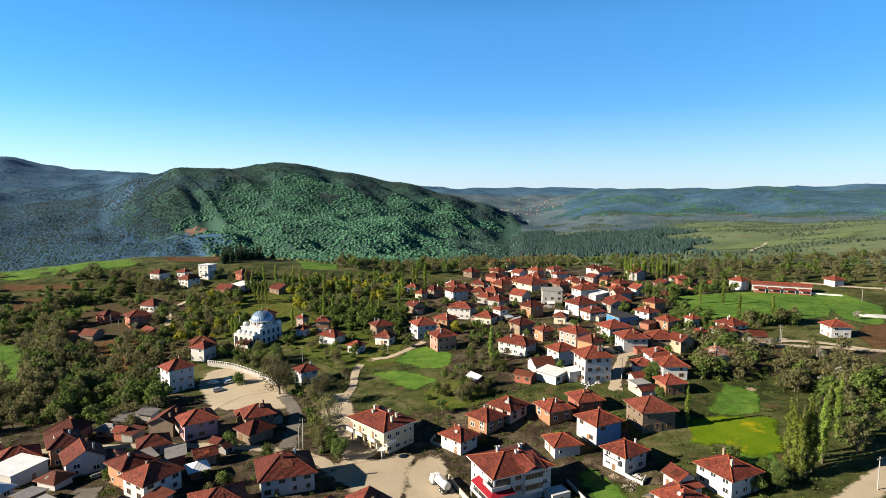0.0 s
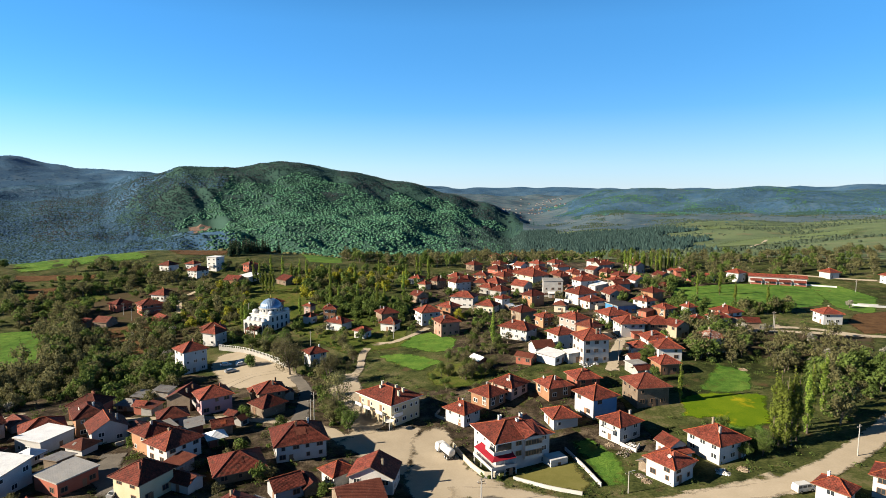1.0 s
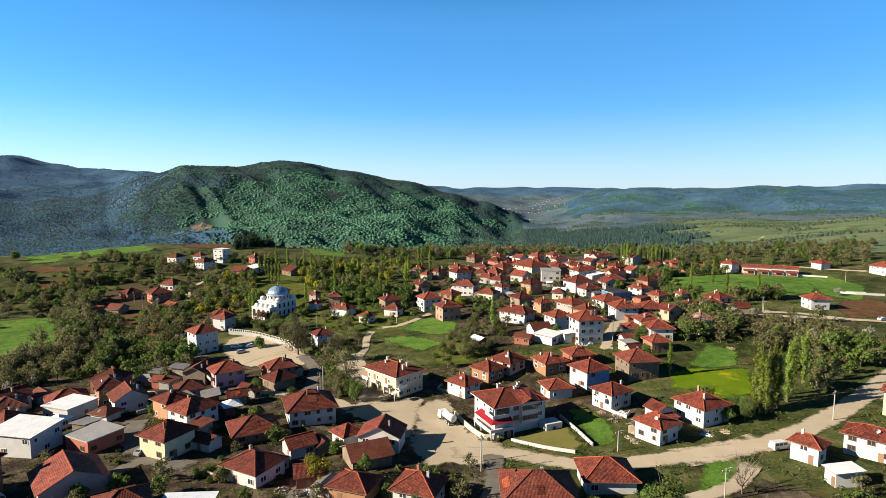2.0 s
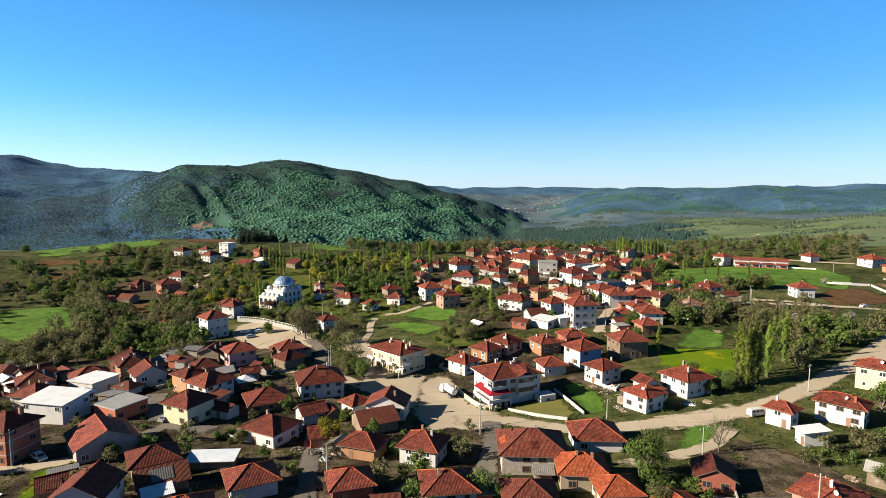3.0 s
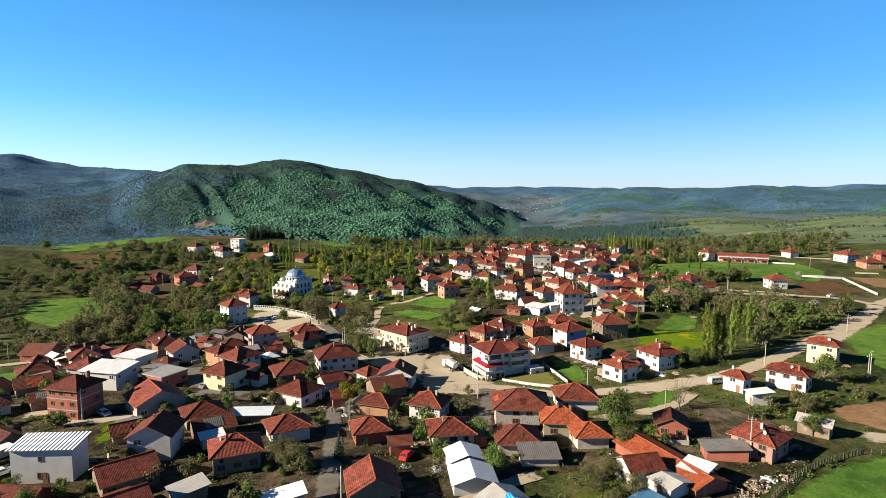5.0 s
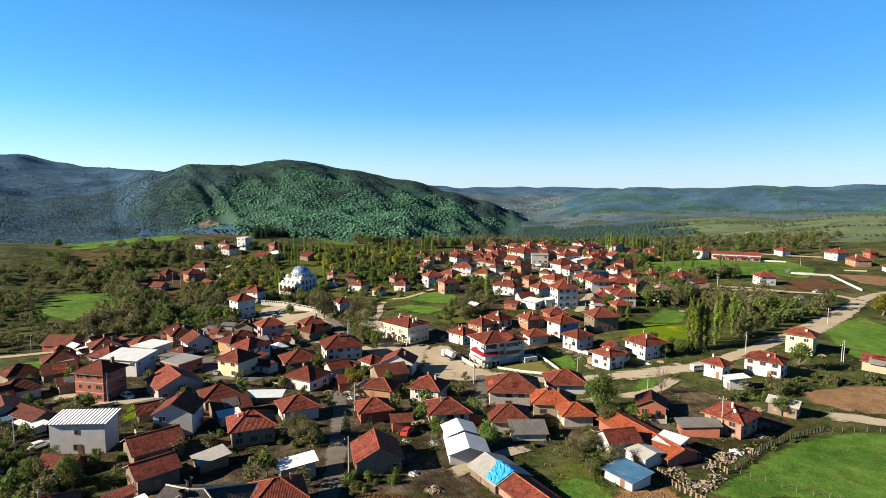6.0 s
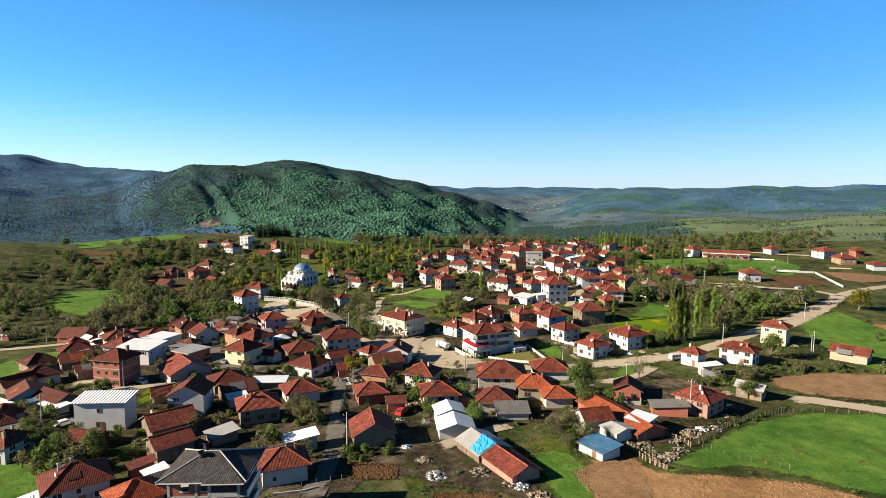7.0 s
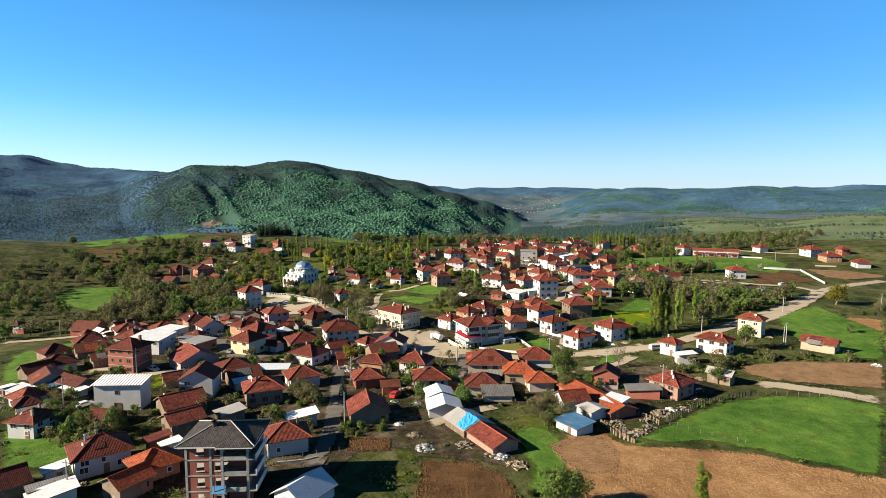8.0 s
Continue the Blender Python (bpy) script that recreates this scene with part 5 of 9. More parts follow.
house(37.6, 363.7, -51, 9.2, 9.2, 5.0, "hip", "red", "orange")
house(56.0, 360.0, -57, 16.1, 13.4, 6.0, "hip", "red", "cream")
house(64.3, 389.5, -40, 9.0, 9.0, 5.0, "hip", "red", "white")
house(25.7, 330.0, -43, 8.4, 8.4, 4.0, "hip", "red", "grey")
house(29.5, 288.9, -53, 5.3, 5.3, 6.0, "hip", "red", "white")
house(30.7, 315.6, -44, 8.0, 8.0, 5.0, "hip", "red", "grey")
house(45.5, 333.1, -43, 9.0, 9.0, 4.0, "gx", "red", "grey")
house(61.2, 318.9, -96, 10.2, 10.8, 9.0, "flat", "concrete", "grey")
house(30.4, 230.1, -39, 13.0, 8.1, 5.0, "hip", "red", "white")
house(11.8, 197.0, -55, 5.3, 4.4, 3.0, "gx", "tin", "brick")
house(29.0, 196.8, -33, 6.1, 4.3, 2.8, "gx", "rust", "brick")
house(36.3, 206.9, -75, 7.1, 7.5, 3.0, "gx", "rust", "white")
house(38.2, 196.3, -48, 8.3, 6.3, 3.0, "mono", "tin", "white")
house(46.4, 195.3, -78, 4.6, 6.6, 3.4, "mono", "tin", "white")
house(45.1, 213.2, -65, 7.3, 8.1, 6.0, "hip", "red", "white")
house(52.2, 195.4, -78, 9.0, 9.7, 9.0, "hip", "red", "white")
house(55.7, 239.1, -54, 9.3, 7.8, 6.0, "hip", "red", "pink")
house(44.9, 248.0, -63, 5.8, 6.5, 5.0, "hip", "red", "orange")
house(58.0, 278.3, -21, 5.6, 5.6, 4.0, "hip", "rust", "cream")
house(72.7, 297.6, -64, 10.9, 12.1, 6.0, "hip", "red", "white")
house(75.1, 284.0, -66, 8.0, 8.8, 4.5, "hip", "red", "white")
house(94.7, 306.3, -82, 8.8, 9.5, 5.0, "hip", "red", "orange")
house(104.0, 338.5, -72, 7.1, 7.9, 5.0, "hip", "red", "brown")
house(86.2, 375.8, -68, 6.8, 6.8, 5.0, "hip", "red", "white")
house(90.8, 351.4, -68, 6.7, 6.7, 5.0, "hip", "red", "orange")
house(83.4, 335.7, -68, 9.4, 10.5, 6.0, "hip", "red", "white")
house(89.5, 332.7, -64, 11.9, 9.9, 3.5, "mono", "tin", "white")
house(64.1, 393.0, -58, 8.2, 8.2, 5.0, "hip", "red", "orange")
house(55.7, 367.7, -57, 15.6, 15.6, 5.5, "hip", "red", "cream")
house(74.3, 368.4, -67, 8.8, 8.8, 5.0, "hip", "red", "brown")
house(119.3, 418.1, -66, 7.5, 8.4, 4.0, "hip", "red", "cream")
house(86.7, 272.9, -72, 10.1, 10.8, 4.0, "flat", "dark", "tarp")
house(100.4, 278.7, -57, 8.2, 6.8, 5.0, "hip", "red", "white")
house(104.2, 262.1, -60, 6.9, 6.9, 4.5, "hip", "red", "orange")
house(77.0, 254.0, -70, 9.8, 10.9, 4.2, "hip", "red", "white")
house(76.4, 228.1, -85, 9.1, 9.8, 6.0, "hip", "red", "white")
house(89.5, 230.9, -94, 9.2, 9.9, 5.0, "hip", "red", "brown")
house(95.4, 225.7, -65, 7.0, 7.0, 5.0, "gx", "brown", "tan")
house(79.4, 206.2, -86, 7.7, 8.1, 5.0, "hip", "red", "white")
house(70.8, 198.6, -92, 5.3, 5.7, 4.0, "hip", "red", "white")
house(79.8, 195.6, -90, 7.7, 8.3, 5.0, "hip", "red", "white")
house(65.6, 188.8, -75, 3.8, 4.0, 3.0, "gx", "red", "white")
house(74.2, 182.1, -80, 6.4, 6.7, 4.0, "hip", "red", "orange")
house(64.4, 182.8, -73, 4.6, 5.1, 3.0, "flat", "concrete", "grey")
house(100.1, 205.3, -72, 7.6, 7.6, 6.0, "hip", "mixed", "cream")
house(109.3, 238.3, -75, 4.2, 4.2, 5.0, "hip", "red", "orange")
house(128.5, 251.2, -66, 9.3, 8.5, 5.0, "hip", "red", "white")
house(122.0, 244.8, -77, 6.5, 6.5, 4.0, "hip", "red", "white")
house(133.0, 238.5, -102, 5.7, 6.0, 3.0, "gx", "brown", "brown")
house(117.7, 266.0, -69, 4.7, 4.7, 4.0, "hip", "red", "white")
house(185.3, 355.2, -59, 7.8, 7.8, 6.0, "hip", "red", "white")
house(244.6, 355.1, -74, 7.5, 7.5, 4.0, "hip", "red", "white")
house(171.1, 245.3, -92, 7.9, 8.3, 5.0, "hip", "red", "white")
house(158.4, 377.1, -95, 6.3, 6.6, 4.0, "hip", "red", "brick")
house(169.5, 359.2, -76, 5.4, 5.4, 3.0, "gx", "red", "white")
house(-194.3, 390.0, -22, 8.6, 8.6, 4.0, "hip", "red", "white")
house(-178.9, 393.9, -18, 7.0, 7.0, 4.0, "hip", "red", "white")
house(-168.7, 377.9, -27, 8.8, 9.8, 4.5, "hip", "red", "white")
house(-162.4, 392.4, -20, 8.1, 8.1, 9.0, "flat", "tin", "white")
house(-137.3, 390.7, -36, 7.0, 7.4, 5.0, "hip", "red", "brick")
house(-137.2, 359.9, -15, 9.6, 9.6, 3.5, "gx", "red", "orange")
house(-131.0, 369.2, -30, 10.6, 10.6, 3.0, "mono", "tin", "white")
house(-186.2, 313.9, -32, 8.2, 8.8, 4.0, "hip", "brown", "brick")
house(-165.5, 306.0, -47, 9.6, 10.5, 5.5, "hip", "red", "brick")
house(-169.5, 330.8, -18, 9.6, 9.6, 4.0, "hip", "red", "white")
house(-177.0, 283.5, -12, 7.6, 7.6, 3.0, "gx", "rust", "brown")
house(-186.3, 283.4, -19, 5.5, 5.5, 3.0, "gx", "brown", "brown")
house(-93.7, 301.0, -37, 5.9, 6.6, 5.0, "hip", "red", "orange")
house(-106.2, 248.6, -21, 7.2, 7.2, 6.0, "hip", "red", "white")
house(-51.3, 209.5, -53, 6.2, 6.6, 5.5, "hip", "brown", "white")
house(-103.6, 361.8, -39, 9.9, 9.9, 3.0, "gx", "brown", "brown")
house(-73.2, 164.9, -53, 8.3, 9.1, 5.5, "hip", "red", "pinkpaint")
house(-57.3, 171.2, -62, 7.4, 8.1, 4.5, "hip", "red", "brown")
house(-54.9, 161.1, -40, 7.1, 7.5, 3.5, "hip", "brown", "brown")
house(-62.5, 152.7, -27, 2.9, 2.9, 3.0, "gx", "brown", "brown")
house(-94.8, 163.2, -9, 3.2, 3.2, 3.0, "gx", "red", "brick")
house(-114.0, 146.5, -51, 8.5, 9.8, 2.9, "hip", "red", "orange")
house(-93.4, 142.6, -50, 8.6, 8.6, 4.2, "gx", "red", "white")
house(-102.0, 113.2, -11, 12.2, 8.7, 5.5, "mono", "tin", "white")
house(-107.1, 137.6, -18, 9.3, 9.3, 3.8, "flat", "tin", "white")
house(-86.2, 114.8, -26, 8.6, 9.0, 3.5, "flat", "tinpale", "brick")
house(-66.5, 110.6, -25, 8.3, 8.3, 5.5, "hip", "brown", "yellow")
house(-68.9, 129.8, -32, 8.4, 9.3, 5.0, "hip", "red", "white")
house(-96.2, 88.8, -12, 8.9, 8.1, 8.2, "hip", "brown", "brick")
house(-77.6, 92.0, -48, 11.2, 11.6, 3.6, "gxl", "red", "pink")
house(-60.9, 81.6, -58, 7.4, 8.3, 3.4, "hip", "brown", "brown")
house(-63.4, 64.2, 6, 8.4, 8.2, 5.4, "gxl", "red", "white", 0.7)
house(-74.2, 72.2, -55, 5.6, 6.0, 2.4, "gx", "brown", "brown", 0.3)
house(-101.5, 70.0, -28, 10.4, 5.6, 2.5, "gx", "brown", "brown", 0.4)
house(-98.6, 65.0, -28, 7.4, 3.0, 1.9, "mono", "tin", "grey", 0.2)
house(-107.0, 68.4, -28, 4.2, 3.6, 2.0, "mono", "blue", "grey", 0.2)
house(-114.2, 65.6, -28, 6.6, 4.2, 2.0, "mono", "tin", "grey", 0.2)
house(-106.6, 58.6, -28, 6.4, 6.2, 2.8, "hip", "red", "white", 0.6)
house(-77.3, 44.2, -6, 7.0, 4.6, 2.0, "gx", "brown", "brick", 0.2)
house(-48.4, 45.4, -50, 4.4, 5.4, 2.0, "mono", "tinpale", "brown", 0.2)
house(-79.0, 54.2, 4, 11.2, 5.6, 6.8, "mono", "ribbed", "white")
house(-62.4, 50.5, -48, 8.4, 9.4, 3.0, "gx", "red", "brown")
house(-44.7, 58.7, -66, 7.7, 8.8, 4.2, "hip", "red", "brown")
house(-55.2, 73.3, -57, 7.4, 8.3, 3.0, "gx", "rust", "brown")
house(-49.8, 83.8, 4, 9.0, 3.8, 1.9, "mono", "tinblue", "brown", 0.3)
house(-38.5, 133.8, -68, 10.9, 12.2, 5.0, "hip", "brown", "white")
house(-42.1, 98.4, -27, 9.3, 8.4, 3.8, "hip", "brown", "white")
house(-49.9, 121.3, -62, 9.7, 10.6, 2.9, "hip", "brown", "brown")
house(-35.7, 111.0, -55, 5.6, 6.1, 3.0, "gx", "red", "tin")
house(-25.5, 118.0, -46, 5.1, 5.4, 3.4, "hip", "red", "white")
house(-16.6, 115.7, -7, 9.9, 7.6, 4.2, "gxl", "red", "white")
house(-19.1, 106.8, -64, 8.3, 9.1, 2.9, "gx", "rust", "brown")
house(-19.3, 90.3, -19, 7.8, 6.5, 3.4, "hip", "red", "orange")
house(-6.3, 87.9, -19, 8.0, 7.3, 4.2, "hip", "red", "white")
house(-19.3, 71.7, -73, 6.4, 7.2, 3.4, "hip", "red", "brick")
house(-38.1, 72.9, -62, 7.3, 8.2, 3.4, "hip", "red", "white")
house(-29.4, 95.8, -74, 5.3, 6.0, 3.0, "gx", "red", "brick")
house(-12.0, 63.9, -80, 3.7, 4.2, 3.0, "gx", "rust", "brick")
house(-1.2, 68.9, -82, 7.9, 8.8, 4.2, "hip", "red", "white")
house(-15.5, 45.8, -76, 8.7, 8.7, 3.0, "gx", "red", "brown")
house(1.4, 57.0, -78, 5.6, 6.4, 2.9, "gxl", "tinblue", "white", 0.3, 0.34)
house(2.6, 49.0, -84, 6.4, 7.6, 2.4, "gxl", "tin", "white", 0.3, 0.34)
house(16.3, 85.0, -92, 10.9, 12.8, 4.8, "hip", "old", "stone")
house(32.0, 94.5, -91, 8.8, 9.9, 3.4, "hip", "red", "white")
house(24.6, 76.2, -95, 7.6, 8.6, 3.9, "hip", "orange", "tan")
house(29.2, 69.0, -87, 6.4, 6.8, 3.2, "hip", "orange", "stone")
house(13.2, 66.4, -91, 8.2, 8.6, 3.2, "hip", "old", "stone")
house(16.6, 59.6, 2, 7.4, 4.4, 1.9, "mono", "oldtin", "stone", 0.3, 0.22)
house(34.4, 51.9, -77, 5.7, 6.5, 3.4, "gx", "red", "white")
house(38.4, 47.6, -62, 5.2, 5.0, 2.3, "gx", "tinpale", "white", 0, 0.25)
house(32.3, 39.1, -57, 6.4, 5.1, 1.9, "mono", "blue", "white")
house(44.9, 51.0, -47, 4.5, 4.5, 3.0, "mono", "tinblue", "white")
house(49.3, 74.5, -108, 6.6, 6.6, 3.0, "gx", "brown", "brick")
house(63.7, 63.6, -51, 8.2, 8.2, 4.3, "hip", "red", "pinkbrick")
house(55.3, 61.6, -100, 4.6, 8.0, 2.2, "mono", "oldtin", "brick", 0.4)
house(81.5, 73.1, -44, 6.2, 3.9, 3.0, "gx", "tinpale", "brown")
house(79.0, 103.1, -51, 5.5, 4.6, 4.4, "hip", "red", "white")
house(79.2, 92.2, -88, 3.2, 5.3, 3.0, "mono", "tin", "white")
house(94.2, 104.4, -45, 9.8, 6.5, 5.0, "hip", "red", "white")
house(117.6, 125.5, -43, 7.9, 5.6, 6.7, "hip", "red", "yellow")
house(269.7, 333.7, -75, 10.2, 10.2, 5.0, "hip", "red", "white")
house(270.4, 313.3, -92, 10.2, 10.2, 4.2, "hip", "red", "orange")
house(291.4, 331.0, -85, 6.3, 6.3, 4.2, "hip", "red", "brick")
house(277.4, 292.6, -98, 8.1, 8.1, 3.4, "hip", "red", "white")
house(130.2, 105.1, -47, 9.9, 6.2, 3.0, "gx", "old", "tan")
house(66.0, 127.0, -64, 9.3, 9.3, 5.0, "hip", "red", "white")
house(50.6, 116.8, -56, 7.1, 7.1, 4.6, "hip", "red", "white")
house(55.0, 127.4, -69, 4.8, 4.8, 3.4, "gx", "brown", "white")
house(45.8, 138.6, -58, 7.0, 7.8, 5.0, "hip", "red", "white")
house(43.5, 154.5, -64, 8.2, 8.6, 5.9, "hip", "red", "blueside")
house(33.6, 167.8, -67, 7.6, 8.0, 4.2, "hip", "red", "orange")
house(44.0, 172.2, -76, 7.4, 7.8, 4.2, "hip", "red", "brick")
house(20.1, 171.2, -45, 8.2, 8.2, 4.2, "hip", "red", "pink")
house(12.8, 164.7, -47, 7.5, 7.5, 4.2, "hip", "red", "orange")
house(4.5, 153.5, -45, 7.4, 6.7, 4.2, "hip", "red", "white")
house(32.1, 148.2, -77, 6.7, 7.2, 3.4, "hip", "red", "white")
house(59.9, 160.0, -80, 9.3, 10.0, 6.0, "hip", "old", "brown")
house(-134.5, 109.3, -34, 7.5, 8.2, 3.2, "hip", "brown", "brown")
house(-120.4, 90.7, -46, 7.5, 8.7, 3.4, "hip", "brown", "white")
house(-131.3, 123.6, -49, 7.9, 8.9, 3.4, "hip", "brown", "brown")
house(-122.2, 109.7, -49, 7.7, 8.6, 2.9, "gx", "rust", "brown")
house(-109.0, 95.7, -49, 6.0, 6.7, 3.0, "gx", "rust", "brown")
house(-122.6, 83.9, -33, 6.7, 7.5, 2.9, "gx", "brown", "brown")
house(-111.4, 73.4, -48, 8.4, 8.4, 3.0, "gx", "rust", "grey")
house(-101.2, 50.9, -47, 4.0, 4.6, 3.4, "hip", "brown", "brown")
house(-90.7, 38.6, -8, 6.5, 6.8, 4.2, "hip", "red", "white")
house(-65.3, 21.9, -51, 8.1, 9.4, 4.2, "hip", "brown", "white")
house(-70.3, 16.2, -46, 2.5, 3.7, 2.6, "mono", "tin", "white")
house(-52.9, 18.5, -45, 6.6, 7.2, 3.0, "hip", "orange", "orange")
house(-54.0, 11.4, -30, 5.5, 6.1, 3.0, "gx", "orange", "brown")
house(-56.4, 38.4, -45, 6.5, 7.2, 3.4, "gx", "red", "brown")
house(-53.4, 26.4, -45, 2.5, 3.3, 2.6, "mono", "tin", "white")
house(-57.6, 29.3, -46, 2.5, 4.0, 2.6, "mono", "red", "brick")
house(-30.3, 28.9, -68, 7.0, 8.0, 3.8, "hip", "red", "white")
house(-30.2, 41.1, -66, 3.8, 6.4, 2.6, "mono", "tin", "grey")
house(-21.4, 8.4, -30, 7.0, 7.4, 2.3, "gx", "tinblue", "white")
house(-76.8, 10.4, -42, 7.0, 8.0, 3.0, "gx", "brown", "brown")
house(-64.8, 7.2, -48, 4.2, 6.6, 2.6, "mono", "tin", "white")
house(-184.5, 158.9, -8, 2.9, 3.1, 4.2, "hip", "brown", "pink")
house(-149.3, 152.7, -3, 9.9, 9.9, 3.0, "gx", "rust", "brick")
house(-133.9, 139.5, -34, 2.5, 2.8, 2.6, "mono", "tin", "white")
house(-62.9, 145.1, -60, 4.5, 5.0, 3.0, "gx", "brown", "brown")
house(-80.1, 152.5, -59, 6.4, 7.2, 3.4, "hip", "brown", "white")
house(-62.8, 173.4, -60, 2.8, 3.1, 3.5, "hip", "red", "brown")
house(-146.1, 280.9, -41, 8.9, 8.9, 3.4, "gx", "red", "brick")
house(-110.9, 258.8, -64, 9.5, 10.4, 4.2, "hip", "red", "white")
house(-101.0, 212.1, -43, 8.4, 9.0, 9.2, "hip", "red", "white")

# ---- the large house with the red awning, on the square ----
def big_house():
    x, y, rot, w, d, h = 15.9, 129.4, -66, 11.3, 15.0, 8.3
    ob = thing("house", x, y, float(height(x, y)) - 0.3, rot, "large white three-storey house with a red awning over its terrace", "house", "village houses")
    FOOT.append((x, y, 9.5))
    s = Shape()
    s.box(-w / 2, w / 2, -d / 2, d / 2, -2, h)
    part("wall", s.mesh("wall", WALL["white"]), ob)
    planes, lines, zt = roof_planes("hip", w, d, h, 0.9, 0.38)
    r = Shape()
    r.slab(planes, 0.2)
    roof = part("roof", r.mesh("roof", TILE["red"], WHITE), ob)
    c = Shape()
    for a, b in lines:
        c.rod((a[0], a[1], a[2] + 0.04), (b[0], b[1], b[2] + 0.04), 0.16, sides=5)
    part("ridge_tiles", c.mesh("ridge_tiles", TILE["orange"]), roof)
    # cross gable over the bay on the long side
    g = Shape()
    X = w / 2 + 1.5
    g.slab([[(X, -0.5, h + 0.02), (X, 2.4, h + 1.15), (1.2, 2.4, h + 2.0), (1.2, -0.5, h + 1.9)], [(X, 5.3, h + 0.02), (1.2, 5.3, h + 1.9), (1.2, 2.4, h + 2.0), (X, 2.4, h + 1.15)]], 0.15, 0, 0)
    part("bay_roof", g.mesh("bay_roof", TILE["red"], WHITE), ob)
    b = Shape()
    b.box(w / 2, w / 2 + 0.9, 0.0, 4.8, 2.9, h - 0.05)
    part("bay", b.mesh("bay", WALL["white"]), ob)
    for z in (3.9, 6.5):
        for q in (0.85, 2.4, 3.95):
            add_window(ob, "wide", "brown", pose(w / 2 + 0.9, q, z - 0.2, 0, 0, 90))
        add_window(ob, "wide", "brown", on_side(1, w, d, -1.3, z - 0.2))
    for z in (0.9, 3.8, 6.4):
        for q in (-4.5, -2.9, 5.9):
            if not (q < -2 and z > 3):
                add_window(ob, "wide", "white", on_side(1, w, d, q, z))
        for q in (-3.8, 0.2, 3.8):
            add_window(ob, "small" if q < 3 else "wide", "white", on_side(0, w, d, q, z))
            add_window(ob, "wide", "white", on_side(2, w, d, q, z))
        for q in (-5, -1, 4):
            add_window(ob, "wide", "white", on_side(3, w, d, q, z))
    # corner balcony with a parapet; its dark hollow is put on as sheets below
    k = Shape()
    k.box(w / 2 - 3.2, w / 2 + 1.1, -d / 2 - 1.1, -d / 2 + 3.6, 5.4, 5.6)
    k.box(w / 2 - 3.2, w / 2 + 1.1, -d / 2 - 1.1, -d / 2 - 1.0, 5.6, 6.3)
    k.box(w / 2 + 1.0, w / 2 + 1.1, -d / 2 - 1.1, -d / 2 + 3.6, 5.6, 6.3)
    part("balcony", k.mesh("balcony", WALL["white"]), ob)
    a = Shape()
    X, Y = w / 2, -d / 2
    a.slab([[(-1.6, Y - 2.1, 4.5), (X + 2.0, Y - 2.1, 4.5), (X, Y, 5.3), (-1.6, Y, 5.3)], [(X + 2.0, Y - 2.1, 4.5), (X + 2.0, Y + 4.4, 4.5), (X, Y + 4.4, 5.3), (X, Y, 5.3)]], 0.06, 0, 0)
    part("awning", a.mesh("awning", RED_AWNING), ob, None, "crimson fabric awning")
    t = Shape()
    t.box(-1.8, X + 2.0, Y - 2.2, Y - 0.004, 2.3, 2.5)
    t.box(X + 0.004, X + 2.0, Y - 0.004, Y + 4.6, 2.3, 2.5)
    terrace = part("terrace", t.mesh("terrace", WALL["white"]), ob)
    for x0, x1, y0, y1 in ((-1.8, X + 2.0, Y - 2.2, Y - 2.08), (X + 1.88, X + 2.0, Y - 2.08, Y + 4.6)):
        p = Shape()
        p.box(x0, x1, y0, y1, 2.502, 3.1)
        part("parapet", p.mesh("parapet", WALL["white"]), terrace)
    for q in ((-1.6, Y - 2.0), (2.0, Y - 2.0), (X + 1.8, Y - 2.0), (X + 1.8, Y + 1.3), (X + 1.8, Y + 4.4)):
        u = Shape()
        u.box(q[0] - 0.14, q[0] + 0.14, q[1] - 0.06, q[1] + 0.2, -2, 2.298)
        part("pillar", u.mesh("pillar", WALL["white"]), terrace)
        u = Shape()
        u.rod((q[0], q[1], 2.5), (q[0], q[1], 4.5), 0.05)
        part("post", u.mesh("post", WHITE), terrace)
    # dark sheets on the solid wall stand for the balcony's shaded recess
    v = Shape()
    v.box(X - 0.01, X + 0.05, Y + 0.4, Y + 4.2, 5.75, 7.7)
    v.box(X - 2.8, X - 0.3, Y - 0.05, Y + 0.01, 5.75, 7.7)
    part("balcony_glazing", v.mesh("balcony_glazing", GLASS), ob)
    n = Shape()
    n.box(X + 0.004, X + 3.6, 5.6, d / 2 + 3.0, -2, 2.7)
    n.box(X + 0.1, X + 3.5, 5.7, d / 2 + 2.9, 2.7, 2.72)
    part("annex", n.mesh("annex", WALL["white"]), ob)
    add_window(ob, "small", "brown", pose(X + 3.6, 8.0, 0.8, 0, 0, 90))
    part("door", DOOR, ob, pose(X + 2.0, Y + 3.0, 0.1, 0, 0, 90))
    for cx, cy in ((-1.5, 3.5), (1.0, 1.0), (-2.5, -2)):
        c = Shape()
        c.lathe(0, 0, [(0.5, h), (0.5, zt + 0.3), (0.62, zt + 0.3), (0.62, zt + 0.42), (0.0, zt + 0.42)], 4, a0=45, a1=405)
        part("chimney", c.mesh("chimney", WALL["white"]), ob, pose(cx, cy, 0))


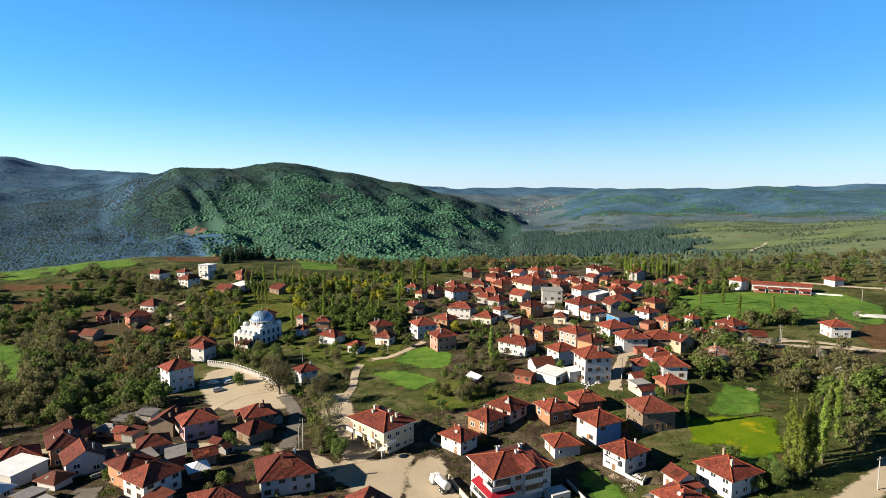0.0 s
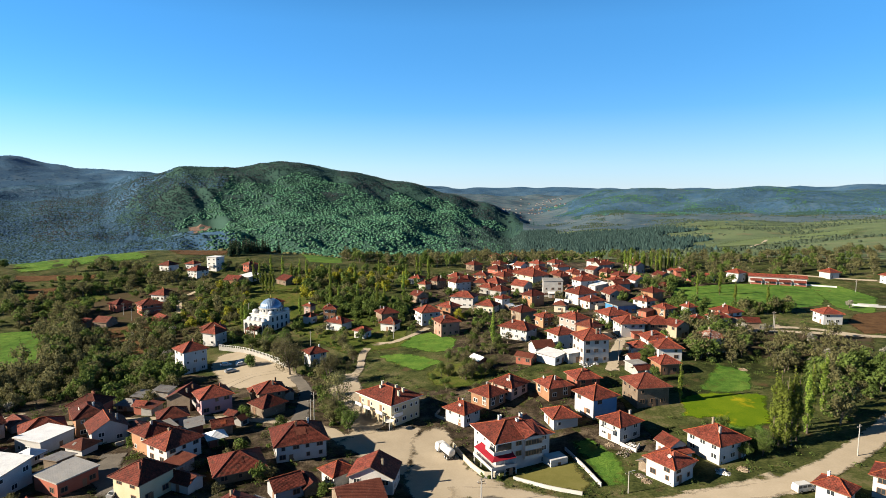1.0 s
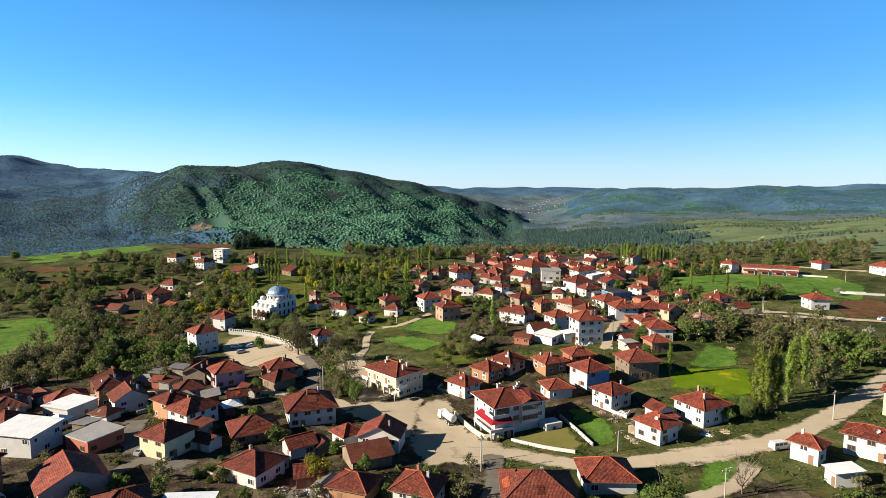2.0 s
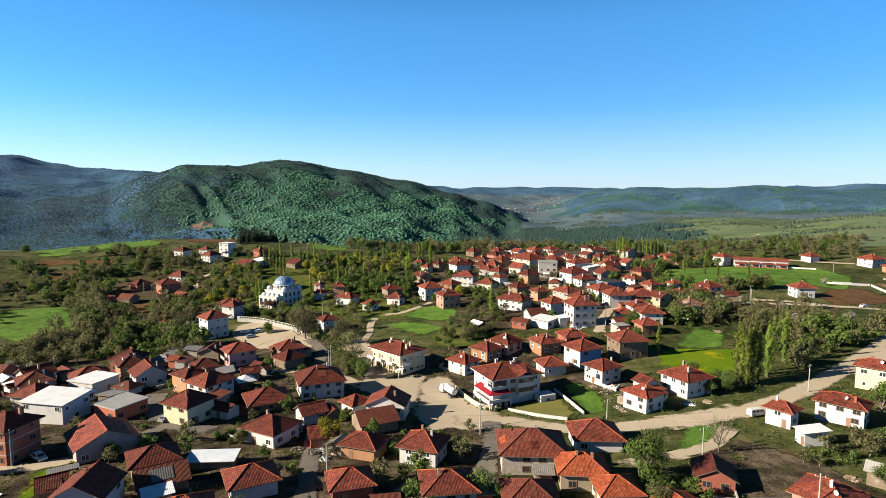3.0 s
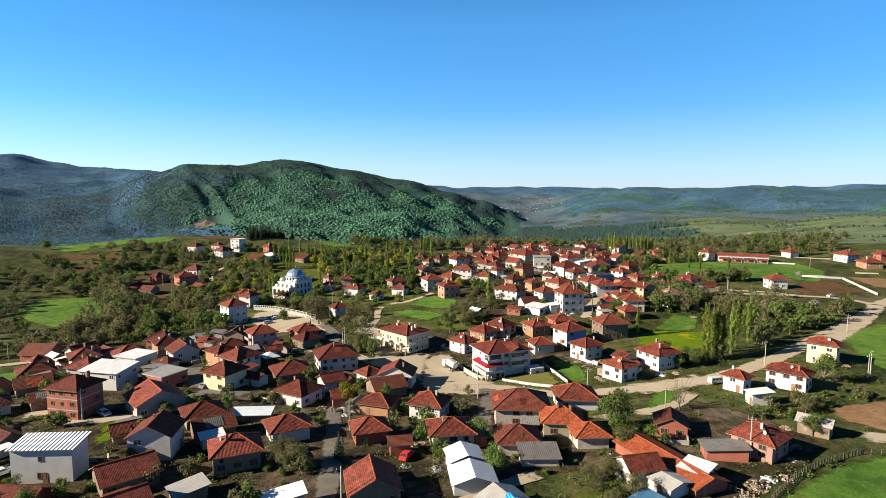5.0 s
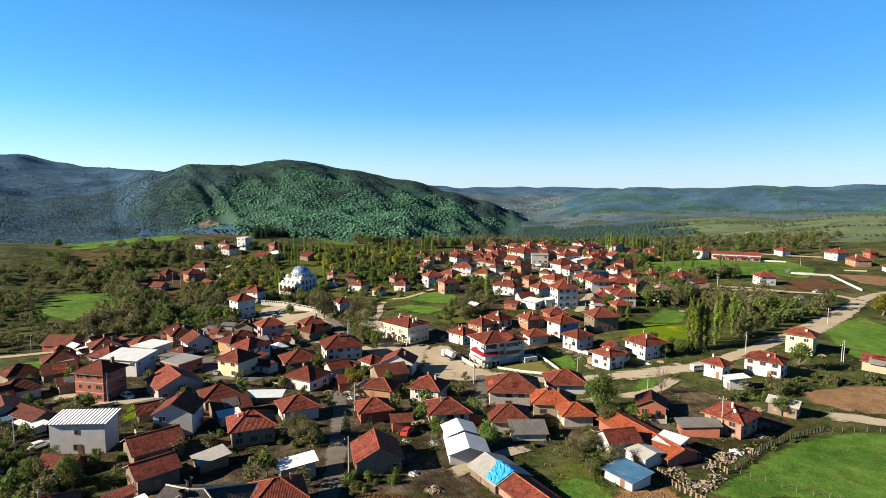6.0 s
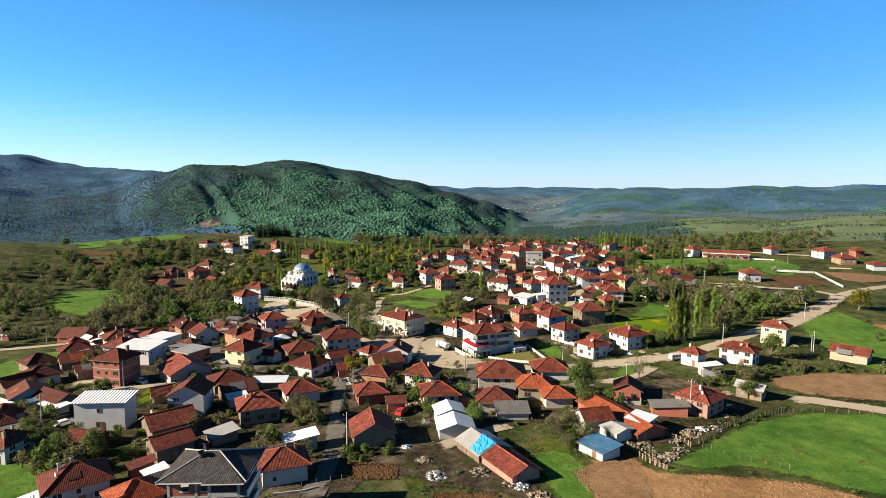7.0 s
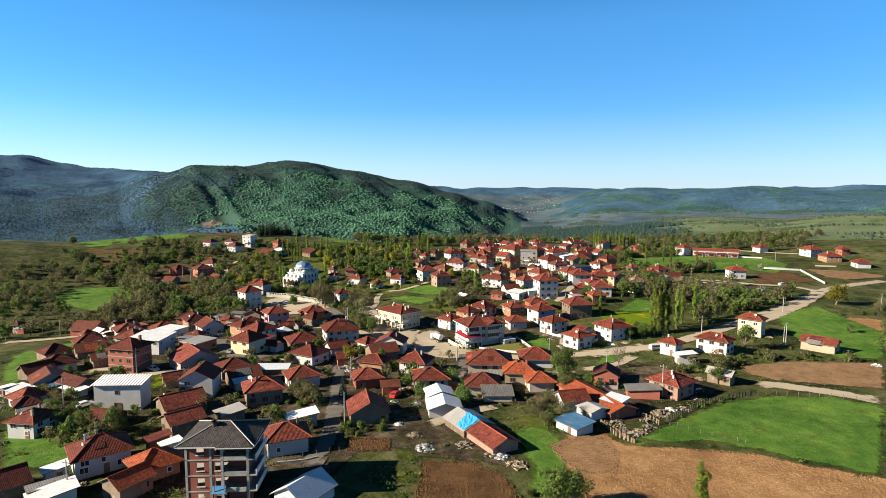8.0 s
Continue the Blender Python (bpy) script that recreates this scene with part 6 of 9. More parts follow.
# ---- the cream two-storey hall with columns ----
def cream_hall():
    x, y, rot, w, d, h = -17.5, 158.3, -44, 14.8, 11.0, 7.2
    ob = thing("house", x, y, float(height(x, y)) - 0.2, rot, "cream two-storey hall with a columned porch and balconies", "house", "village houses")
    FOOT.append((x, y, 9.0))
    cream = WALL["yellow"]
    s = Shape()
    s.box(-w / 2, w / 2, -d / 2 + 1.6, d / 2, -2, 3.3)
    s.box(-w / 2, w / 2, -d / 2, d / 2, 3.3, h)
    part("wall", s.mesh("wall", cream), ob)
    planes, lines, zt = roof_planes("hip", w, d, h, 0.8, 0.36)
    r = Shape()
    r.slab(planes, 0.2)
    roof = part("roof", r.mesh("roof", TILE["red"], WHITE), ob)
    c = Shape()
    for a, b in lines:
        c.rod((a[0], a[1], a[2] + 0.04), (b[0], b[1], b[2] + 0.04), 0.15, sides=5)
    part("ridge_tiles", c.mesh("ridge_tiles", TILE["orange"]), roof)
    for i in range(6):
        u = Shape()
        q = -w / 2 + 0.3 + i * (w - 0.6) / 5
        u.box(q - 0.22, q + 0.22, -d / 2, -d / 2 + 0.44, -2, 3.29)
        part("column", u.mesh("column", cream), ob)
    for q in (-6.2, -2.2, 3.4):
        b = Shape()
        b.box(q - 1.5, q + 1.5, -d / 2 - 1.3, -d / 2 - 0.003, 3.5, 3.65)
        b.box(q - 1.5, q + 1.5, -d / 2 - 1.3, -d / 2 - 1.2, 3.65, 4.5)
        part("balcony", b.mesh("balcony", WHITE), ob)
        part("door", DOOR, ob, on_side(0, w, d, q - 0.7, 3.66))
        add_window(ob, "small", "white", on_side(0, w, d, q + 0.7, 4.4))
    for q in (-5.2, -2.2, 0.8, 3.8):
        add_window(ob, "wide", "brown", pose(q, -d / 2 + 1.6, 0.8))
    b = Shape()
    b.box(w / 2 + 0.003, w / 2 + 1.2, -d / 2, -d / 2 + 3.4, 3.4, 3.55)
    b.box(w / 2 + 1.1, w / 2 + 1.2, -d / 2, -d / 2 + 3.4, 3.55, 4.4)
    part("balcony", b.mesh("balcony", WHITE), ob)
    for z in (1.0, 4.4):
        for q in (-3.6, -0.6, 2.2, 4.2):
            add_window(ob, "wide" if q < 2 else "small", "white", on_side(1, w, d, q, z))
        for q in (-4, 0, 4):
            add_window(ob, "wide", "white", on_side(2, w, d, q, z))
            add_window(ob, "wide", "white", on_side(3, w, d, q * 0.8, z))
    u = Shape()
    u.lathe(0, 0, [(0.12, 0), (0.12, 2.6), (1.3, 2.7), (1.3, 2.85), (0, 2.9)], 12)
    part("canopy_post", u.mesh("canopy_post", WHITE), ob, pose(w / 2 + 0.9, -d / 2 - 1.5, 0.2))
    for cx, cy in ((-4.5, 1.2), (-2.0, -1.5), (1.2, 1.8), (4.6, 1.5), (5.5, -1)):
        c = Shape()
        c.lathe(0, 0, [(0.42, h), (0.42, zt + 0.2), (0.52, zt + 0.2), (0.52, zt + 0.32), (0.0, zt + 0.32)], 4, a0=45, a1=405)
        part("chimney", c.mesh("chimney", WALL["cream"]), ob, pose(cx, cy, 0))


# ---- the unfinished apartment block ----
def unfinished_block(x, y, rot, w, d, h):
    ob = thing("apartment_block", x, y, float(height(x, y)), rot, "unfinished four-storey concrete and red brick apartment block with a charcoal roof", "building")
    FOOT.append((x, y, 8.5))
    st = h / 4
    X, Y = w / 2, d / 2
    brick = WALL["brick"]
    for k in range(5):
        s = Shape()
        z = k * st
        s.box(-X, X, -Y, Y, z - 0.22, z)
        if 0 < k < 4:
            s.box(X + 0.004, X + 1.3, -Y, Y * 0.5, z - 0.2, z)
        part("floor_slab", s.mesh("floor_slab", CONCRETE), ob)
    for px in (-X + 0.2, -X + w * 0.40, -X + w * 0.58, X - 0.2):
        for py in (-Y + 0.2, 0.0, Y - 0.2):
            c = Shape()
            c.box(px - 0.2, px + 0.2, py - 0.2, py + 0.2, -2, h - 0.23)
            part("column", c.mesh("column", CONCRETE), ob)
    for k in range(4):
        z0, z1 = k * st, (k + 1) * st - 0.22
        fronts = [(-X + 0.41, -X + w * 0.40 - 0.21, 0.42, 0.76), (-X + w * 0.40 + 0.21, -X + w * 0.58 - 0.21, 0.35, 0.95)]
        for x0, x1, a, b in fronts:
            m = Shape()
            wx0, wx1 = x0 + (x1 - x0) * a, x0 + (x1 - x0) * b
            yf, yb = -Y + 0.08, -Y + 0.28
            sill = z0 + 0.8 if k or a > 0.4 else z0 + 0.5
            m.box(x0, wx0, yf, yb, z0, z1)
            m.box(wx1, x1, yf, yb, z0, z1)
            m.box(wx0, wx1, yf, yb, z0, sill)
            m.box(wx0, wx1, yf, yb, z1 - 0.35, z1)
            part("brick_panel", m.mesh("brick_panel", brick), ob)
            q = Shape()
            q.box(wx0 - 0.1, wx1 + 0.1, yf - 0.12, yf - 0.003, sill - 0.12, sill)
            part("sill", q.mesh("sill", WHITE), ob)
        for side in (-1, 1):            # side walls, set back behind the balconies on the right
            m = Shape()
            xa = -X + 0.08 if side < 0 else X - 0.3
            m.box(xa, xa + 0.2, 0.21, Y - 0.41, z0, z1)
            m.box(xa, xa + 0.2, -Y + 0.41, -Y * 0.45, z0, z1)
            part("brick_panel", m.mesh("brick_panel", brick), ob)
        m = Shape()
        m.box(-X + w * 0.58 + 0.21, X - 0.41, -Y + 2.6, -Y + 2.8, z0, z1)
        part("brick_panel", m.mesh("brick_panel", brick), ob)
        m = Shape()
        m.box(-X + 0.41, X - 0.41, Y - 0.3, Y - 0.1, z0, z1)
        part("brick_panel", m.mesh("brick_panel", brick), ob)
        if k:
            p = Shape()
            p.box(X + 1.15, X + 1.3, -Y, Y * 0.5, z0, z0 + 0.9)
            part("balcony_parapet", p.mesh("balcony_parapet", WHITE), ob)
            p = Shape()
            p.box(-X + w * 0.58 + 0.21, X - 0.21, -Y + 0.02, -Y + 0.14, z0, z0 + 0.55)
            part("balcony_parapet", p.mesh("balcony_parapet", CONCRETE), ob)
    planes, lines, zt = roof_planes("hip", w + 1.0, d, h, 0.8, 0.40)
    r = Shape()
    r.slab(planes, 0.22)
    roof = part("roof", r.mesh("roof", TILE["charcoal"], WHITE), ob)
    c = Shape()
    for a, b in lines:
        c.rod((a[0], a[1], a[2] + 0.03), (b[0], b[1], b[2] + 0.03), 0.12, sides=5)
    part("ridge_tiles", c.mesh("ridge_tiles", CONCRETE), roof)
    g = Shape()
    x0, x1, ym = -X + w * 0.52, X + 1.1, -Y - 0.9
    xm = (x0 + x1) / 2
    rise = (x1 - x0) / 2 * 0.40
    zb = h - 0.15
    g.slab([[(x0, ym - 0.5, zb), (x1, ym - 0.5, zb), (xm, ym + (x1 - x0) / 2, zb + rise)],
            [(x1, ym - 0.5, zb), (x1, 1.0, zb + 0.3), (xm, 1.0, zb + rise), (xm, ym + (x1 - x0) / 2, zb + rise)],
            [(x0, 1.0, zb + 0.3), (x0, ym - 0.5, zb), (xm, ym + (x1 - x0) / 2, zb + rise), (xm, 1.0, zb + rise)]], 0.2)
    part("bay_roof", g.mesh("bay_roof", TILE["charcoal"], WHITE), ob)
    for cx, cy in ((-1.5, -1.0), (-2.0, 2.4)):
        u = Shape()
        u.lathe(0, 0, [(0.4, h + 0.5), (0.4, zt + 0.2), (0.55, zt + 0.2), (0.55, zt + 0.4), (0, zt + 0.4)], 10)
        part("chimney", u.mesh("chimney", TILE["charcoal"]), ob, pose(cx, cy, 0))
    u = Shape()
    u.slab([[(-1.0, -0.9, -0.9), (1.4, -0.9, -0.9), (1.2, 0.0, 0.1), (-1.0, 0.0, 0.1)]], 0.05, 0, 0)
    part("tarpaulin", u.mesh("tarpaulin", WALL["tarp"]), ob, pose(0.2, -Y - 0.02, st * 1.3), "blue plastic tarpaulin hung on the scaffold")
    for px in (-0.3, 1.4):
        u = Shape()
        u.rod((px, -Y - 0.7, -0.5), (px, -Y - 0.7, st * 2.2), 0.06)
        part("scaffold_pole", u.mesh("scaffold_pole", WOOD), ob)


# ---- the mosque ----
def mosque():
    x, y, rot, w, d, h = -87.0, 270.0, -29, 12.4, 13.6, 7.6
    ob = thing("mosque", x, y, float(height(x, y)) - 0.3, rot, "white stone village mosque with a blue-grey dome and arched porch", "mosque")
    FOOT.append((x, y, 12))
    s = Shape()
    s.box(-w / 2, w / 2, -d / 2, d / 2, -2, h)
    part("wall", s.mesh("wall", WALL["white"]), ob)
    e = Shape()
    e.slab([[(-w / 2 - 0.4, -d / 2 - 0.4, h + 0.3), (w / 2 + 0.4, -d / 2 - 0.4, h + 0.3), (w / 2 + 0.4, d / 2 + 0.4, h + 0.3), (-w / 2 - 0.4, d / 2 + 0.4, h + 0.3)]], 0.29, 0, 0)
    part("cornice", e.mesh("cornice", WHITE), ob)
    b = Shape()
    b.lathe(0, 0.5, [(6.0, h + 0.3), (6.0, h + 1.0), (5.6, h + 1.0), (5.6, h + 2.6), (5.9, h + 2.6), (5.9, h + 2.9), (5.0, h + 2.9)], 16)
    drum = part("drum", b.mesh("drum", WALL["white"]), ob)
    for i in range(16):
        g = radians(i * 22.5 + 11.25)
        u = Shape()
        u.box(-0.35, 0.35, -0.06, 0.02, 0, 1.1)
        part("drum_window", u.mesh("drum_window", GLASS), drum, pose(5.55 * math.cos(g), 0.5 + 5.55 * math.sin(g), h + 1.3, 0, 0, math.degrees(g) + 90))
    rings = [(5.2 * math.cos(radians(a)), h + 2.8 + 4.3 * math.sin(radians(a))) for a in range(0, 91, 9)]
    o = Shape()
    o.lathe(0, 0.5, rings, 28)
    dome = part("dome", o.mesh("dome", DOME_BLUE, smooth=True), ob)
    f = Shape()
    f.lathe(0, 0.5, [(0.25, h + 7.3), (0.35, h + 7.7), (0.08, h + 8.1), (0.2, h + 8.4), (0.02, h + 9.3)], 8)
    part("finial", f.mesh("finial", GOLD), dome)
    for cx, cy in ((-5.2, -4.6), (5.2, -4.6), (-5.2, 5.6), (5.2, 5.6)):
        q = Shape()
        q.lathe(0, 0, [(1.5, 0), (1.5, 0.7)] + [(1.6 * math.cos(radians(a)), 0.7 + 1.3 * math.sin(radians(a))) for a in range(0, 91, 15)], 12)
        part("turret_dome", q.mesh("turret_dome", WHITE, smooth=True), ob, pose(cx, cy, h + 0.3))
    p = Shape()
    p.box(-w / 2, w / 2, -d / 2 - 4.6, -d / 2 - 0.004, -2, 5.6)
    porch = part("porch", p.mesh("porch", WALL["white"]), ob)
    for i in range(4):
        q = Shape()
        q.lathe(0, 0, [(1.45, 0), (1.45, 0.4)] + [(1.4 * math.cos(radians(a)), 0.4 + 1.1 * math.sin(radians(a))) for a in range(0, 91, 15)], 12)
        part("porch_dome", q.mesh("porch_dome", WHITE, smooth=True), porch, pose(-w / 2 + 1.7 + i * 3.2, -d / 2 - 2.3, 5.6))

    def arch(width, tall, parent, at):
        a = Shape()
        pts = [(-width / 2, 0), (width / 2, 0)] + [(width / 2 * math.cos(radians(t)), tall - width / 2 + width / 2 * math.sin(radians(t))) for t in range(0, 181, 20)]
        front = [(px, -0.06, pz) for px, pz in pts]
        a.face(front)
        for k in range(len(pts)):
            j = (k + 1) % len(pts)
            a.face([front[j], front[k], (pts[k][0], 0.02, pts[k][1]), (pts[j][0], 0.02, pts[j][1])])
        part("arched_window", a.mesh("arched_window", GLASS), parent, at)

    for i in range(4):
        arch(2.0, 3.6, porch, pose(-w / 2 + 1.7 + i * 3.2, -d / 2 - 4.6, 0.9))
    for i in range(2):
        arch(1.4, 3.2, porch, pose(w / 2, -d / 2 - 3.4 + 2.0 * i, 0.9, 0, 0, 90))
        arch(1.4, 3.2, porch, pose(-w / 2, -d / 2 - 3.4 + 2.0 * i, 0.9, 0, 0, 270))
    for side in (1, 2, 3):
        for i in range(4):
            for z, t in ((1.0, 2.2), (4.6, 2.2)):
                arch(1.1, t, ob, on_side(side, w, d, -4.6 + i * 3.0, z))
    n = Shape()
    n.slab([[(-3.2, -4.5, 2.6), (3.2, -4.5, 2.6), (3.2, -0.2, 3.6), (-3.2, -0.2, 3.6)]], 0.15, 0, 0)
    part("porch_canopy", n.mesh("porch_canopy", TILE["brown"]), ob, pose(2.5, -d / 2 - 4.6, 0))
    for cx in (-3.0, 3.0):
        u = Shape()
        u.box(2.5 + cx - 0.15, 2.5 + cx + 0.15, -d / 2 - 8.9, -d / 2 - 8.6, -2, 2.5)
        part("canopy_post", u.mesh("canopy_post", WALL["orange"]), ob)


# ---- the long barn ----
def long_barn(x0, y0, x1, y1, width, h):
    """A long gabled barn between two ends of its ridge."""
    w = math.hypot(x1 - x0, y1 - y0)
    return house((x0 + x1) / 2, (y0 + y1) / 2, math.degrees(math.atan2(y1 - y0, x1 - x0)), w, width, h, "gx", "orange", "brick", 0.3, 0.34)


big_house()
cream_hall()
mosque()
unfinished_block(-36.1, 11.5, 3, 10.7, 9.7, 11.2)
long_barn(37.2, 65.9, 45.6, 46.3, 7.6, 2.1)


def tarpaulin_shed(ax, ay, mx, my, bx, by):
    """A long shed in two halves: weathered sheets under a blue tarpaulin, and red tiles on brick."""
    turn = math.degrees(math.atan2(by - ay, bx - ax))
    one = math.hypot(mx - ax, my - ay)
    two = math.hypot(bx - mx, by - my)
    first = house((ax + mx) / 2, (ay + my) / 2, turn, one, 7.5, 2.0, "gx", "tinpale", "brown", 0.3, 0.4)
    house((bx + mx) / 2, (by + my) / 2, turn, two, 6.3, 1.9, "gx", "red", "pinkbrick", 0.3, 0.4)
    gen = random.Random(4)
    s = Shape()
    n, m = 12, 12
    grid = []
    for j in range(m + 1):            # from just over the ridge down to the eaves, widest at the top, crumpled and torn at its edge
        py = 0.7 - 4.7 * j / m
        wide = 5.4 * (1 - 0.5 * j / m) + gen.uniform(-0.5, 0.5)
        grid.append([(one / 2 + 0.3 - wide * (1 - i / n), py, 2.12 + (3.75 - abs(py)) * 0.40 + 0.1 + gen.uniform(0, 0.2)) for i in range(n + 1)])
    for j in range(m):
        for i in range(n):
            s.face([grid[j][i], grid[j + 1][i], grid[j + 1][i + 1], grid[j][i + 1]])
    part("tarpaulin", s.mesh("tarpaulin", TARP), first, None, "crumpled bright blue tarpaulin over the sheets")


tarpaulin_shed(6.2, 43.0, 10.4, 35.8, 15.5, 26.9)
KEEP_CLEAR.append([(-30.5, 4), (-11, 4), (-11, 27), (-22, 30), (-30.5, 22)])          # the garden beside the apartment block
rng.seed(70)
lean_tos(lambda x, y: y < 175 and x < 60 and not (-2 < x < 20 and y < 60), 0.3)
lean_tos(lambda x, y: 175 < y < 400 and -20 < x < 150, 0.45)


# ---- vehicles ----
PAINT = {"white": WHITE, "grey": SILVER, "dark": TILE["charcoal"], "red": RED_CAR}


def wheels(ob, spots, r):
    for wx, wy in spots:
        t = Shape()
        t.rod((wx, wy - 0.1, r), (wx, wy + 0.1, r), r, sides=12)
        tyre = part("wheel", t.mesh("wheel", RUBBER), ob)
        m = Shape()
        m.rod((wx, wy - 0.115, r), (wx, wy + 0.115, r), r * 0.55, sides=8)
        part("rim", m.mesh("rim", SILVER), tyre)


def shell(profile, half, mat_body, mat_top=None):
    """A car body: side profile of (x, z) drawn in towards the roof."""
    s = Shape()
    top = max(z for _, z in profile)
    def inset(z):
        return half * (1 - 0.16 * max(0, (z - 0.75) / (top - 0.75)) if top > 0.75 else 1)
    L = [(px, -inset(pz), pz) for px, pz in profile]
    R = [(px, inset(pz), pz) for px, pz in profile]
    s.face(L)
    s.face(R[::-1])
    for i in range(len(profile)):
        j = (i + 1) % len(profile)
        s.face([L[j], L[i], R[i], R[j]])
    return s


def car(colour, x, y, rot):
    ob = thing("car", x, y, float(height(x, y)) + 0.2, rot, "parked %s saloon car on the ground beside the houses" % {"grey": "silver grey", "dark": "dark grey"}.get(colour, colour), "car", "parked cars")
    FOOT.append((x, y, 2.5))
    s = shell([(-2.1, 0.3), (2.1, 0.3), (2.15, 0.7), (1.3, 0.88), (0.6, 1.4), (-1.2, 1.42), (-1.8, 0.95), (-2.15, 0.9)], 0.85, None)
    part("body", s.mesh("body", PAINT[colour]), ob)
    for x0, x1, z in ((0.68, 1.22, 0.92), (-1.72, -1.26, 1.0)):
        g = Shape()
        if x0 > 0:
            g.face([(x1, -0.66, z), (x1, 0.66, z), (x0, 0.6, 1.36), (x0, -0.6, 1.36)])
        else:
            g.face([(x0, 0.66, z), (x0, -0.66, z), (x1, -0.6, 1.38), (x1, 0.6, 1.38)])
        part("windscreen", g.mesh("windscreen", GLASS), ob, pose(0.03 if x0 > 0 else -0.03, 0, 0.02))
    for side in (-1, 1):
        g = Shape()
        q = [(-1.45, side * 0.845, 0.97), (1.0, side * 0.845, 0.97), (0.5, side * 0.75, 1.34), (-1.1, side * 0.75, 1.34)]
        g.face(q if side < 0 else q[::-1])
        part("side_window", g.mesh("side_window", GLASS), ob)
    wheels(ob, [(a, b) for a in (-1.3, 1.35) for b in (-0.8, 0.8)], 0.31)


def van(colour, x, y, rot):
    ob = thing("van", x, y, float(height(x, y)) + 0.2, rot, "white panel van parked at the roadside", "van", "parked cars")
    FOOT.append((x, y, 3))
    s = shell([(-2.3, 0.3), (2.3, 0.3), (2.35, 0.95), (1.7, 1.1), (1.1, 1.8), (-2.2, 1.85), (-2.35, 0.9)], 0.92, None)
    part("body", s.mesh("body", PAINT[colour]), ob)
    g = Shape()
    g.face([(1.72, -0.75, 1.16), (1.72, 0.75, 1.16), (1.18, 0.68, 1.74), (1.18, -0.68, 1.74)])
    part("windscreen", g.mesh("windscreen", GLASS), ob, pose(0.04, 0, 0.02))
    for side in (-1, 1):
        for x0, x1 in ((0.2, 1.3), (-1.0, 0.0), (-2.1, -1.2)):
            g = Shape()
            q = [(x0, side * 0.9, 1.15), (x1, side * 0.9, 1.15), (min(x1, 1.1), side * 0.82, 1.62), (x0, side * 0.82, 1.62)]
            g.face(q if side < 0 else q[::-1])
            part("side_window", g.mesh("side_window", GLASS), ob)
    wheels(ob, [(a, b) for a in (-1.4, 1.5) for b in (-0.86, 0.86)], 0.34)


def truck(colour, x, y, rot):
    ob = thing("tanker_truck", x, y, float(height(x, y)) + 0.22, rot, "white tanker truck parked on the village square", "truck")
    FOOT.append((x, y, 4))
    s = Shape()
    s.box(-3.4, 3.3, -0.5, 0.5, 0.55, 0.8)
    part("chassis", s.mesh("chassis", RUBBER), ob)
    s = shell([(1.7, 0.6), (3.5, 0.6), (3.55, 1.5), (3.3, 2.5), (1.75, 2.6)], 1.15, None)
    part("cab", s.mesh("cab", PAINT[colour]), ob)
    g = Shape()
    g.face([(3.56, -0.95, 1.55), (3.56, 0.95, 1.55), (3.36, 0.9, 2.35), (3.36, -0.9, 2.35)])
    part("windscreen", g.mesh("windscreen", GLASS), ob, pose(0.04, 0, 0))
    t = Shape()
    rings = 14
    prof = [(-3.5, 0.2), (-3.45, 0.9), (-3.2, 1.08), (1.1, 1.08), (1.35, 0.9), (1.4, 0.2)]
    base = len(t.v)
    for px, r in prof:
        for k in range(rings):
            a = 2 * math.pi * k / rings
            t.v.append((px, r * math.cos(a), 1.95 + r * 0.95 * math.sin(a)))
    for i in range(len(prof) - 1):
        for k in range(rings):
            j = (k + 1) % rings
            t.f.append((i * rings + j, i * rings + k, (i + 1) * rings + k, (i + 1) * rings + j))
            t.i.append(0)
    t.f += [tuple(range(rings)), tuple((len(prof) - 1) * rings + k for k in reversed(range(rings)))]
    t.i += [0, 0]
    part("tank", t.mesh("tank", WHITE, smooth=True), ob)
    m = Shape()
    m.box(-1.6, -0.8, -0.3, 0.3, 2.95, 3.15)
    part("hatch", m.mesh("hatch", SILVER), ob)
    wheels(ob, [(a, b) for a in (-2.6, -1.5, 2.6) for b in (-0.95, 0.95)], 0.48)


# ---- poles, walls, fences and piles ----
def utility_pole(x, y, tall):
    ob = thing("utility_pole", x, y, float(height(x, y)), rng.uniform(-30, 30), "pale concrete utility pole beside the road", "pole", "utility poles")
    s = Shape()
    s.rod((0, 0, -1), (0, 0, tall), 0.16, 0.09, 8)
    part("shaft", s.mesh("shaft", CONCRETE), ob)
    a = Shape()
    a.box(-0.8, 0.8, -0.05, 0.05, tall - 0.7, tall - 0.58)
    arm = part("crossarm", a.mesh("crossarm", WOOD), ob)
    for q in (-0.7, 0, 0.7):
        i = Shape()
        i.rod((q, 0, tall - 0.58), (q, 0, tall - 0.36), 0.05, sides=6)
        part("insulator", i.mesh("insulator", WHITE), arm)
    if tall < 7:
        l = Shape()
        l.rod((0, 0, tall - 0.2), (0.9, 0, tall + 0.1), 0.04, sides=5)
        part("lamp_arm", l.mesh("lamp_arm", SILVER), ob)
        l = Shape()
        l.box(0.85, 1.35, -0.1, 0.1, tall + 0.04, tall + 0.14)
        part("lamp_head", l.mesh("lamp_head", SILVER), ob)


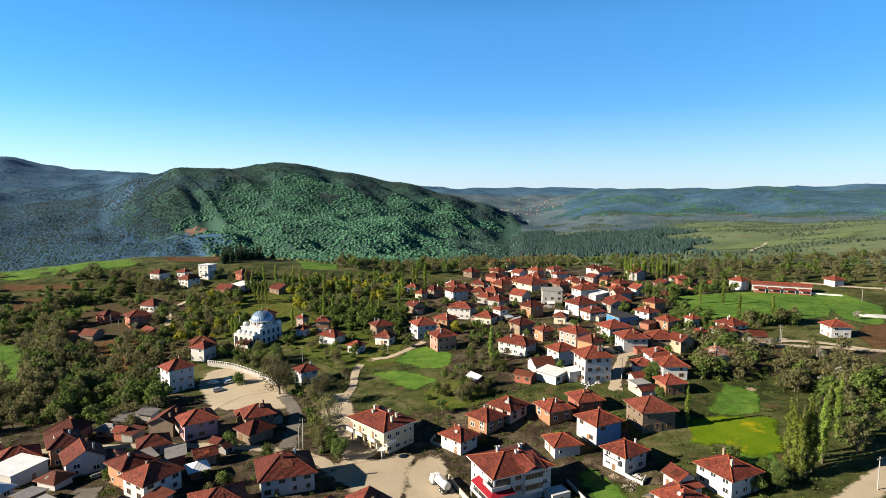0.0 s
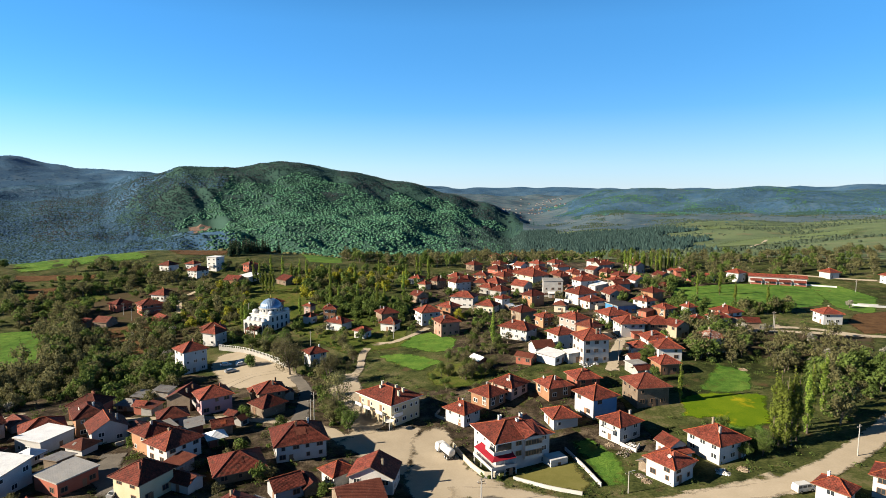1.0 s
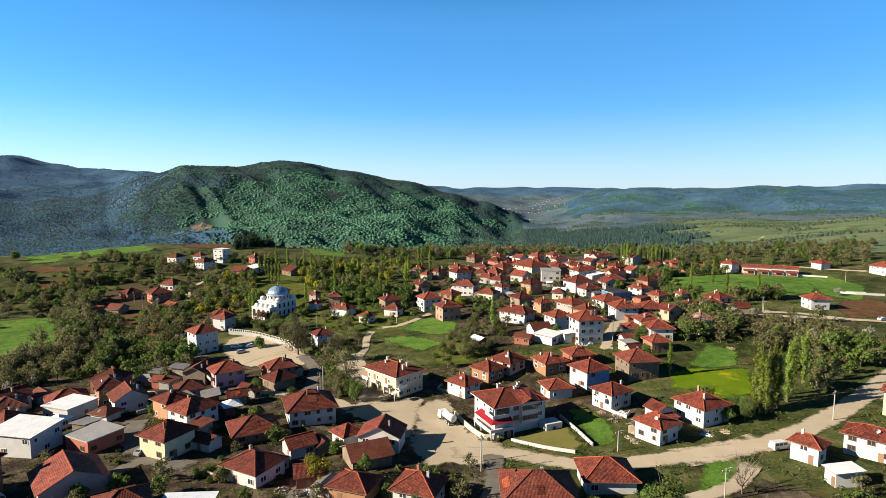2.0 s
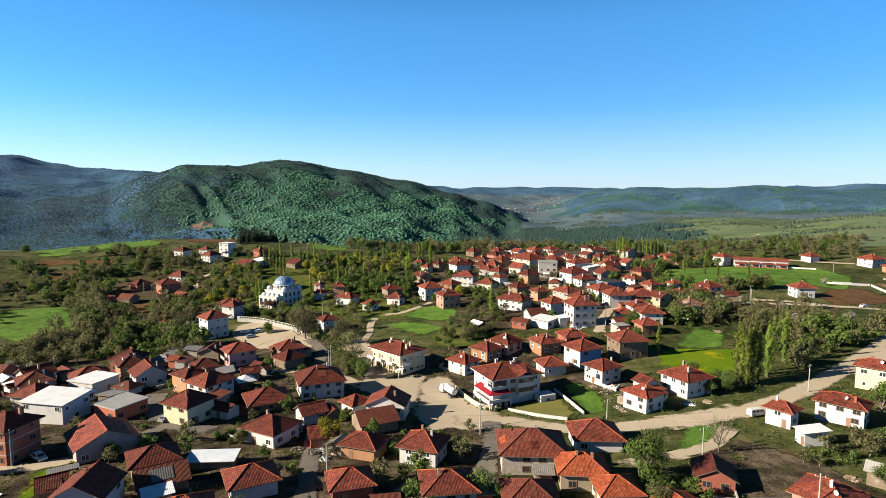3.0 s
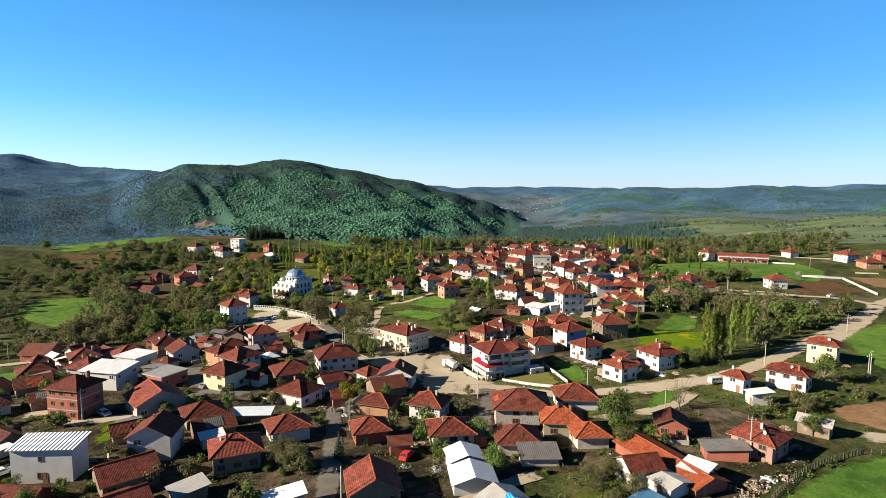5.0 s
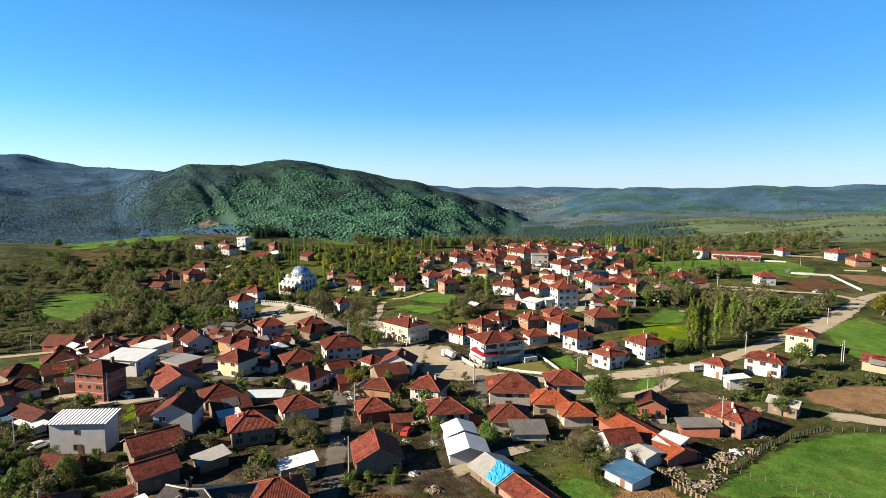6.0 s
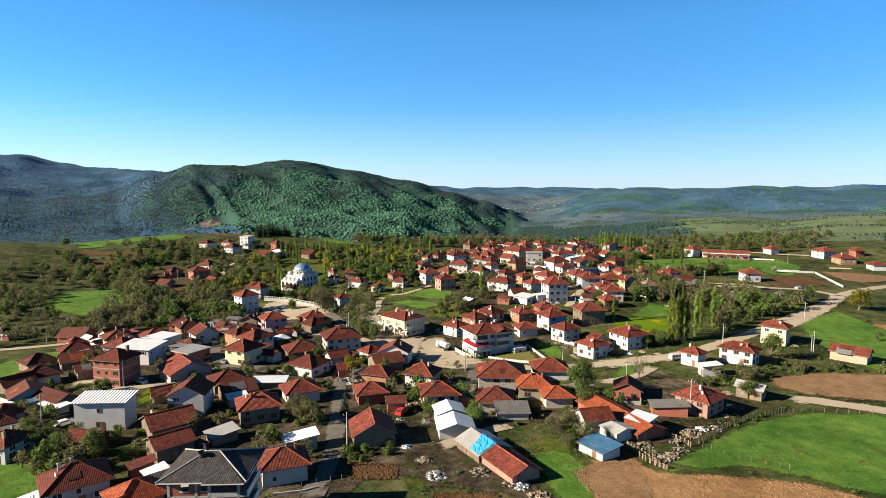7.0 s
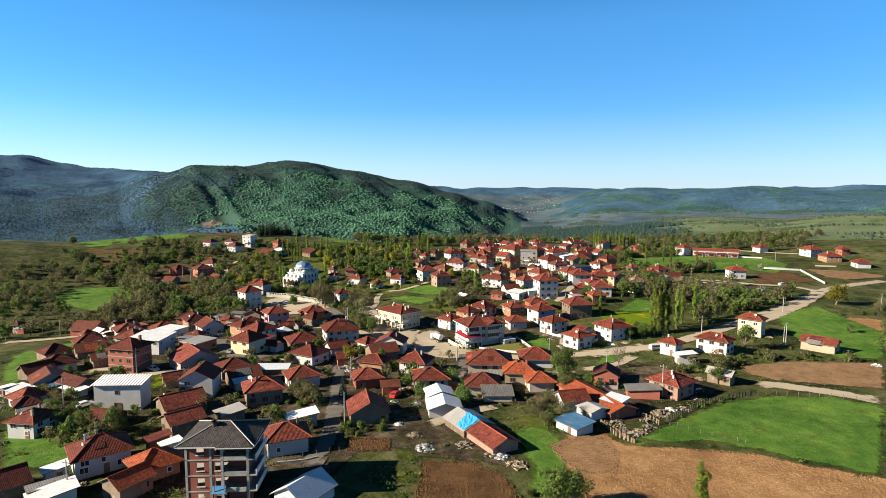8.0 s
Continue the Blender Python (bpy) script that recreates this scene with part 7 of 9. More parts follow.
def low_wall(kind, tall, pts):
    """A garden or field wall with a coping, following the ground."""
    mat = {"white": WALL["white"], "cream": WALL["cream"], "stone": WALL["stone"], "concrete": CONCRETE}[kind]
    line = smooth_line(pts, 2.0)
    s = Shape()
    rows = []
    for i, q in enumerate(line):
        d = (line[min(i + 1, len(line) - 1)] - line[max(i - 1, 0)]).normalized()
        n = Vector((-d.y, d.x)) * 0.14
        z = float(height(q.x, q.y))
        rows.append([(q.x - n.x, q.y - n.y, z - 0.8), (q.x - n.x, q.y - n.y, z + tall), (q.x + n.x, q.y + n.y, z + tall), (q.x + n.x, q.y + n.y, z - 0.8)])
    for a, b in zip(rows, rows[1:]):
        for k in range(3):
            s.face([a[k], b[k], b[k + 1], a[k + 1]])
    s.face(rows[0])
    s.face(rows[-1][::-1])
    tagged(new("garden_wall", s.mesh("garden_wall", mat)), "low %s boundary wall along the gardens" % {"white": "whitewashed", "cream": "cream rendered", "stone": "rough stone", "concrete": "grey concrete"}[kind], "wall", kind="structure")


def fence(kind, tall, pts, base=0.0):
    line = smooth_line(pts, {"wood": 0.9, "white": 1.1}.get(kind, 2.2))
    q0 = line[0]
    ob = thing("fence", q0.x, q0.y, float(height(q0.x, q0.y)), 0, {"wood": "weathered grey picket fence round the yard", "wire": "post and wire field fence", "white": "white balustrade on top of a stone retaining wall"}[kind], "fence")
    z0 = float(height(q0.x, q0.y)) - base
    post = Shape()
    if kind == "wood":
        post.box(-0.2, 0.2, -0.02, 0.02, -0.3, tall)
    elif kind == "white":
        post.box(-0.09, 0.09, -0.09, 0.09, -0.1, tall)
    else:
        post.rod((0, 0, -0.3), (0, 0, tall), 0.06, 0.05, 6)
    me = post.mesh("post", WHITE if kind == "white" else WOOD)
    gen = random.Random(len(line))
    for i, q in enumerate(line):
        d = line[min(i + 1, len(line) - 1)] - line[max(i - 1, 0)]
        part("slat" if kind == "wood" else "post", me, ob, pose(q.x - q0.x, q.y - q0.y, float(height(q.x, q.y)) - z0, gen.uniform(-4, 4), gen.uniform(-4, 4), math.degrees(math.atan2(d.y, d.x))))
    if kind in ("wood", "white"):
        for k in ((0.35, 0.8) if kind == "wood" else (0.97,)):
            for a, b in zip(line[::3], line[3::3] + [line[-1]]):
                r = Shape()
                r.rod((a.x - q0.x, a.y - q0.y, float(height(a.x, a.y)) - z0 + tall * k), (b.x - q0.x, b.y - q0.y, float(height(b.x, b.y)) - z0 + tall * k), 0.03 if kind == "wood" else 0.06, sides=4)
                part("rail", r.mesh("rail", WHITE if kind == "white" else WOOD), ob)
    else:
        for k in (0.35, 0.8):
            r = Shape()
            for i, q in enumerate(line):
                p = (q.x - q0.x, q.y - q0.y, float(height(q.x, q.y)) - z0 + tall * k)
                r.v += [(p[0], p[1], p[2] + 0.012), (p[0] + 0.01, p[1] + 0.01, p[2] - 0.012), (p[0] - 0.01, p[1] - 0.01, p[2] - 0.012)]
                if i:
                    for c in range(3):
                        e = (c + 1) % 3
                        r.f.append((3 * i - 3 + c, 3 * i - 3 + e, 3 * i + e, 3 * i + c))
                        r.i.append(0)
            part("wire", r.mesh("wire", RUBBER), ob)


def terrace_row(x, y, rot, w, d, h):
    """A long low row of lodgings under one red roof, with a red porch roof before each door."""
    ob = thing("terraced_house", x, y, float(height(x, y)) - 0.2, rot, "long white terraced row with a red roof and four red porches", "house")
    FOOT.extend([(x - math.sin(radians(rot)) * k, y + math.cos(radians(rot)) * k, 7.0) for k in (-11, 0, 11)])
    s = Shape()
    s.box(-w / 2, w / 2, -d / 2, d / 2, -2.5, h)
    for sy in (-1, 1):
        s.face([(sy * w / 2, sy * d / 2, h), (-sy * w / 2, sy * d / 2, h), (0, sy * d / 2, h + w / 2 * 0.3)])
    part("wall", s.mesh("wall", WALL["white"]), ob)
    planes, lines, zt = roof_planes("gy", w, d, h, 0.6, 0.3)
    r = Shape()
    r.slab(planes, 0.16)
    roof_ob = part("roof", r.mesh("roof", TILE["red"], WOOD), ob)
    c = Shape()
    for a, b in lines:
        c.rod(a, b, 0.14, sides=5)
    part("ridge_tiles", c.mesh("ridge_tiles", TILE["orange"]), roof_ob)
    step = d / 4
    pr, post = Shape(), Shape()
    pr.slab([[(0, -step * 0.42, 2.9), (4.2, -step * 0.42, 2.1), (4.2, step * 0.42, 2.1), (0, step * 0.42, 2.9)]], 0.14, 0, 0)
    roof_me = pr.mesh("porch_roof", TILE["red"])
    post.box(-0.12, 0.12, -0.12, 0.12, -2.0, 2.1)
    post_me = post.mesh("post", WALL["white"])
    base = Shape()
    base.box(0, 4.0, -step * 0.4, step * 0.4, -2.0, 0.35)
    base_me = base.mesh("terrace", WALL["brick"])
    for k in range(4):
        yk = (k + 0.5) * step - d / 2
        porch = part("porch_roof", roof_me, ob, pose(w / 2, yk, 0))
        for q in (-1, 1):
            part("post", post_me, porch, pose(4.0, q * step * 0.38, 0))
        part("terrace", base_me, ob, pose(w / 2, yk, 0))
        part("door", DOOR, ob, on_side(1, w, d, yk, 0.3))
        for q in (-2.0, 2.0):
            add_window(ob, "wide", "brown", on_side(1, w, d, yk + q, 1.2))


def clods(count, size, mat, poly):
    """Loose clods turned up on a ploughed piece of ground, in rough rows."""
    gen = np.random.default_rng(count)
    xs, ys = [p[0] for p in poly], [p[1] for p in poly]
    x, y = gen.uniform(min(xs), max(xs), count), gen.uniform(min(ys), max(ys), count)
    row = (0.8 * x + 0.6 * y) / 0.9
    x = x - 0.8 * (row - np.round(row)) * 0.12
    y = y - 0.6 * (row - np.round(row)) * 0.12
    ok = [i for i in range(count) if inside_poly(x[i], y[i], poly)]
    x, y = x[ok], y[ok]
    n = len(ok)
    z = height(x, y) + 0.15
    base = np.array([(1, 0, 0), (0, 1, 0), (-1, 0, 0), (0, -1, 0), (0, 0, 0.8)], float)
    v = base[None] * (1, 1, 0.8) * gen.uniform(0.5, 1.4, (n, 5, 3)) * (size * gen.uniform(0.5, 1.3, n))[:, None, None]
    verts = (v + np.stack([x, y, z], axis=1)[:, None, :]).reshape(-1, 3)
    faces = (np.arange(n)[:, None, None] * 5 + np.array([(0, 1, 4), (1, 2, 4), (2, 3, 4), (3, 0, 4)])[None]).reshape(-1, 3)
    me = bpy.data.meshes.new("clods")
    me.from_pydata(verts.tolist(), [], faces.tolist())
    me.materials.append(mat)
    set_inner(me, [1.0] * len(verts))
    tagged(new("clods", me), "loose brown clods on the ploughed ground", "soil", kind="stuff")


def pile(kind, x, y, size):
    """A heap of logs, sacks or rubble."""
    gen = random.Random(int(x * 10) + int(y * 7))
    s = Shape()
    for _ in range(60):
        g, r = gen.uniform(0, 6.28), size * gen.random() ** 0.6
        px, py, pz = r * math.cos(g), r * math.sin(g), max(0.05, (1 - r / size) * size * 0.45 * gen.uniform(0.5, 1))
        if kind == "firewood":
            a = gen.uniform(0, 6.28)
            dx, dy = math.cos(a) * 0.4, math.sin(a) * 0.4
            s.rod((px - dx, py - dy, pz), (px + dx, py + dy, pz + gen.uniform(-0.15, 0.15)), 0.12, sides=5, k=gen.randrange(2))
        else:
            w = gen.uniform(0.12, 0.3) if kind == "rubble" else gen.uniform(0.22, 0.42)
            t = w * (gen.uniform(0.3, 0.9))
            s.lathe(px, py, [(0, pz - t), (w * 0.8, pz - t * 0.6), (w, pz), (w * 0.7, pz + t * 0.7), (0, pz + t)], 5, gen.randrange(2), gen.uniform(0, 90), gen.uniform(0, 90) + 360)
    mats = {"firewood": (WALL["tan"], WOOD), "sacks": (WHITE, WALL["grey"]), "rubble": (WALL["brown"], WALL["stone"])}[kind]
    ob = new({"firewood": "woodpile", "sacks": "sack_heap", "rubble": "rubble_heap"}[kind], s.mesh(kind, *mats))
    ob.matrix_basis = pose(x, y, float(height(x, y)))
    tagged(ob, {"firewood": "heap of split firewood in a yard", "sacks": "heap of white plastic sacks in a yard", "rubble": "heap of rubble and scrap timber in a yard"}[kind], kind, kind="stuff")


def yard_walls(reach, chance):
    """Low garden walls that run out from the corners of the houses."""
    for hx, hy, rot, w, d, h in list(HOUSES):
        if h > 2.9 and reach(hx, hy) and rng.random() < chance:
            sx, sy = rng.choice((-1, 1)), rng.choice((-1, 1))
            m = pose(hx, hy, 0, 0, 0, rot)
            a = m @ Vector((sx * (w / 2 + 0.2), sy * d / 2, 0))
            b = m @ Vector((sx * (w / 2 + rng.uniform(3, 6)), sy * d / 2, 0))
            c = m @ Vector((sx * (w / 2 + rng.uniform(3, 6)), sy * (d / 2 - rng.uniform(3, 6)), 0))
            if all((p.x - x) ** 2 + (p.y - y) ** 2 > r * r for p in (b, c) for x, y, r in FOOT) and not any(inside_poly(p.x, p.y, q) for p in (b, c) for q in KEEP_CLEAR):
                low_wall(rng.choice(("stone", "concrete", "white", "stone")), rng.uniform(0.7, 1.3), [(a.x, a.y), (b.x, b.y), (c.x, c.y)])


yard_walls(lambda x, y: y < 330 and -140 < x < 150, 0.35)
terrace_row(206.3, 346.5, -114, 7.8, 31.3, 4.2)
utility_pole(-91.9, 84.2, 8)
utility_pole(52.8, 86.8, 6.5)
utility_pole(-24.7, 76.8, 7.5)
utility_pole(6.7, 101.6, 8)
utility_pole(39.2, 110.2, 5)
utility_pole(97.9, 123.0, 8)
utility_pole(60.2, 60.7, 9)
utility_pole(-94.8, 54.9, 8)
utility_pole(-20.2, 40.7, 8)
utility_pole(-23.4, 238.8, 8)
utility_pole(121.0, 110.5, 7)
utility_pole(139.2, 230.9, 7)
utility_pole(149.4, 160.0, 7)
utility_pole(122.3, 111.4, 8)
utility_pole(193.2, 161.9, 8)
utility_pole(-38.6, 147.7, 9)
utility_pole(-39.0, 153.5, 9)
utility_pole(-58.8, 234.1, 7)
utility_pole(-18.7, 152.2, 7)
utility_pole(140.8, 234.6, 8)
utility_pole(61.8, 192.9, 8)
utility_pole(-92.4, 85.4, 8)
utility_pole(-160.0, 149.9, 7)
utility_pole(-103.9, 288.0, 8)
utility_pole(-167.6, 291.2, 8)
utility_pole(-177.9, 302.0, 7)
utility_pole(234.7, 316.9, 7)
utility_pole(6.9, 106.6, 6)
utility_pole(-64.2, 10.3, 7)
car("white", -88.3, 87.2, -34)
car("dark", -97.6, 82.2, -21)
car("grey", -71.9, 109.6, 72)
car("white", -81.9, 213.9, 32)
car("white", -82.7, 216.6, 40)
car("white", -89.4, 54.8, 60)
car("white", 68.7, 66.1, 21)
car("dark", 71.2, 64.7, 22)
car("white", 184.3, 221.1, 17)
car("red", -10.4, 61.3, 69)
car("grey", -88.2, 214.2, 20)
car("grey", -83.0, 205.3, 39)
van("white", 75.8, 108.2, 16)
truck("white", -0.6, 131.7, 119)
car("dark", 14.4, 122.9, -51)
low_wall("white", .9, [(30.1, 132.4), (32.5, 122.6), (34.2, 113.4)])
low_wall("white", .8, [(15.2, 118.3), (22.5, 113.3), (29.2, 110.0)])
low_wall("white", 1.1, [(206.9, 280.6), (213.2, 277.5), (226.5, 275.3)])
low_wall("white", 1.1, [(226.5, 274.4), (218.0, 248.9), (211.1, 227.0)])
low_wall("white", 1.0, [(198.5, 351.0), (212.4, 339.3), (232.0, 328.9)])
low_wall("cream", 1.4, [(1.5, 136.5), (5.0, 126.6), (8.6, 119.7), (12.1, 119.0)])
low_wall("concrete", 1.7, [(-100.3, 238.4), (-87.0, 231.6), (-73.4, 219.5), (-61.5, 206.7)])
fence("white", 0.85, [(-100.3, 238.4), (-87.0, 231.6), (-73.4, 219.5), (-61.5, 206.7)], 1.7)
low_wall("stone", 1.2, [(-16.1, 168.6), (-14.1, 156.9)])
low_wall("white", .8, [(211.6, 283.0), (220.6, 280.8)])
low_wall("cream", .8, [(250.3, 297.3), (262.6, 294.6)])
low_wall("concrete", .5, [(-30.2, 21.8), (-24.9, 22.9), (-22.9, 24.1)])
fence("wood", 1.2, [(49.2, 48.3), (51.7, 45.4), (52.6, 42.4)])
fence("wood", 1.3, [(55.0, 43.8), (65.8, 53.3), (77.4, 59.8), (84.7, 62.4)])
fence("wood", 1.1, [(39.3, 42.8), (40.8, 35.8), (43.6, 32.1)])
fence("wire", 1.2, [(55.2, 42.4), (60.0, 36.9), (67.7, 32.4)])
fence("wire", 1.2, [(-29.6, 23.4), (-18.9, 27.1), (-14.2, 27.1)])
fence("wire", 1.1, [(84.7, 62.4), (102.1, 61.5), (115.8, 56.7)])
pile("firewood", 17.2, 21.2, 2.2)
pile("firewood", -3.8, 35.2, 1.6)
pile("sacks", -1.2, 28.7, 2.0)
pile("rubble", 7.1, 30.2, 2.2)
pile("rubble", 12.9, 25.5, 2.0)
pile("sacks", 14.5, 25.1, 1.6)
pile("sacks", 49.4, 190.3, 2.2)
pile("sacks", 52.6, 191.4, 1.6)
pile("rubble", -30.6, 90.2, 2.4)
pile("sacks", -28.8, 91.5, 1.6)
pile("rubble", -34.1, 92.1, 2)
pile("rubble", 49.9, 40.4, 2)
pile("rubble", 44.8, 36.5, 2)
pile("firewood", 54.7, 48.3, 1.8)
pile("rubble", 62.4, 52.2, 1.8)
pile("rubble", 45.8, 130.8, 1.8)
pile("sacks", 47.4, 133.3, 1.2)
pile("rubble", 43.7, 128.4, 1.6)
pile("rubble", -8.5, 67.9, 1.5)
pile("sacks", -10.2, 57.5, 1.0)
pile("sacks", -7.9, 41.5, 1.0)
pile("sacks", 63.1, 117.6, 1.6)
pile("firewood", 68.4, 118.4, 1.4)
pile("sacks", 169.1, 273.8, 2.6)
pile("sacks", 165.0, 281.0, 2.2)
pile("firewood", 101.6, 183.2, 1.4)
pile("rubble", 42.9, 42.9, 2.0)
pile("rubble", 43.6, 39.0, 1.8)
pile("firewood", 46.7, 37.8, 1.6)
pile("rubble", 50.8, 44.4, 1.8)
pile("rubble", 56.2, 49.8, 2.0)
pile("sacks", 59.2, 51.8, 1.4)
pile("sacks", 136.6, 87.6, 1.6)
def yard_clutter(reach, chance):
    """Firewood, sacks and scrap left beside the houses."""
    for hx, hy, rot, w, d, h in list(HOUSES):
        if reach(hx, hy) and rng.random() < chance:
            side = rng.choice((0, 1, 3))
            m = pose(hx, hy, 0, 0, 0, rot) @ on_side(side, w, d, rng.uniform(-0.4, 0.4) * min(w, d), 0) @ pose(0, -rng.uniform(1.4, 2.6), 0)
            p = m.translation
            if not any(inside_poly(p.x, p.y, q) for q in KEEP_CLEAR) and all((p.x - x) ** 2 + (p.y - y) ** 2 > (r - 0.5) ** 2 for x, y, r in FOOT if (x, y) != (hx, hy)):
                pile(rng.choice(("firewood", "rubble", "firewood", "sacks", "rubble")), p.x, p.y, rng.uniform(0.8, 1.5))


yard_clutter(lambda x, y: y < 185, 0.4)
fence("wood", 1.0, [(40.0, 42.1), (41.1, 38.9), (42.8, 34.1)])
clods(4200, 0.17, SOIL, [(25.1, 30.2), (30.6, 34.7), (37.7, 35.7), (39.4, 27.9), (35.5, 17.8), (29.2, 18.1), (26.0, 23.8)])
clods(3500, 0.16, SOIL_BARE, [(28.9, 10.4), (37.2, 17.9), (39.9, 26.6), (48.7, 30.3), (57.7, 29.0), (66.5, 27.9), (75.7, 22.1), (85.9, 17.9), (81.1, 11.5)])
clods(4600, 0.2, SOIL_DARK, [(-2.0, 22.9), (8.7, 23.0), (14.5, 17.9), (17.0, 8.0), (17.5, -4.0), (-3.0, -5.0), (-2.4, 8.0)])
clods(1500, 0.2, SOIL_DARK, [(-17.7, 34.6), (-8.7, 33.3), (-8.5, 27.4), (-17.6, 27.2)])
rng.seed(71)
infill(20, [(-126, 116), (-128, 140), (-98, 187), (-60, 160), (-32, 146), (-50, 112)])
infill(46, [(-13, 377), (44, 464), (136, 433), (171, 360), (129, 283), (93, 254), (100, 212), (68, 184), (47, 214), (37, 251), (5, 288)])
infill(8, [(-164, 157), (-120, 152), (-100, 122), (-118, 118), (-135, 128)])


# ---- trees and shrubs ----
def crown_mesh(name, lobes, count, size, mat, gen):
    """Leaf clumps: small folded blades spread through a set of lobes (centre, radii)."""
    vol = np.array([r[0] * r[1] * r[2] for _, r in lobes])
    pick = gen.choice(len(lobes), count, p=vol / vol.sum())
    cen, rad = np.array([c for c, _ in lobes])[pick], np.array([r for _, r in lobes])[pick]
    d = gen.normal(size=(count, 3))
    d /= np.linalg.norm(d, axis=1)[:, None]
    p = cen + d * rad * (gen.random((count, 1)) ** 0.33)
    n = d + gen.normal(scale=0.38, size=(count, 3)) + (0, 0, 0.25)          # blades face outwards, as leaves do
    n /= np.linalg.norm(n, axis=1)[:, None]
    u = np.cross(n, gen.normal(size=(count, 3)))
    u /= np.linalg.norm(u, axis=1)[:, None] + 1e-9
    w = np.cross(n, u)
    s = size * gen.uniform(0.6, 1.3, (count, 1))
    verts = np.stack([p + u * s, p - u * s * 0.6 + w * s * 0.75 - n * s * 0.2, p - u * s * 0.6 - w * s * 0.75 - n * s * 0.2], axis=1).reshape(-1, 3)
    faces = [(3 * i, 3 * i + 1, 3 * i + 2) for i in range(count)]
    me = bpy.data.meshes.new(name)
    me.from_pydata(verts.tolist(), [], faces)
    me.materials.append(mat)
    me.update()
    return me


TREE_LABEL = {
    "broad": ("leafy green deciduous tree", "tree"), "olive": ("budding olive-brown deciduous tree", "tree"), "poplar": ("tall narrow yellow-green poplar", "tree"),
    "blossom": ("fruit tree in white blossom", "tree"), "conifer": ("dark green conifer in the gardens", "tree"), "bush": ("dense green roadside shrub", "shrub"),
    "gold": ("deciduous tree with yellow spring leaves", "tree"), "bare": ("bare leafless grey tree beside the road", "tree")}


def tree_model(kind, seed, fine=1.0):
    gen = np.random.default_rng(seed)
    ob = thing("shrub" if kind == "bush" else "tree", 0, 0, 0, 0, *TREE_LABEL[kind])
    t = Shape()
    lobes = []
    if kind == "poplar":
        H = 15.0
        t.rod((0, 0, -0.5), (0, 0, H * 0.9), 0.24, 0.04, 7)
        for i in range(13):
            z = 1.0 + i * (H - 1.6) / 12
            r = 1.0 * math.sin(math.pi * min(1, (i + 1.5) / 14)) ** 0.7 * gen.uniform(0.75, 1.15)
            lobes.append(((gen.uniform(-0.3, 0.3), gen.uniform(-0.3, 0.3), z), (r, r, 1.1)))
            g = gen.uniform(0, 6.28)
            t.rod((0, 0, z - 1.2), (math.cos(g) * r * 0.6, math.sin(g) * r * 0.6, z + 0.4), 0.05, 0.02, 4)
        crown = crown_mesh("crown", lobes, int(760 * fine), 0.33 / fine ** 0.5, LEAF[kind], gen)
    elif kind == "conifer":
        H = 9.0
        t.rod((0, 0, -0.5), (0, 0, H), 0.2, 0.03, 7)
        for i in range(9):
            z = 1.2 + i * (H - 1.4) / 8.5
            lobes.append(((0, 0, z), (2.1 * (1 - i / 9.5) * gen.uniform(0.85, 1.1), 2.1 * (1 - i / 9.5), 0.55)))
        crown = crown_mesh("crown", lobes, int(420 * fine), 0.36 / fine ** 0.5, LEAF[kind], gen)
    elif kind == "bush":
        for i in range(5):
            g, r = gen.uniform(0, 6.28), gen.uniform(0.2, 1.1)
            c = (math.cos(g) * r, math.sin(g) * r, gen.uniform(0.6, 1.3))
            t.rod((c[0] * 0.3, c[1] * 0.3, -0.3), c, 0.05, 0.02, 4)
            lobes.append((c, (0.9, 0.9, gen.uniform(0.6, 1.0))))
        crown = crown_mesh("crown", lobes, int(420 * fine), 0.22 / fine ** 0.5, LEAF[kind], gen)
    else:
        H = {"broad": 6.5, "olive": 6.5, "blossom": 4.5, "gold": 5.5, "bare": 8.0}[kind]
        lean = gen.uniform(-0.4, 0.4, 2)
        fork = (lean[0], lean[1], H * 0.22)
        t.rod((0, 0, -0.5), fork, 0.2, 0.15, 7 if fine > 0.5 else 4)
        for i in range(9):
            g = i * 0.75 + gen.uniform(-0.3, 0.3)
            spread = gen.uniform(0.45, 1.0) * H * 0.33
            c = (fork[0] + math.cos(g) * spread, fork[1] + math.sin(g) * spread, H * gen.uniform(0.3, 0.85))
            t.rod(fork, c, 0.1, 0.03, 5 if fine > 0.5 else 3)
            r = H * gen.uniform(0.16, 0.26)
            lobes.append((c, (r, r, r * 0.85)))
            for k in range(8 if kind == "bare" else 2 if fine > 0.5 else 0):
                e = np.array(c) + gen.normal(scale=r * 0.7, size=3) + (0, 0, r * 0.5)
                t.rod(np.array(fork) * 0.4 + np.array(c) * 0.6, e, 0.04, 0.012, 4)
        lobes.append(((fork[0], fork[1], H * 0.8), (H * 0.2, H * 0.2, H * 0.2)))
        crown = None
        if kind != "bare":
            crown = crown_mesh("crown", lobes, int(fine * {"olive": 900, "blossom": 620}.get(kind, 1000)), {"olive": 0.21, "blossom": 0.2}.get(kind, 0.26) / fine ** 0.5, LEAF[kind], gen)
    part("trunk", t.mesh("trunk", TRUNK), ob)
    if crown:
        part("crown", crown, ob)
    return ob


MODELS = {}


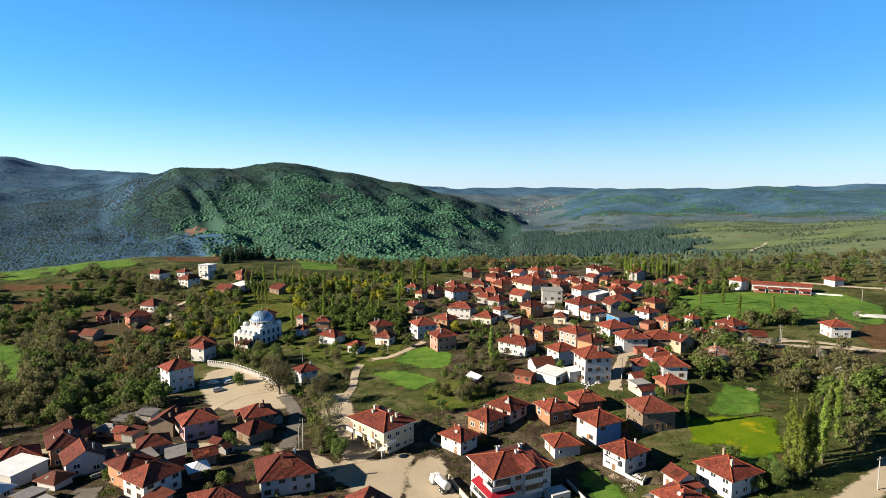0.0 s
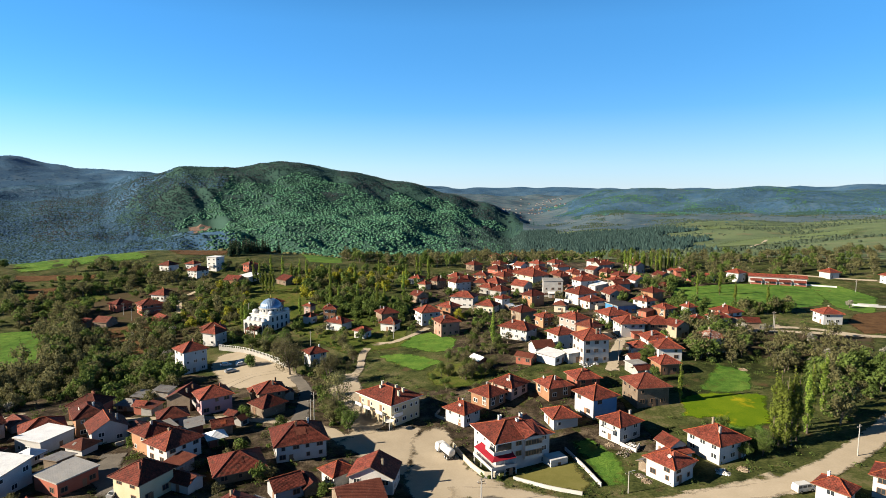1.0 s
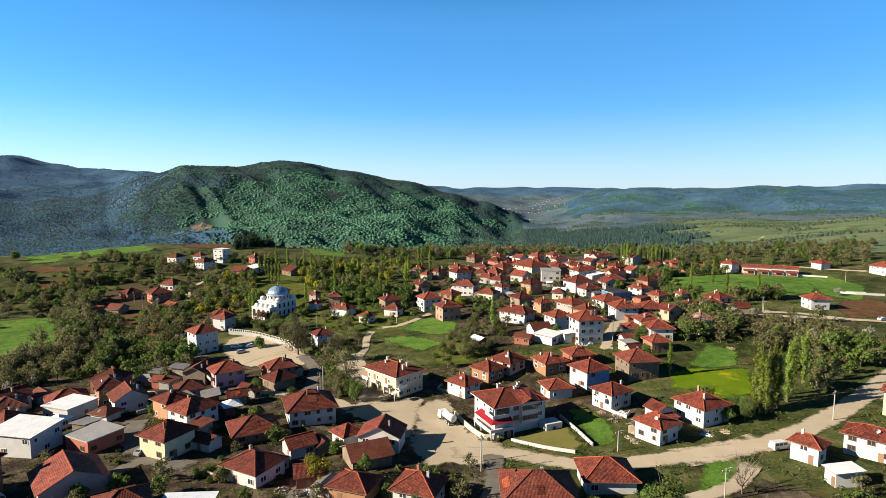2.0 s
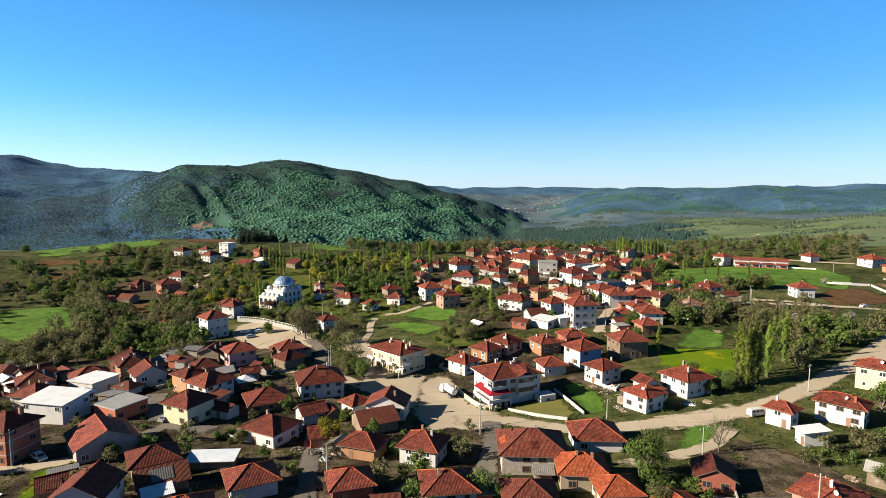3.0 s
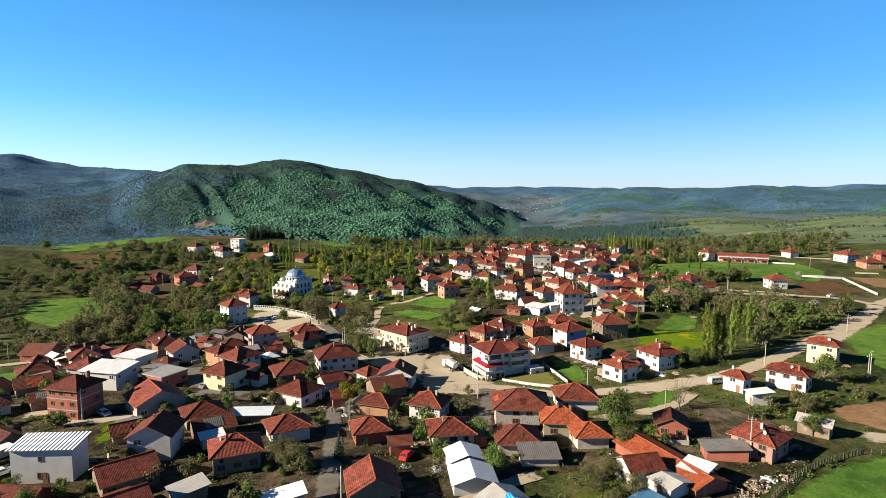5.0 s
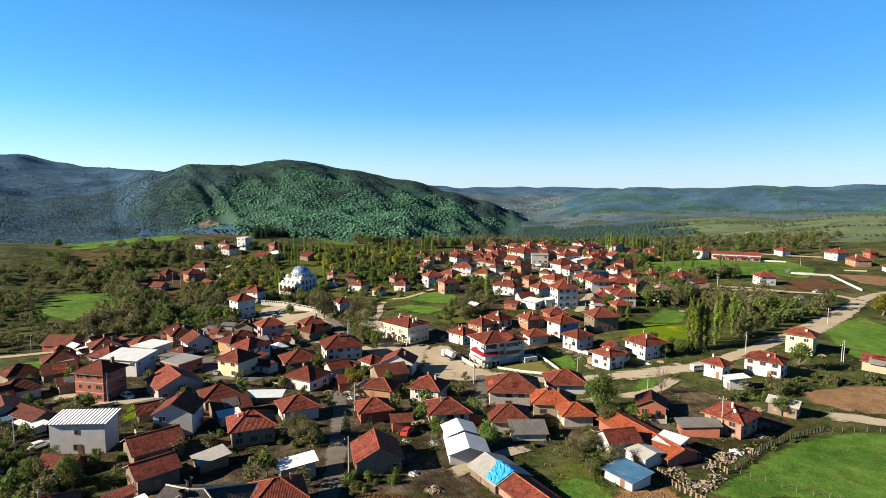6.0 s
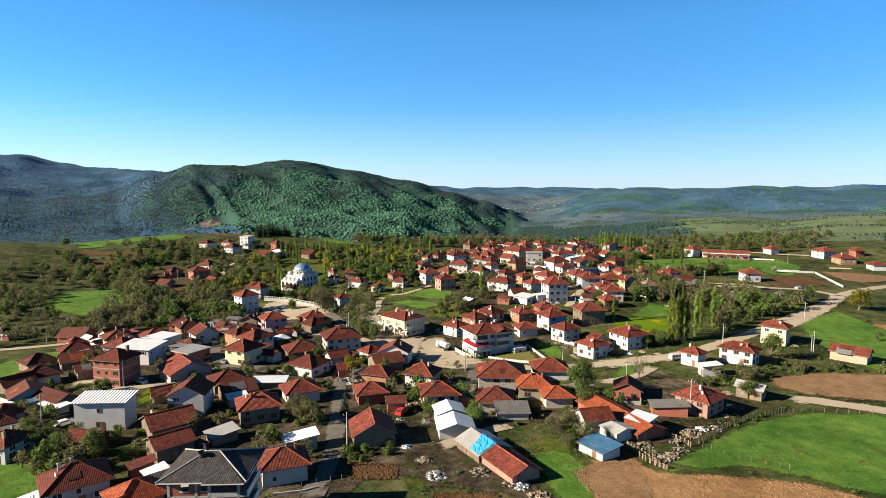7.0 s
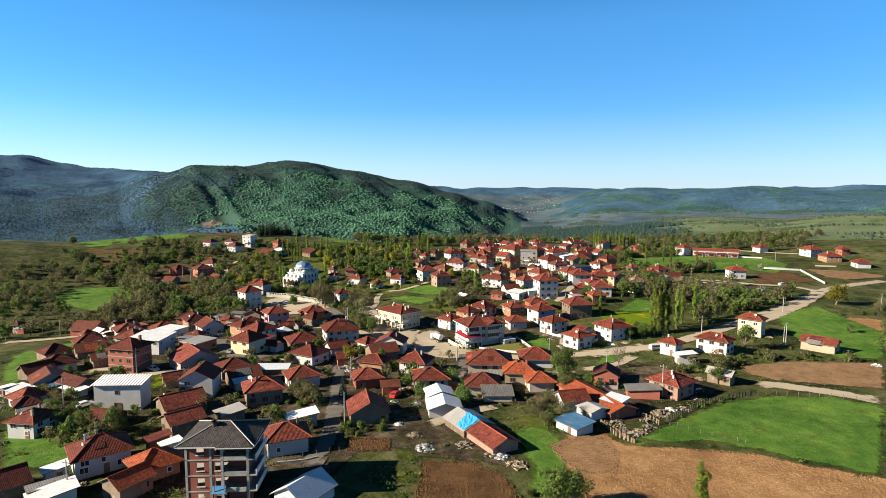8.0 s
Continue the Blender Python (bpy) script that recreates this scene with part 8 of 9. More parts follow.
def plant(kind, x, y, size=1.0, tall=1.0, turn=None):
    """A tree or shrub on the ground at x, y: the first of each model is the model itself, the rest are copies."""
    v = rng.randrange(4 if kind in ("broad", "olive", "bush") else 2)
    z = float(height(x, y)) - 0.1
    m = pose(x, y, z, 0, 0, rng.uniform(0, 360) if turn is None else turn) @ Matrix.Diagonal((size, size, size * tall, 1))
    if (kind, v) not in MODELS:
        MODELS[kind, v] = tree_model(kind, 11 * v + len(kind), 2.0)
        MODELS[kind, v].matrix_basis = m
        MODELS[kind, v].scale = (1, 1, 1)
        MODELS[kind, v].matrix_basis = m
        return MODELS[kind, v]
    ob = MODELS[kind, v]
    keep = ob.matrix_basis.copy()
    ob.matrix_basis = Matrix.Identity(4)
    c = copy_thing(ob, m)
    ob.matrix_basis = keep
    return c


def free(x, y, gap=0.5):
    if any((x - a) ** 2 + (y - b) ** 2 < (r + gap) ** 2 for a, b, r in FOOT):
        return False
    return not any(inside_poly(x, y, p) for p in KEEP_CLEAR)


def grove(kinds, count, poly, size=(0.7, 1.2)):
    """Scatters trees of the given kinds over a piece of the plan, clear of houses, roads and fields."""
    xs, ys = [p[0] for p in poly], [p[1] for p in poly]
    made = tries = 0
    while made < count and tries < count * 12:
        tries += 1
        x, y = rng.uniform(min(xs), max(xs)), rng.uniform(min(ys), max(ys))
        if inside_poly(x, y, poly) and free(x, y):
            plant(rng.choice(kinds), x, y, rng.uniform(*size), rng.uniform(0.85, 1.2))
            made += 1


def undergrowth(count, x0, x1, y0, y1, seed):
    """Weeds, nettles and low shrubs that grow in drifts over the gardens, along walls and lanes."""
    gen = np.random.default_rng(seed)
    x, y = gen.uniform(x0, x1, count), gen.uniform(y0, y1, count)
    drift = np.sin(x / 7.3 + 2 * np.sin(y / 11.0)) + np.sin(y / 6.1 + 1.7 * np.sin(x / 13.0)) + np.sin((x + y) / 3.7)
    ok = [i for i in range(count) if drift[i] > gen.uniform(-1.2, 1.6) and free(x[i], y[i], -1.0)]
    x, y = x[ok], y[ok]
    n, blades = len(ok), 14
    s = gen.uniform(0.35, 1.0, n)
    z = height(x, y)
    a = gen.uniform(0, 6.28, (n, blades))
    d = gen.random((n, blades)) ** 0.5 * s[:, None]
    px, py = x[:, None] + np.cos(a) * d, y[:, None] + np.sin(a) * d
    pz = z[:, None] + gen.uniform(0.1, 0.9, (n, blades)) * s[:, None]
    c = np.stack([px, py, pz], axis=2)
    u, w = gen.normal(size=(n, blades, 3)), gen.normal(size=(n, blades, 3))
    u /= np.linalg.norm(u, axis=2, keepdims=True)
    w -= u * (u * w).sum(axis=2, keepdims=True)
    w /= np.linalg.norm(w, axis=2, keepdims=True)
    k = (0.26 * s)[:, None, None]
    verts = np.stack([c - u * k, c - w * k * 0.7, c + u * k, c + w * k * 0.7], axis=2).reshape(-1, 3)
    faces = np.arange(len(verts)).reshape(-1, 4)
    me = bpy.data.meshes.new("undergrowth")
    me.from_pydata(verts.tolist(), [], faces.tolist())
    me.materials.append(LEAF["bush"])
    tagged(new("undergrowth", me), "green weeds and low shrubs in the village gardens", "undergrowth", kind="stuff")


MASS = {}


def thicket(kinds, count, poly, size=(0.7, 1.2)):
    """Far or crowded growth that nobody could count: trees joined into one mass of each kind."""
    xs, ys = [p[0] for p in poly], [p[1] for p in poly]
    made = tries = 0
    while made < count and tries < count * 12:
        tries += 1
        x, y = rng.uniform(min(xs), max(xs)), rng.uniform(min(ys), max(ys))
        if inside_poly(x, y, poly) and free(x, y, 0.0):
            s = rng.uniform(*size)
            MASS.setdefault(rng.choice(kinds), []).append((x, y, s, s * rng.uniform(0.85, 1.25), rng.uniform(0, 6.28), rng.randrange(2)))
            made += 1


def hedgerow(kinds, spacing, spread, pts, size=(0.7, 1.2)):
    """Trees and scrub along a field's edge, joined into the masses."""
    line = smooth_line(pts, spacing)
    for q in line:
        x, y = q.x + rng.gauss(0, spread), q.y + rng.gauss(0, spread)
        if free(x, y, 0.0) or spread > 4:
            s = rng.uniform(*size)
            MASS.setdefault(rng.choice(kinds), []).append((x, y, s, s * rng.uniform(0.9, 1.3), rng.uniform(0, 6.28), rng.randrange(2)))


def finish_thickets():
    for kind, spots in MASS.items():
        models = [tree_model(kind, 50 + v, 0.36) for v in range(2)]
        verts, faces, idx, base = [], [], [], 0
        for v, model in enumerate(models):
            mine = [q for q in spots if q[5] == v]
            for k, ob in enumerate(model.children):
                me = ob.data
                co = np.array([p.co for p in me.vertices])
                polys = [tuple(p.vertices) for p in me.polygons]
                for x, y, s, t, a, _ in mine:
                    c, n = math.cos(a), math.sin(a)
                    verts.append(np.column_stack([(co[:, 0] * c - co[:, 1] * n) * s + x, (co[:, 0] * n + co[:, 1] * c) * s + y, co[:, 2] * t + float(height(x, y)) - 0.1]))
                    faces += [tuple(base + j for j in f) for f in polys]
                    idx += [0 if ob.name.startswith("trunk") else 1] * len(polys)
                    base += len(co)
        for model in models:
            for ob in (*model.children, model):
                bpy.data.objects.remove(ob)
        me = bpy.data.meshes.new("thicket")
        me.from_pydata(np.vstack(verts).tolist(), [], faces)
        me.materials.append(TRUNK)
        me.materials.append(LEAF[kind])
        me.polygons.foreach_set("material_index", idx)
        tagged(new("thicket", me), {"bush": "dense green shrubs in hedges and gardens", "blossom": "scattered fruit trees in white blossom", "conifer": "dark conifer stand past the village"}.get(kind, "crowded %s trees round the village" % {"olive": "budding olive-brown", "gold": "yellow-leaved"}.get(kind, "green")), "trees", kind="stuff")

rng.seed(72)
thicket(["olive", "bush", "broad", "bush"], 150, [(-199, 251), (-205, 285), (-193, 285), (-156, 235), (-117, 216), (-99, 201), (-99, 169), (-127, 182), (-135, 168)], (0.69, 1.32))
thicket(["olive", "olive", "blossom", "bush"], 55, [(-188, 275), (-135, 275), (-106, 208), (-138, 211)], (0.57, 1.08))
thicket(["olive", "bush", "broad", "bush"], 75, [(-276, 352), (-259, 372), (-222, 390), (-196, 382), (-195, 341), (-212, 301), (-217, 275)], (0.57, 1.08))
thicket(["olive", "olive", "blossom", "broad"], 50, [(-228, 390), (-171, 361), (-144, 295), (-168, 291)], (0.57, 1.08))
thicket(["olive", "broad", "gold", "bush"], 94, [(-170, 354), (-126, 350), (-100, 277), (-130, 269)], (0.57, 1.20))
thicket(["conifer"], 81, [(-212, 479), (-141, 489), (-144, 500), (-167, 431)], (0.69, 1.32))
thicket(["olive", "broad", "olive", "bush"], 297, [(-114, 493), (128, 606), (103, 489), (44, 431), (-11, 421), (-59, 439), (-101, 435)], (0.92, 1.56))
thicket(["broad", "gold", "olive", "broad", "bush"], 148, [(-109, 384), (-29, 411), (-24, 347), (-54, 304), (-80, 307)], (0.80, 1.44))
thicket(["broad", "bush", "broad"], 81, [(-61, 305), (-19, 305), (-21, 269), (-55, 278)], (0.69, 1.20))
grove(["olive", "broad", "olive"], 16, [(-88, 242), (-68, 243), (-65, 209), (-71, 202)], (.8, 1.1))
grove(["broad", "bush", "olive"], 26, [(-2, 207), (10, 227), (27, 217), (20, 198), (9, 180)], (.5, .9))
grove(["broad", "bush"], 14, [(72, 199), (77, 181), (68, 171), (65, 180)], (.5, .8))
thicket(["bush", "olive", "broad", "bush", "olive", "bush", "broad", "blossom"], 90, [(124, 196), (177, 194), (154, 173), (130, 156), (112, 144), (100, 135), (110, 160)], (0.69, 1.32))
thicket(["olive", "broad", "olive"], 175, [(188, 456), (377, 485), (279, 357), (151, 358)], (0.80, 1.32))
thicket(["blossom", "olive", "bush", "bush", "broad", "olive", "olive"], 60, [(119, 239), (170, 215), (143, 180), (111, 180), (112, 212)], (0.55, 1.20))
thicket(["broad", "bush", "olive"], 67, [(104, 240), (129, 235), (105, 190), (86, 185)], (0.80, 1.32))
thicket(["broad", "bush"], 81, [(141, 359), (184, 354), (146, 272), (110, 259)], (0.69, 1.20))
thicket(["broad", "olive", "bush"], 54, [(150, 279), (179, 282), (164, 263), (140, 261)], (0.69, 1.20))
thicket(["broad", "bush", "olive"], 67, [(127, 357), (149, 338), (127, 287), (116, 326)], (0.57, 0.96))
grove(["bush", "broad"], 18, [(69, 142), (79, 135), (84, 134), (76, 124), (67, 122)], (.5, .8))
grove(["bush"], 16, [(109, 109), (136, 105), (127, 92), (95, 93)], (.4, .8))
grove(["bush", "olive"], 10, [(168, 153), (205, 174), (188, 153)], (.5, .9))
grove(["bush", "broad"], 18, [(-121, 67), (-114, 71), (-96, 56), (-80, 47), (-64, 31), (-69, 28), (-95, 48)], (.5, .9))
grove(["bush"], 12, [(46, 40), (57, 43), (80, 62), (82, 60), (54, 37)], (.4, .7))
grove(["bush", "olive"], 16, [(23, 54), (42, 54), (38, 43), (25, 39)], (.5, .8))
grove(["bush", "broad"], 10, [(-2, 58), (7, 60), (9, 53), (4, 51)], (.5, .8))
grove(["bush", "olive"], 12, [(-39, 56), (-35, 60), (-27, 56), (-26, 51)], (.5, .9))
grove(["bush"], 10, [(-60, 100), (-52, 107), (-46, 94), (-56, 96)], (.5, .9))
grove(["bush"], 14, [(-21, 39), (-10, 46), (-12, 30), (-18, 30)], (.5, .9))
grove(["bush"], 14, [(19, 18), (26, 20), (26, 10), (18, 10)], (.6, 1))
grove(["olive", "broad", "bush"], 14, [(-7, 191), (9, 193), (10, 171), (-1, 171)], (.6, 1))
grove(["olive", "broad"], 10, [(-37, 159), (-29, 171), (-21, 152), (-27, 142)], (.7, 1))
grove(["olive", "bush"], 12, [(-50, 201), (-43, 232), (-30, 204), (-38, 184)], (.6, .9))
grove(["olive", "bush"], 24, [(-241, 220), (-196, 209), (-149, 194), (-128, 151), (-166, 156), (-184, 148)], (.5, .9))
thicket(["olive", "olive", "bush", "broad"], 100, [(-311, 311), (-277, 357), (-208, 343), (-182, 268), (-195, 268), (-216, 222), (-212, 183)], (0.69, 1.32))
thicket(["olive", "bush"], 81, [(-173, 192), (-170, 223), (-152, 222), (-133, 179), (-145, 162)], (0.69, 1.20))
thicket(["olive", "broad"], 108, [(67, 578), (154, 585), (232, 562), (167, 425), (96, 448)], (0.69, 1.20))
plant("poplar", -64.2, 304.6, 1, 1)
plant("poplar", -59.5, 304.0, .9, 1)
plant("poplar", -49.7, 308.8, .9, 1)
plant("poplar", -36.7, 291.9, 1.1, 1)
plant("poplar", -32.9, 291.4, 1, 1)
plant("poplar", -24.6, 316.8, 1.1, 1.05)
plant("poplar", -20.4, 389.5, 1.2, 1)
plant("poplar", -17.9, 388.7, 1.1, 1)
plant("poplar", -12.4, 388.6, 1.1, 1)
plant("poplar", -113.0, 340.8, .9, 1)
plant("poplar", -109.4, 335.7, 1, 1)
plant("poplar", -106.5, 333.9, 1, 1)
plant("poplar", -105.9, 338.8, 1, 1)
plant("poplar", -103.2, 275.8, .9, 1)
plant("poplar", -100.2, 271.8, .9, 1)
plant("poplar", -75.9, 283.8, .9, 1)
plant("poplar", 18.7, 218.6, 1, 1.1)
plant("poplar", 161.8, 276.9, .9, 1)
plant("poplar", 152.9, 308.8, 1, 1)
plant("poplar", 142.1, 312.8, .9, 1)
plant("poplar", 145.9, 277.9, .9, 1)
plant("poplar", 69.5, 157.5, .8, 1.1)
plant("poplar", 82.5, 131.4, 1.15, 1.1)
plant("poplar", 82.9, 129.8, 1.2, 1.1)
plant("poplar", 83.7, 128.4, 1.15, 1.1)
plant("poplar", 85.8, 129.5, 1.25, 1.1)
plant("poplar", 88.8, 131.9, 1.1, 1.1)
plant("poplar", 93.8, 135.9, 1.1, 1.1)
plant("poplar", 98.0, 141.2, 1.1, 1.1)
plant("poplar", 106.2, 148.8, 1.1, 1.1)
plant("poplar", 90.3, 136.7, .9, 1)
plant("broad", 37.9, 76.0, 1.25, 1.3)
plant("broad", 36.6, 78.2, 1.0, 1.25)
plant("bush", 38.2, 75.0, 1.8, 1.4)
plant("bush", 36.2, 66.0, 2.0, 1.2)
plant("gold", -28.3, 94.4, 1.15, 1.1)
plant("conifer", -24.3, 60.8, .7, 1)
plant("olive", 35.6, 64.6, .8, 1)
plant("broad", 4.2, 69.7, 1, 1)
plant("broad", 106.0, 107.0, 1.4, 1)
plant("bare", 57.4, 89.1, 1, 1)
plant("gold", 181.5, 174.2, 2, .9)
plant("poplar", 45.0, 2.8, 1.2, .62)
plant("broad", 80.0, 71.6, .9, 1)
plant("broad", 154.7, 126.4, .6, 1)
plant("broad", 9.6, 265.5, .8, 1)
plant("gold", 6.5, 264.6, 1.2, 1)
plant("broad", -61.5, 208.2, 1.2, 1)
plant("olive", -56.0, 199.0, 1.4, 1)
plant("broad", -46.5, 146.2, .8, 1)
plant("broad", -59.1, 153.3, .8, 1)
plant("blossom", 143.2, 188.2, 1, 1)
plant("blossom", 201.4, 274.2, 1, 1)
plant("blossom", 91.1, 330.5, 1, 1)
plant("blossom", 90.9, 276.8, .9, 1)
thicket(["bush", "broad", "olive"], 60, [(-85, 92), (-91, 133), (-84, 164), (-45, 139), (-11, 147), (9, 111), (9, 85), (-8, 71), (-21, 74), (-30, 71), (-47, 84), (-53, 74), (-64, 77)], (.4, .8))
thicket(["bush", "broad", "olive"], 60, [(-153, 108), (-118, 127), (-83, 98), (-55, 98), (-26, 63), (-20, 33), (-36, 36), (-56, 39), (-73, 40), (-104, 56)], (.4, .8))
thicket(["bush", "broad"], 35, [(-25, 100), (15, 100), (47, 73), (48, 46), (30, 39), (19, 54), (-10, 54)], (.4, .7))
thicket(["bush", "broad", "olive"], 90, [(46, 400), (132, 401), (148, 270), (139, 242), (77, 181), (58, 183), (48, 192), (31, 195), (29, 252)], (.5, 1))
thicket(["bush", "broad", "olive"], 70, [(-27, 385), (41, 401), (31, 252), (14, 232), (-5, 250), (-17, 277)], (.5, 1))
plant("broad", 21.9, 5.5, 1.2, 1)
plant("broad", 25.0, 6.4, 1.1, 1)
thicket(["bush", "olive", "bush"], 45, [(71, 85), (97, 97), (120, 99), (147, 99), (139, 89), (111, 89), (93, 87), (71, 78)], (.4, .8))
thicket(["bush", "broad"], 40, [(18, 36), (25, 42), (29, 32), (27, 20), (27, 10), (19, 10), (20, 22)], (.35, .6))
thicket(["bush", "olive", "broad"], 60, [(139, 119), (175, 134), (152, 104), (137, 101), (125, 104)], (.5, .9))
thicket(["olive", "bush", "blossom"], 40, [(-192, 194), (-163, 193), (-136, 171), (-126, 153), (-151, 156), (-158, 149)], (.5, .9))
thicket(["bush"], 30, [(2, 136), (5, 128), (9, 121), (12, 120), (12, 118), (9, 118), (4, 124), (1, 135)], (.35, .5))
thicket(["olive", "bush", "broad"], 60, [(-139, 215), (-129, 247), (-106, 212), (-91, 168), (-119, 178)], (.5, 1))
thicket(["olive", "broad", "bush"], 30, [(-55, 202), (-43, 207), (-33, 164), (-25, 144), (-31, 144), (-40, 164)], (.5, .9))
plant("olive", -58.1, 198.0, 2.2, 1)
plant("olive", -33.9, 164.2, 1.8, 1)
plant("olive", -41.5, 186.5, 1.5, 1.1)
plant("bush", -78.3, 212.8, 2.2, 1.2)
thicket(["broad", "bush", "olive", "bush"], 80, [(-83, 263), (-75, 308), (-26, 309), (-4, 268), (-8, 226), (-24, 229), (-37, 224), (-53, 234)], (.4, .9))
thicket(["broad", "olive", "bush"], 60, [(11, 298), (37, 322), (48, 270), (50, 230), (36, 203), (21, 220), (9, 238)], (.4, .85))
thicket(["bush", "broad"], 50, [(113, 285), (135, 271), (130, 242), (102, 212), (95, 227)], (.4, .8))
plant("poplar", -126.6, 364.8, 1.00, 1)
plant("poplar", -121.6, 361.4, 1.05, 1)
plant("poplar", -118.3, 375.3, 1.10, 1)
plant("poplar", -108.6, 369.0, 1.15, 1)
plant("poplar", -100.8, 361.7, 1.00, 1)
plant("poplar", -96.6, 365.8, 1.05, 1)
plant("poplar", -91.0, 362.1, 1.10, 1)
plant("poplar", -71.9, 343.3, 1.15, 1)
plant("poplar", -59.1, 359.6, 1.00, 1)
plant("poplar", -44.0, 364.7, 1.05, 1)
plant("poplar", -25.0, 346.2, 1.10, 1)
plant("poplar", -11.4, 364.5, 1.15, 1)
thicket(["olive", "bush", "broad", "olive"], 110, [(-175, 249), (-152, 295), (-104, 242), (-93, 163), (-122, 167)], (.6, 1.1))
for i in range(26):
    plant("poplar", 127 + 1.4 * i + rng.uniform(-2, 2), 399 + -0.1 * i + rng.uniform(-9, 9), rng.uniform(0.8, 1.15))
thicket(["olive", "bush", "broad", "olive", "bush"], 110, [(-300, 300), (-240, 262), (-232, 238), (-200, 212), (-165, 192), (-155, 160), (-200, 130), (-280, 190)], (.7, 1.3))
thicket(["olive", "broad", "bush", "bush"], 60, [(-212, 372), (-130, 345), (-115, 400), (-200, 412)], (.5, 1.0))
thicket(["olive", "bush", "broad"], 26, [(-112, 262), (-104, 246), (-80, 246), (-66, 262), (-70, 282), (-78, 268), (-92, 256), (-104, 266)], (.5, .9))
thicket(["broad", "bush", "olive", "bush"], 50, [(-170, 345), (-120, 330), (-96, 300), (-110, 280), (-150, 300)], (.5, 1.0))
hedgerow(["olive", "olive", "broad"], 1.7, 4.5, [(-157, 203), (-165, 225), (-183, 260), (-205, 299), (-208, 311)], (.9, 1.5))
hedgerow(["olive", "bush", "broad", "olive"], 2.2, 3.0, [(-262, 300), (-246, 313), (-236, 325), (-228, 340), (-215, 347), (-214, 370)], (.7, 1.2))
hedgerow(["bush", "olive", "bush"], 2.0, 1.5, [(-232, 262), (-214, 271), (-214, 285), (-210, 296)], (.6, 1.0))
hedgerow(["bush", "broad", "olive"], 4.0, 2.0, [(-310, 385), (-293, 400), (-270, 408), (-254, 413), (-225, 420)], (.6, 1.0))
hedgerow(["olive", "olive", "bush"], 1.6, 3.5, [(-137, 199), (-141, 224), (-134, 234), (-126, 244)], (.7, 1.2))
hedgerow(["olive", "broad", "olive", "bush"], 2.0, 3.0, [(-250, 388), (-240, 390), (-214, 382), (-189, 366), (-179, 370)], (.8, 1.4))
hedgerow(["olive", "bush"], 2.4, 2.0, [(-145, 270), (-138, 282), (-136, 306)], (.6, 1.0))
hedgerow(["bush", "broad", "bush"], 2.6, 1.5, [(-290, 350), (-268, 365), (-242, 364), (-226, 361)], (.6, 1.0))
thicket(["bush", "broad", "bush", "olive"], 34, [(-104, 40), (-92, 47), (-80, 42), (-68, 32), (-70, 27), (-84, 33), (-96, 38)], (.5, 1.0))
thicket(["bush", "broad"], 10, [(-100, 22), (-84, 19), (-76, 17), (-80, 8), (-96, 10)], (.5, 1.0))
undergrowth(9000, -150, 130, 5, 200, 4)
undergrowth(7000, -170, 220, 200, 400, 5)
finish_thickets()

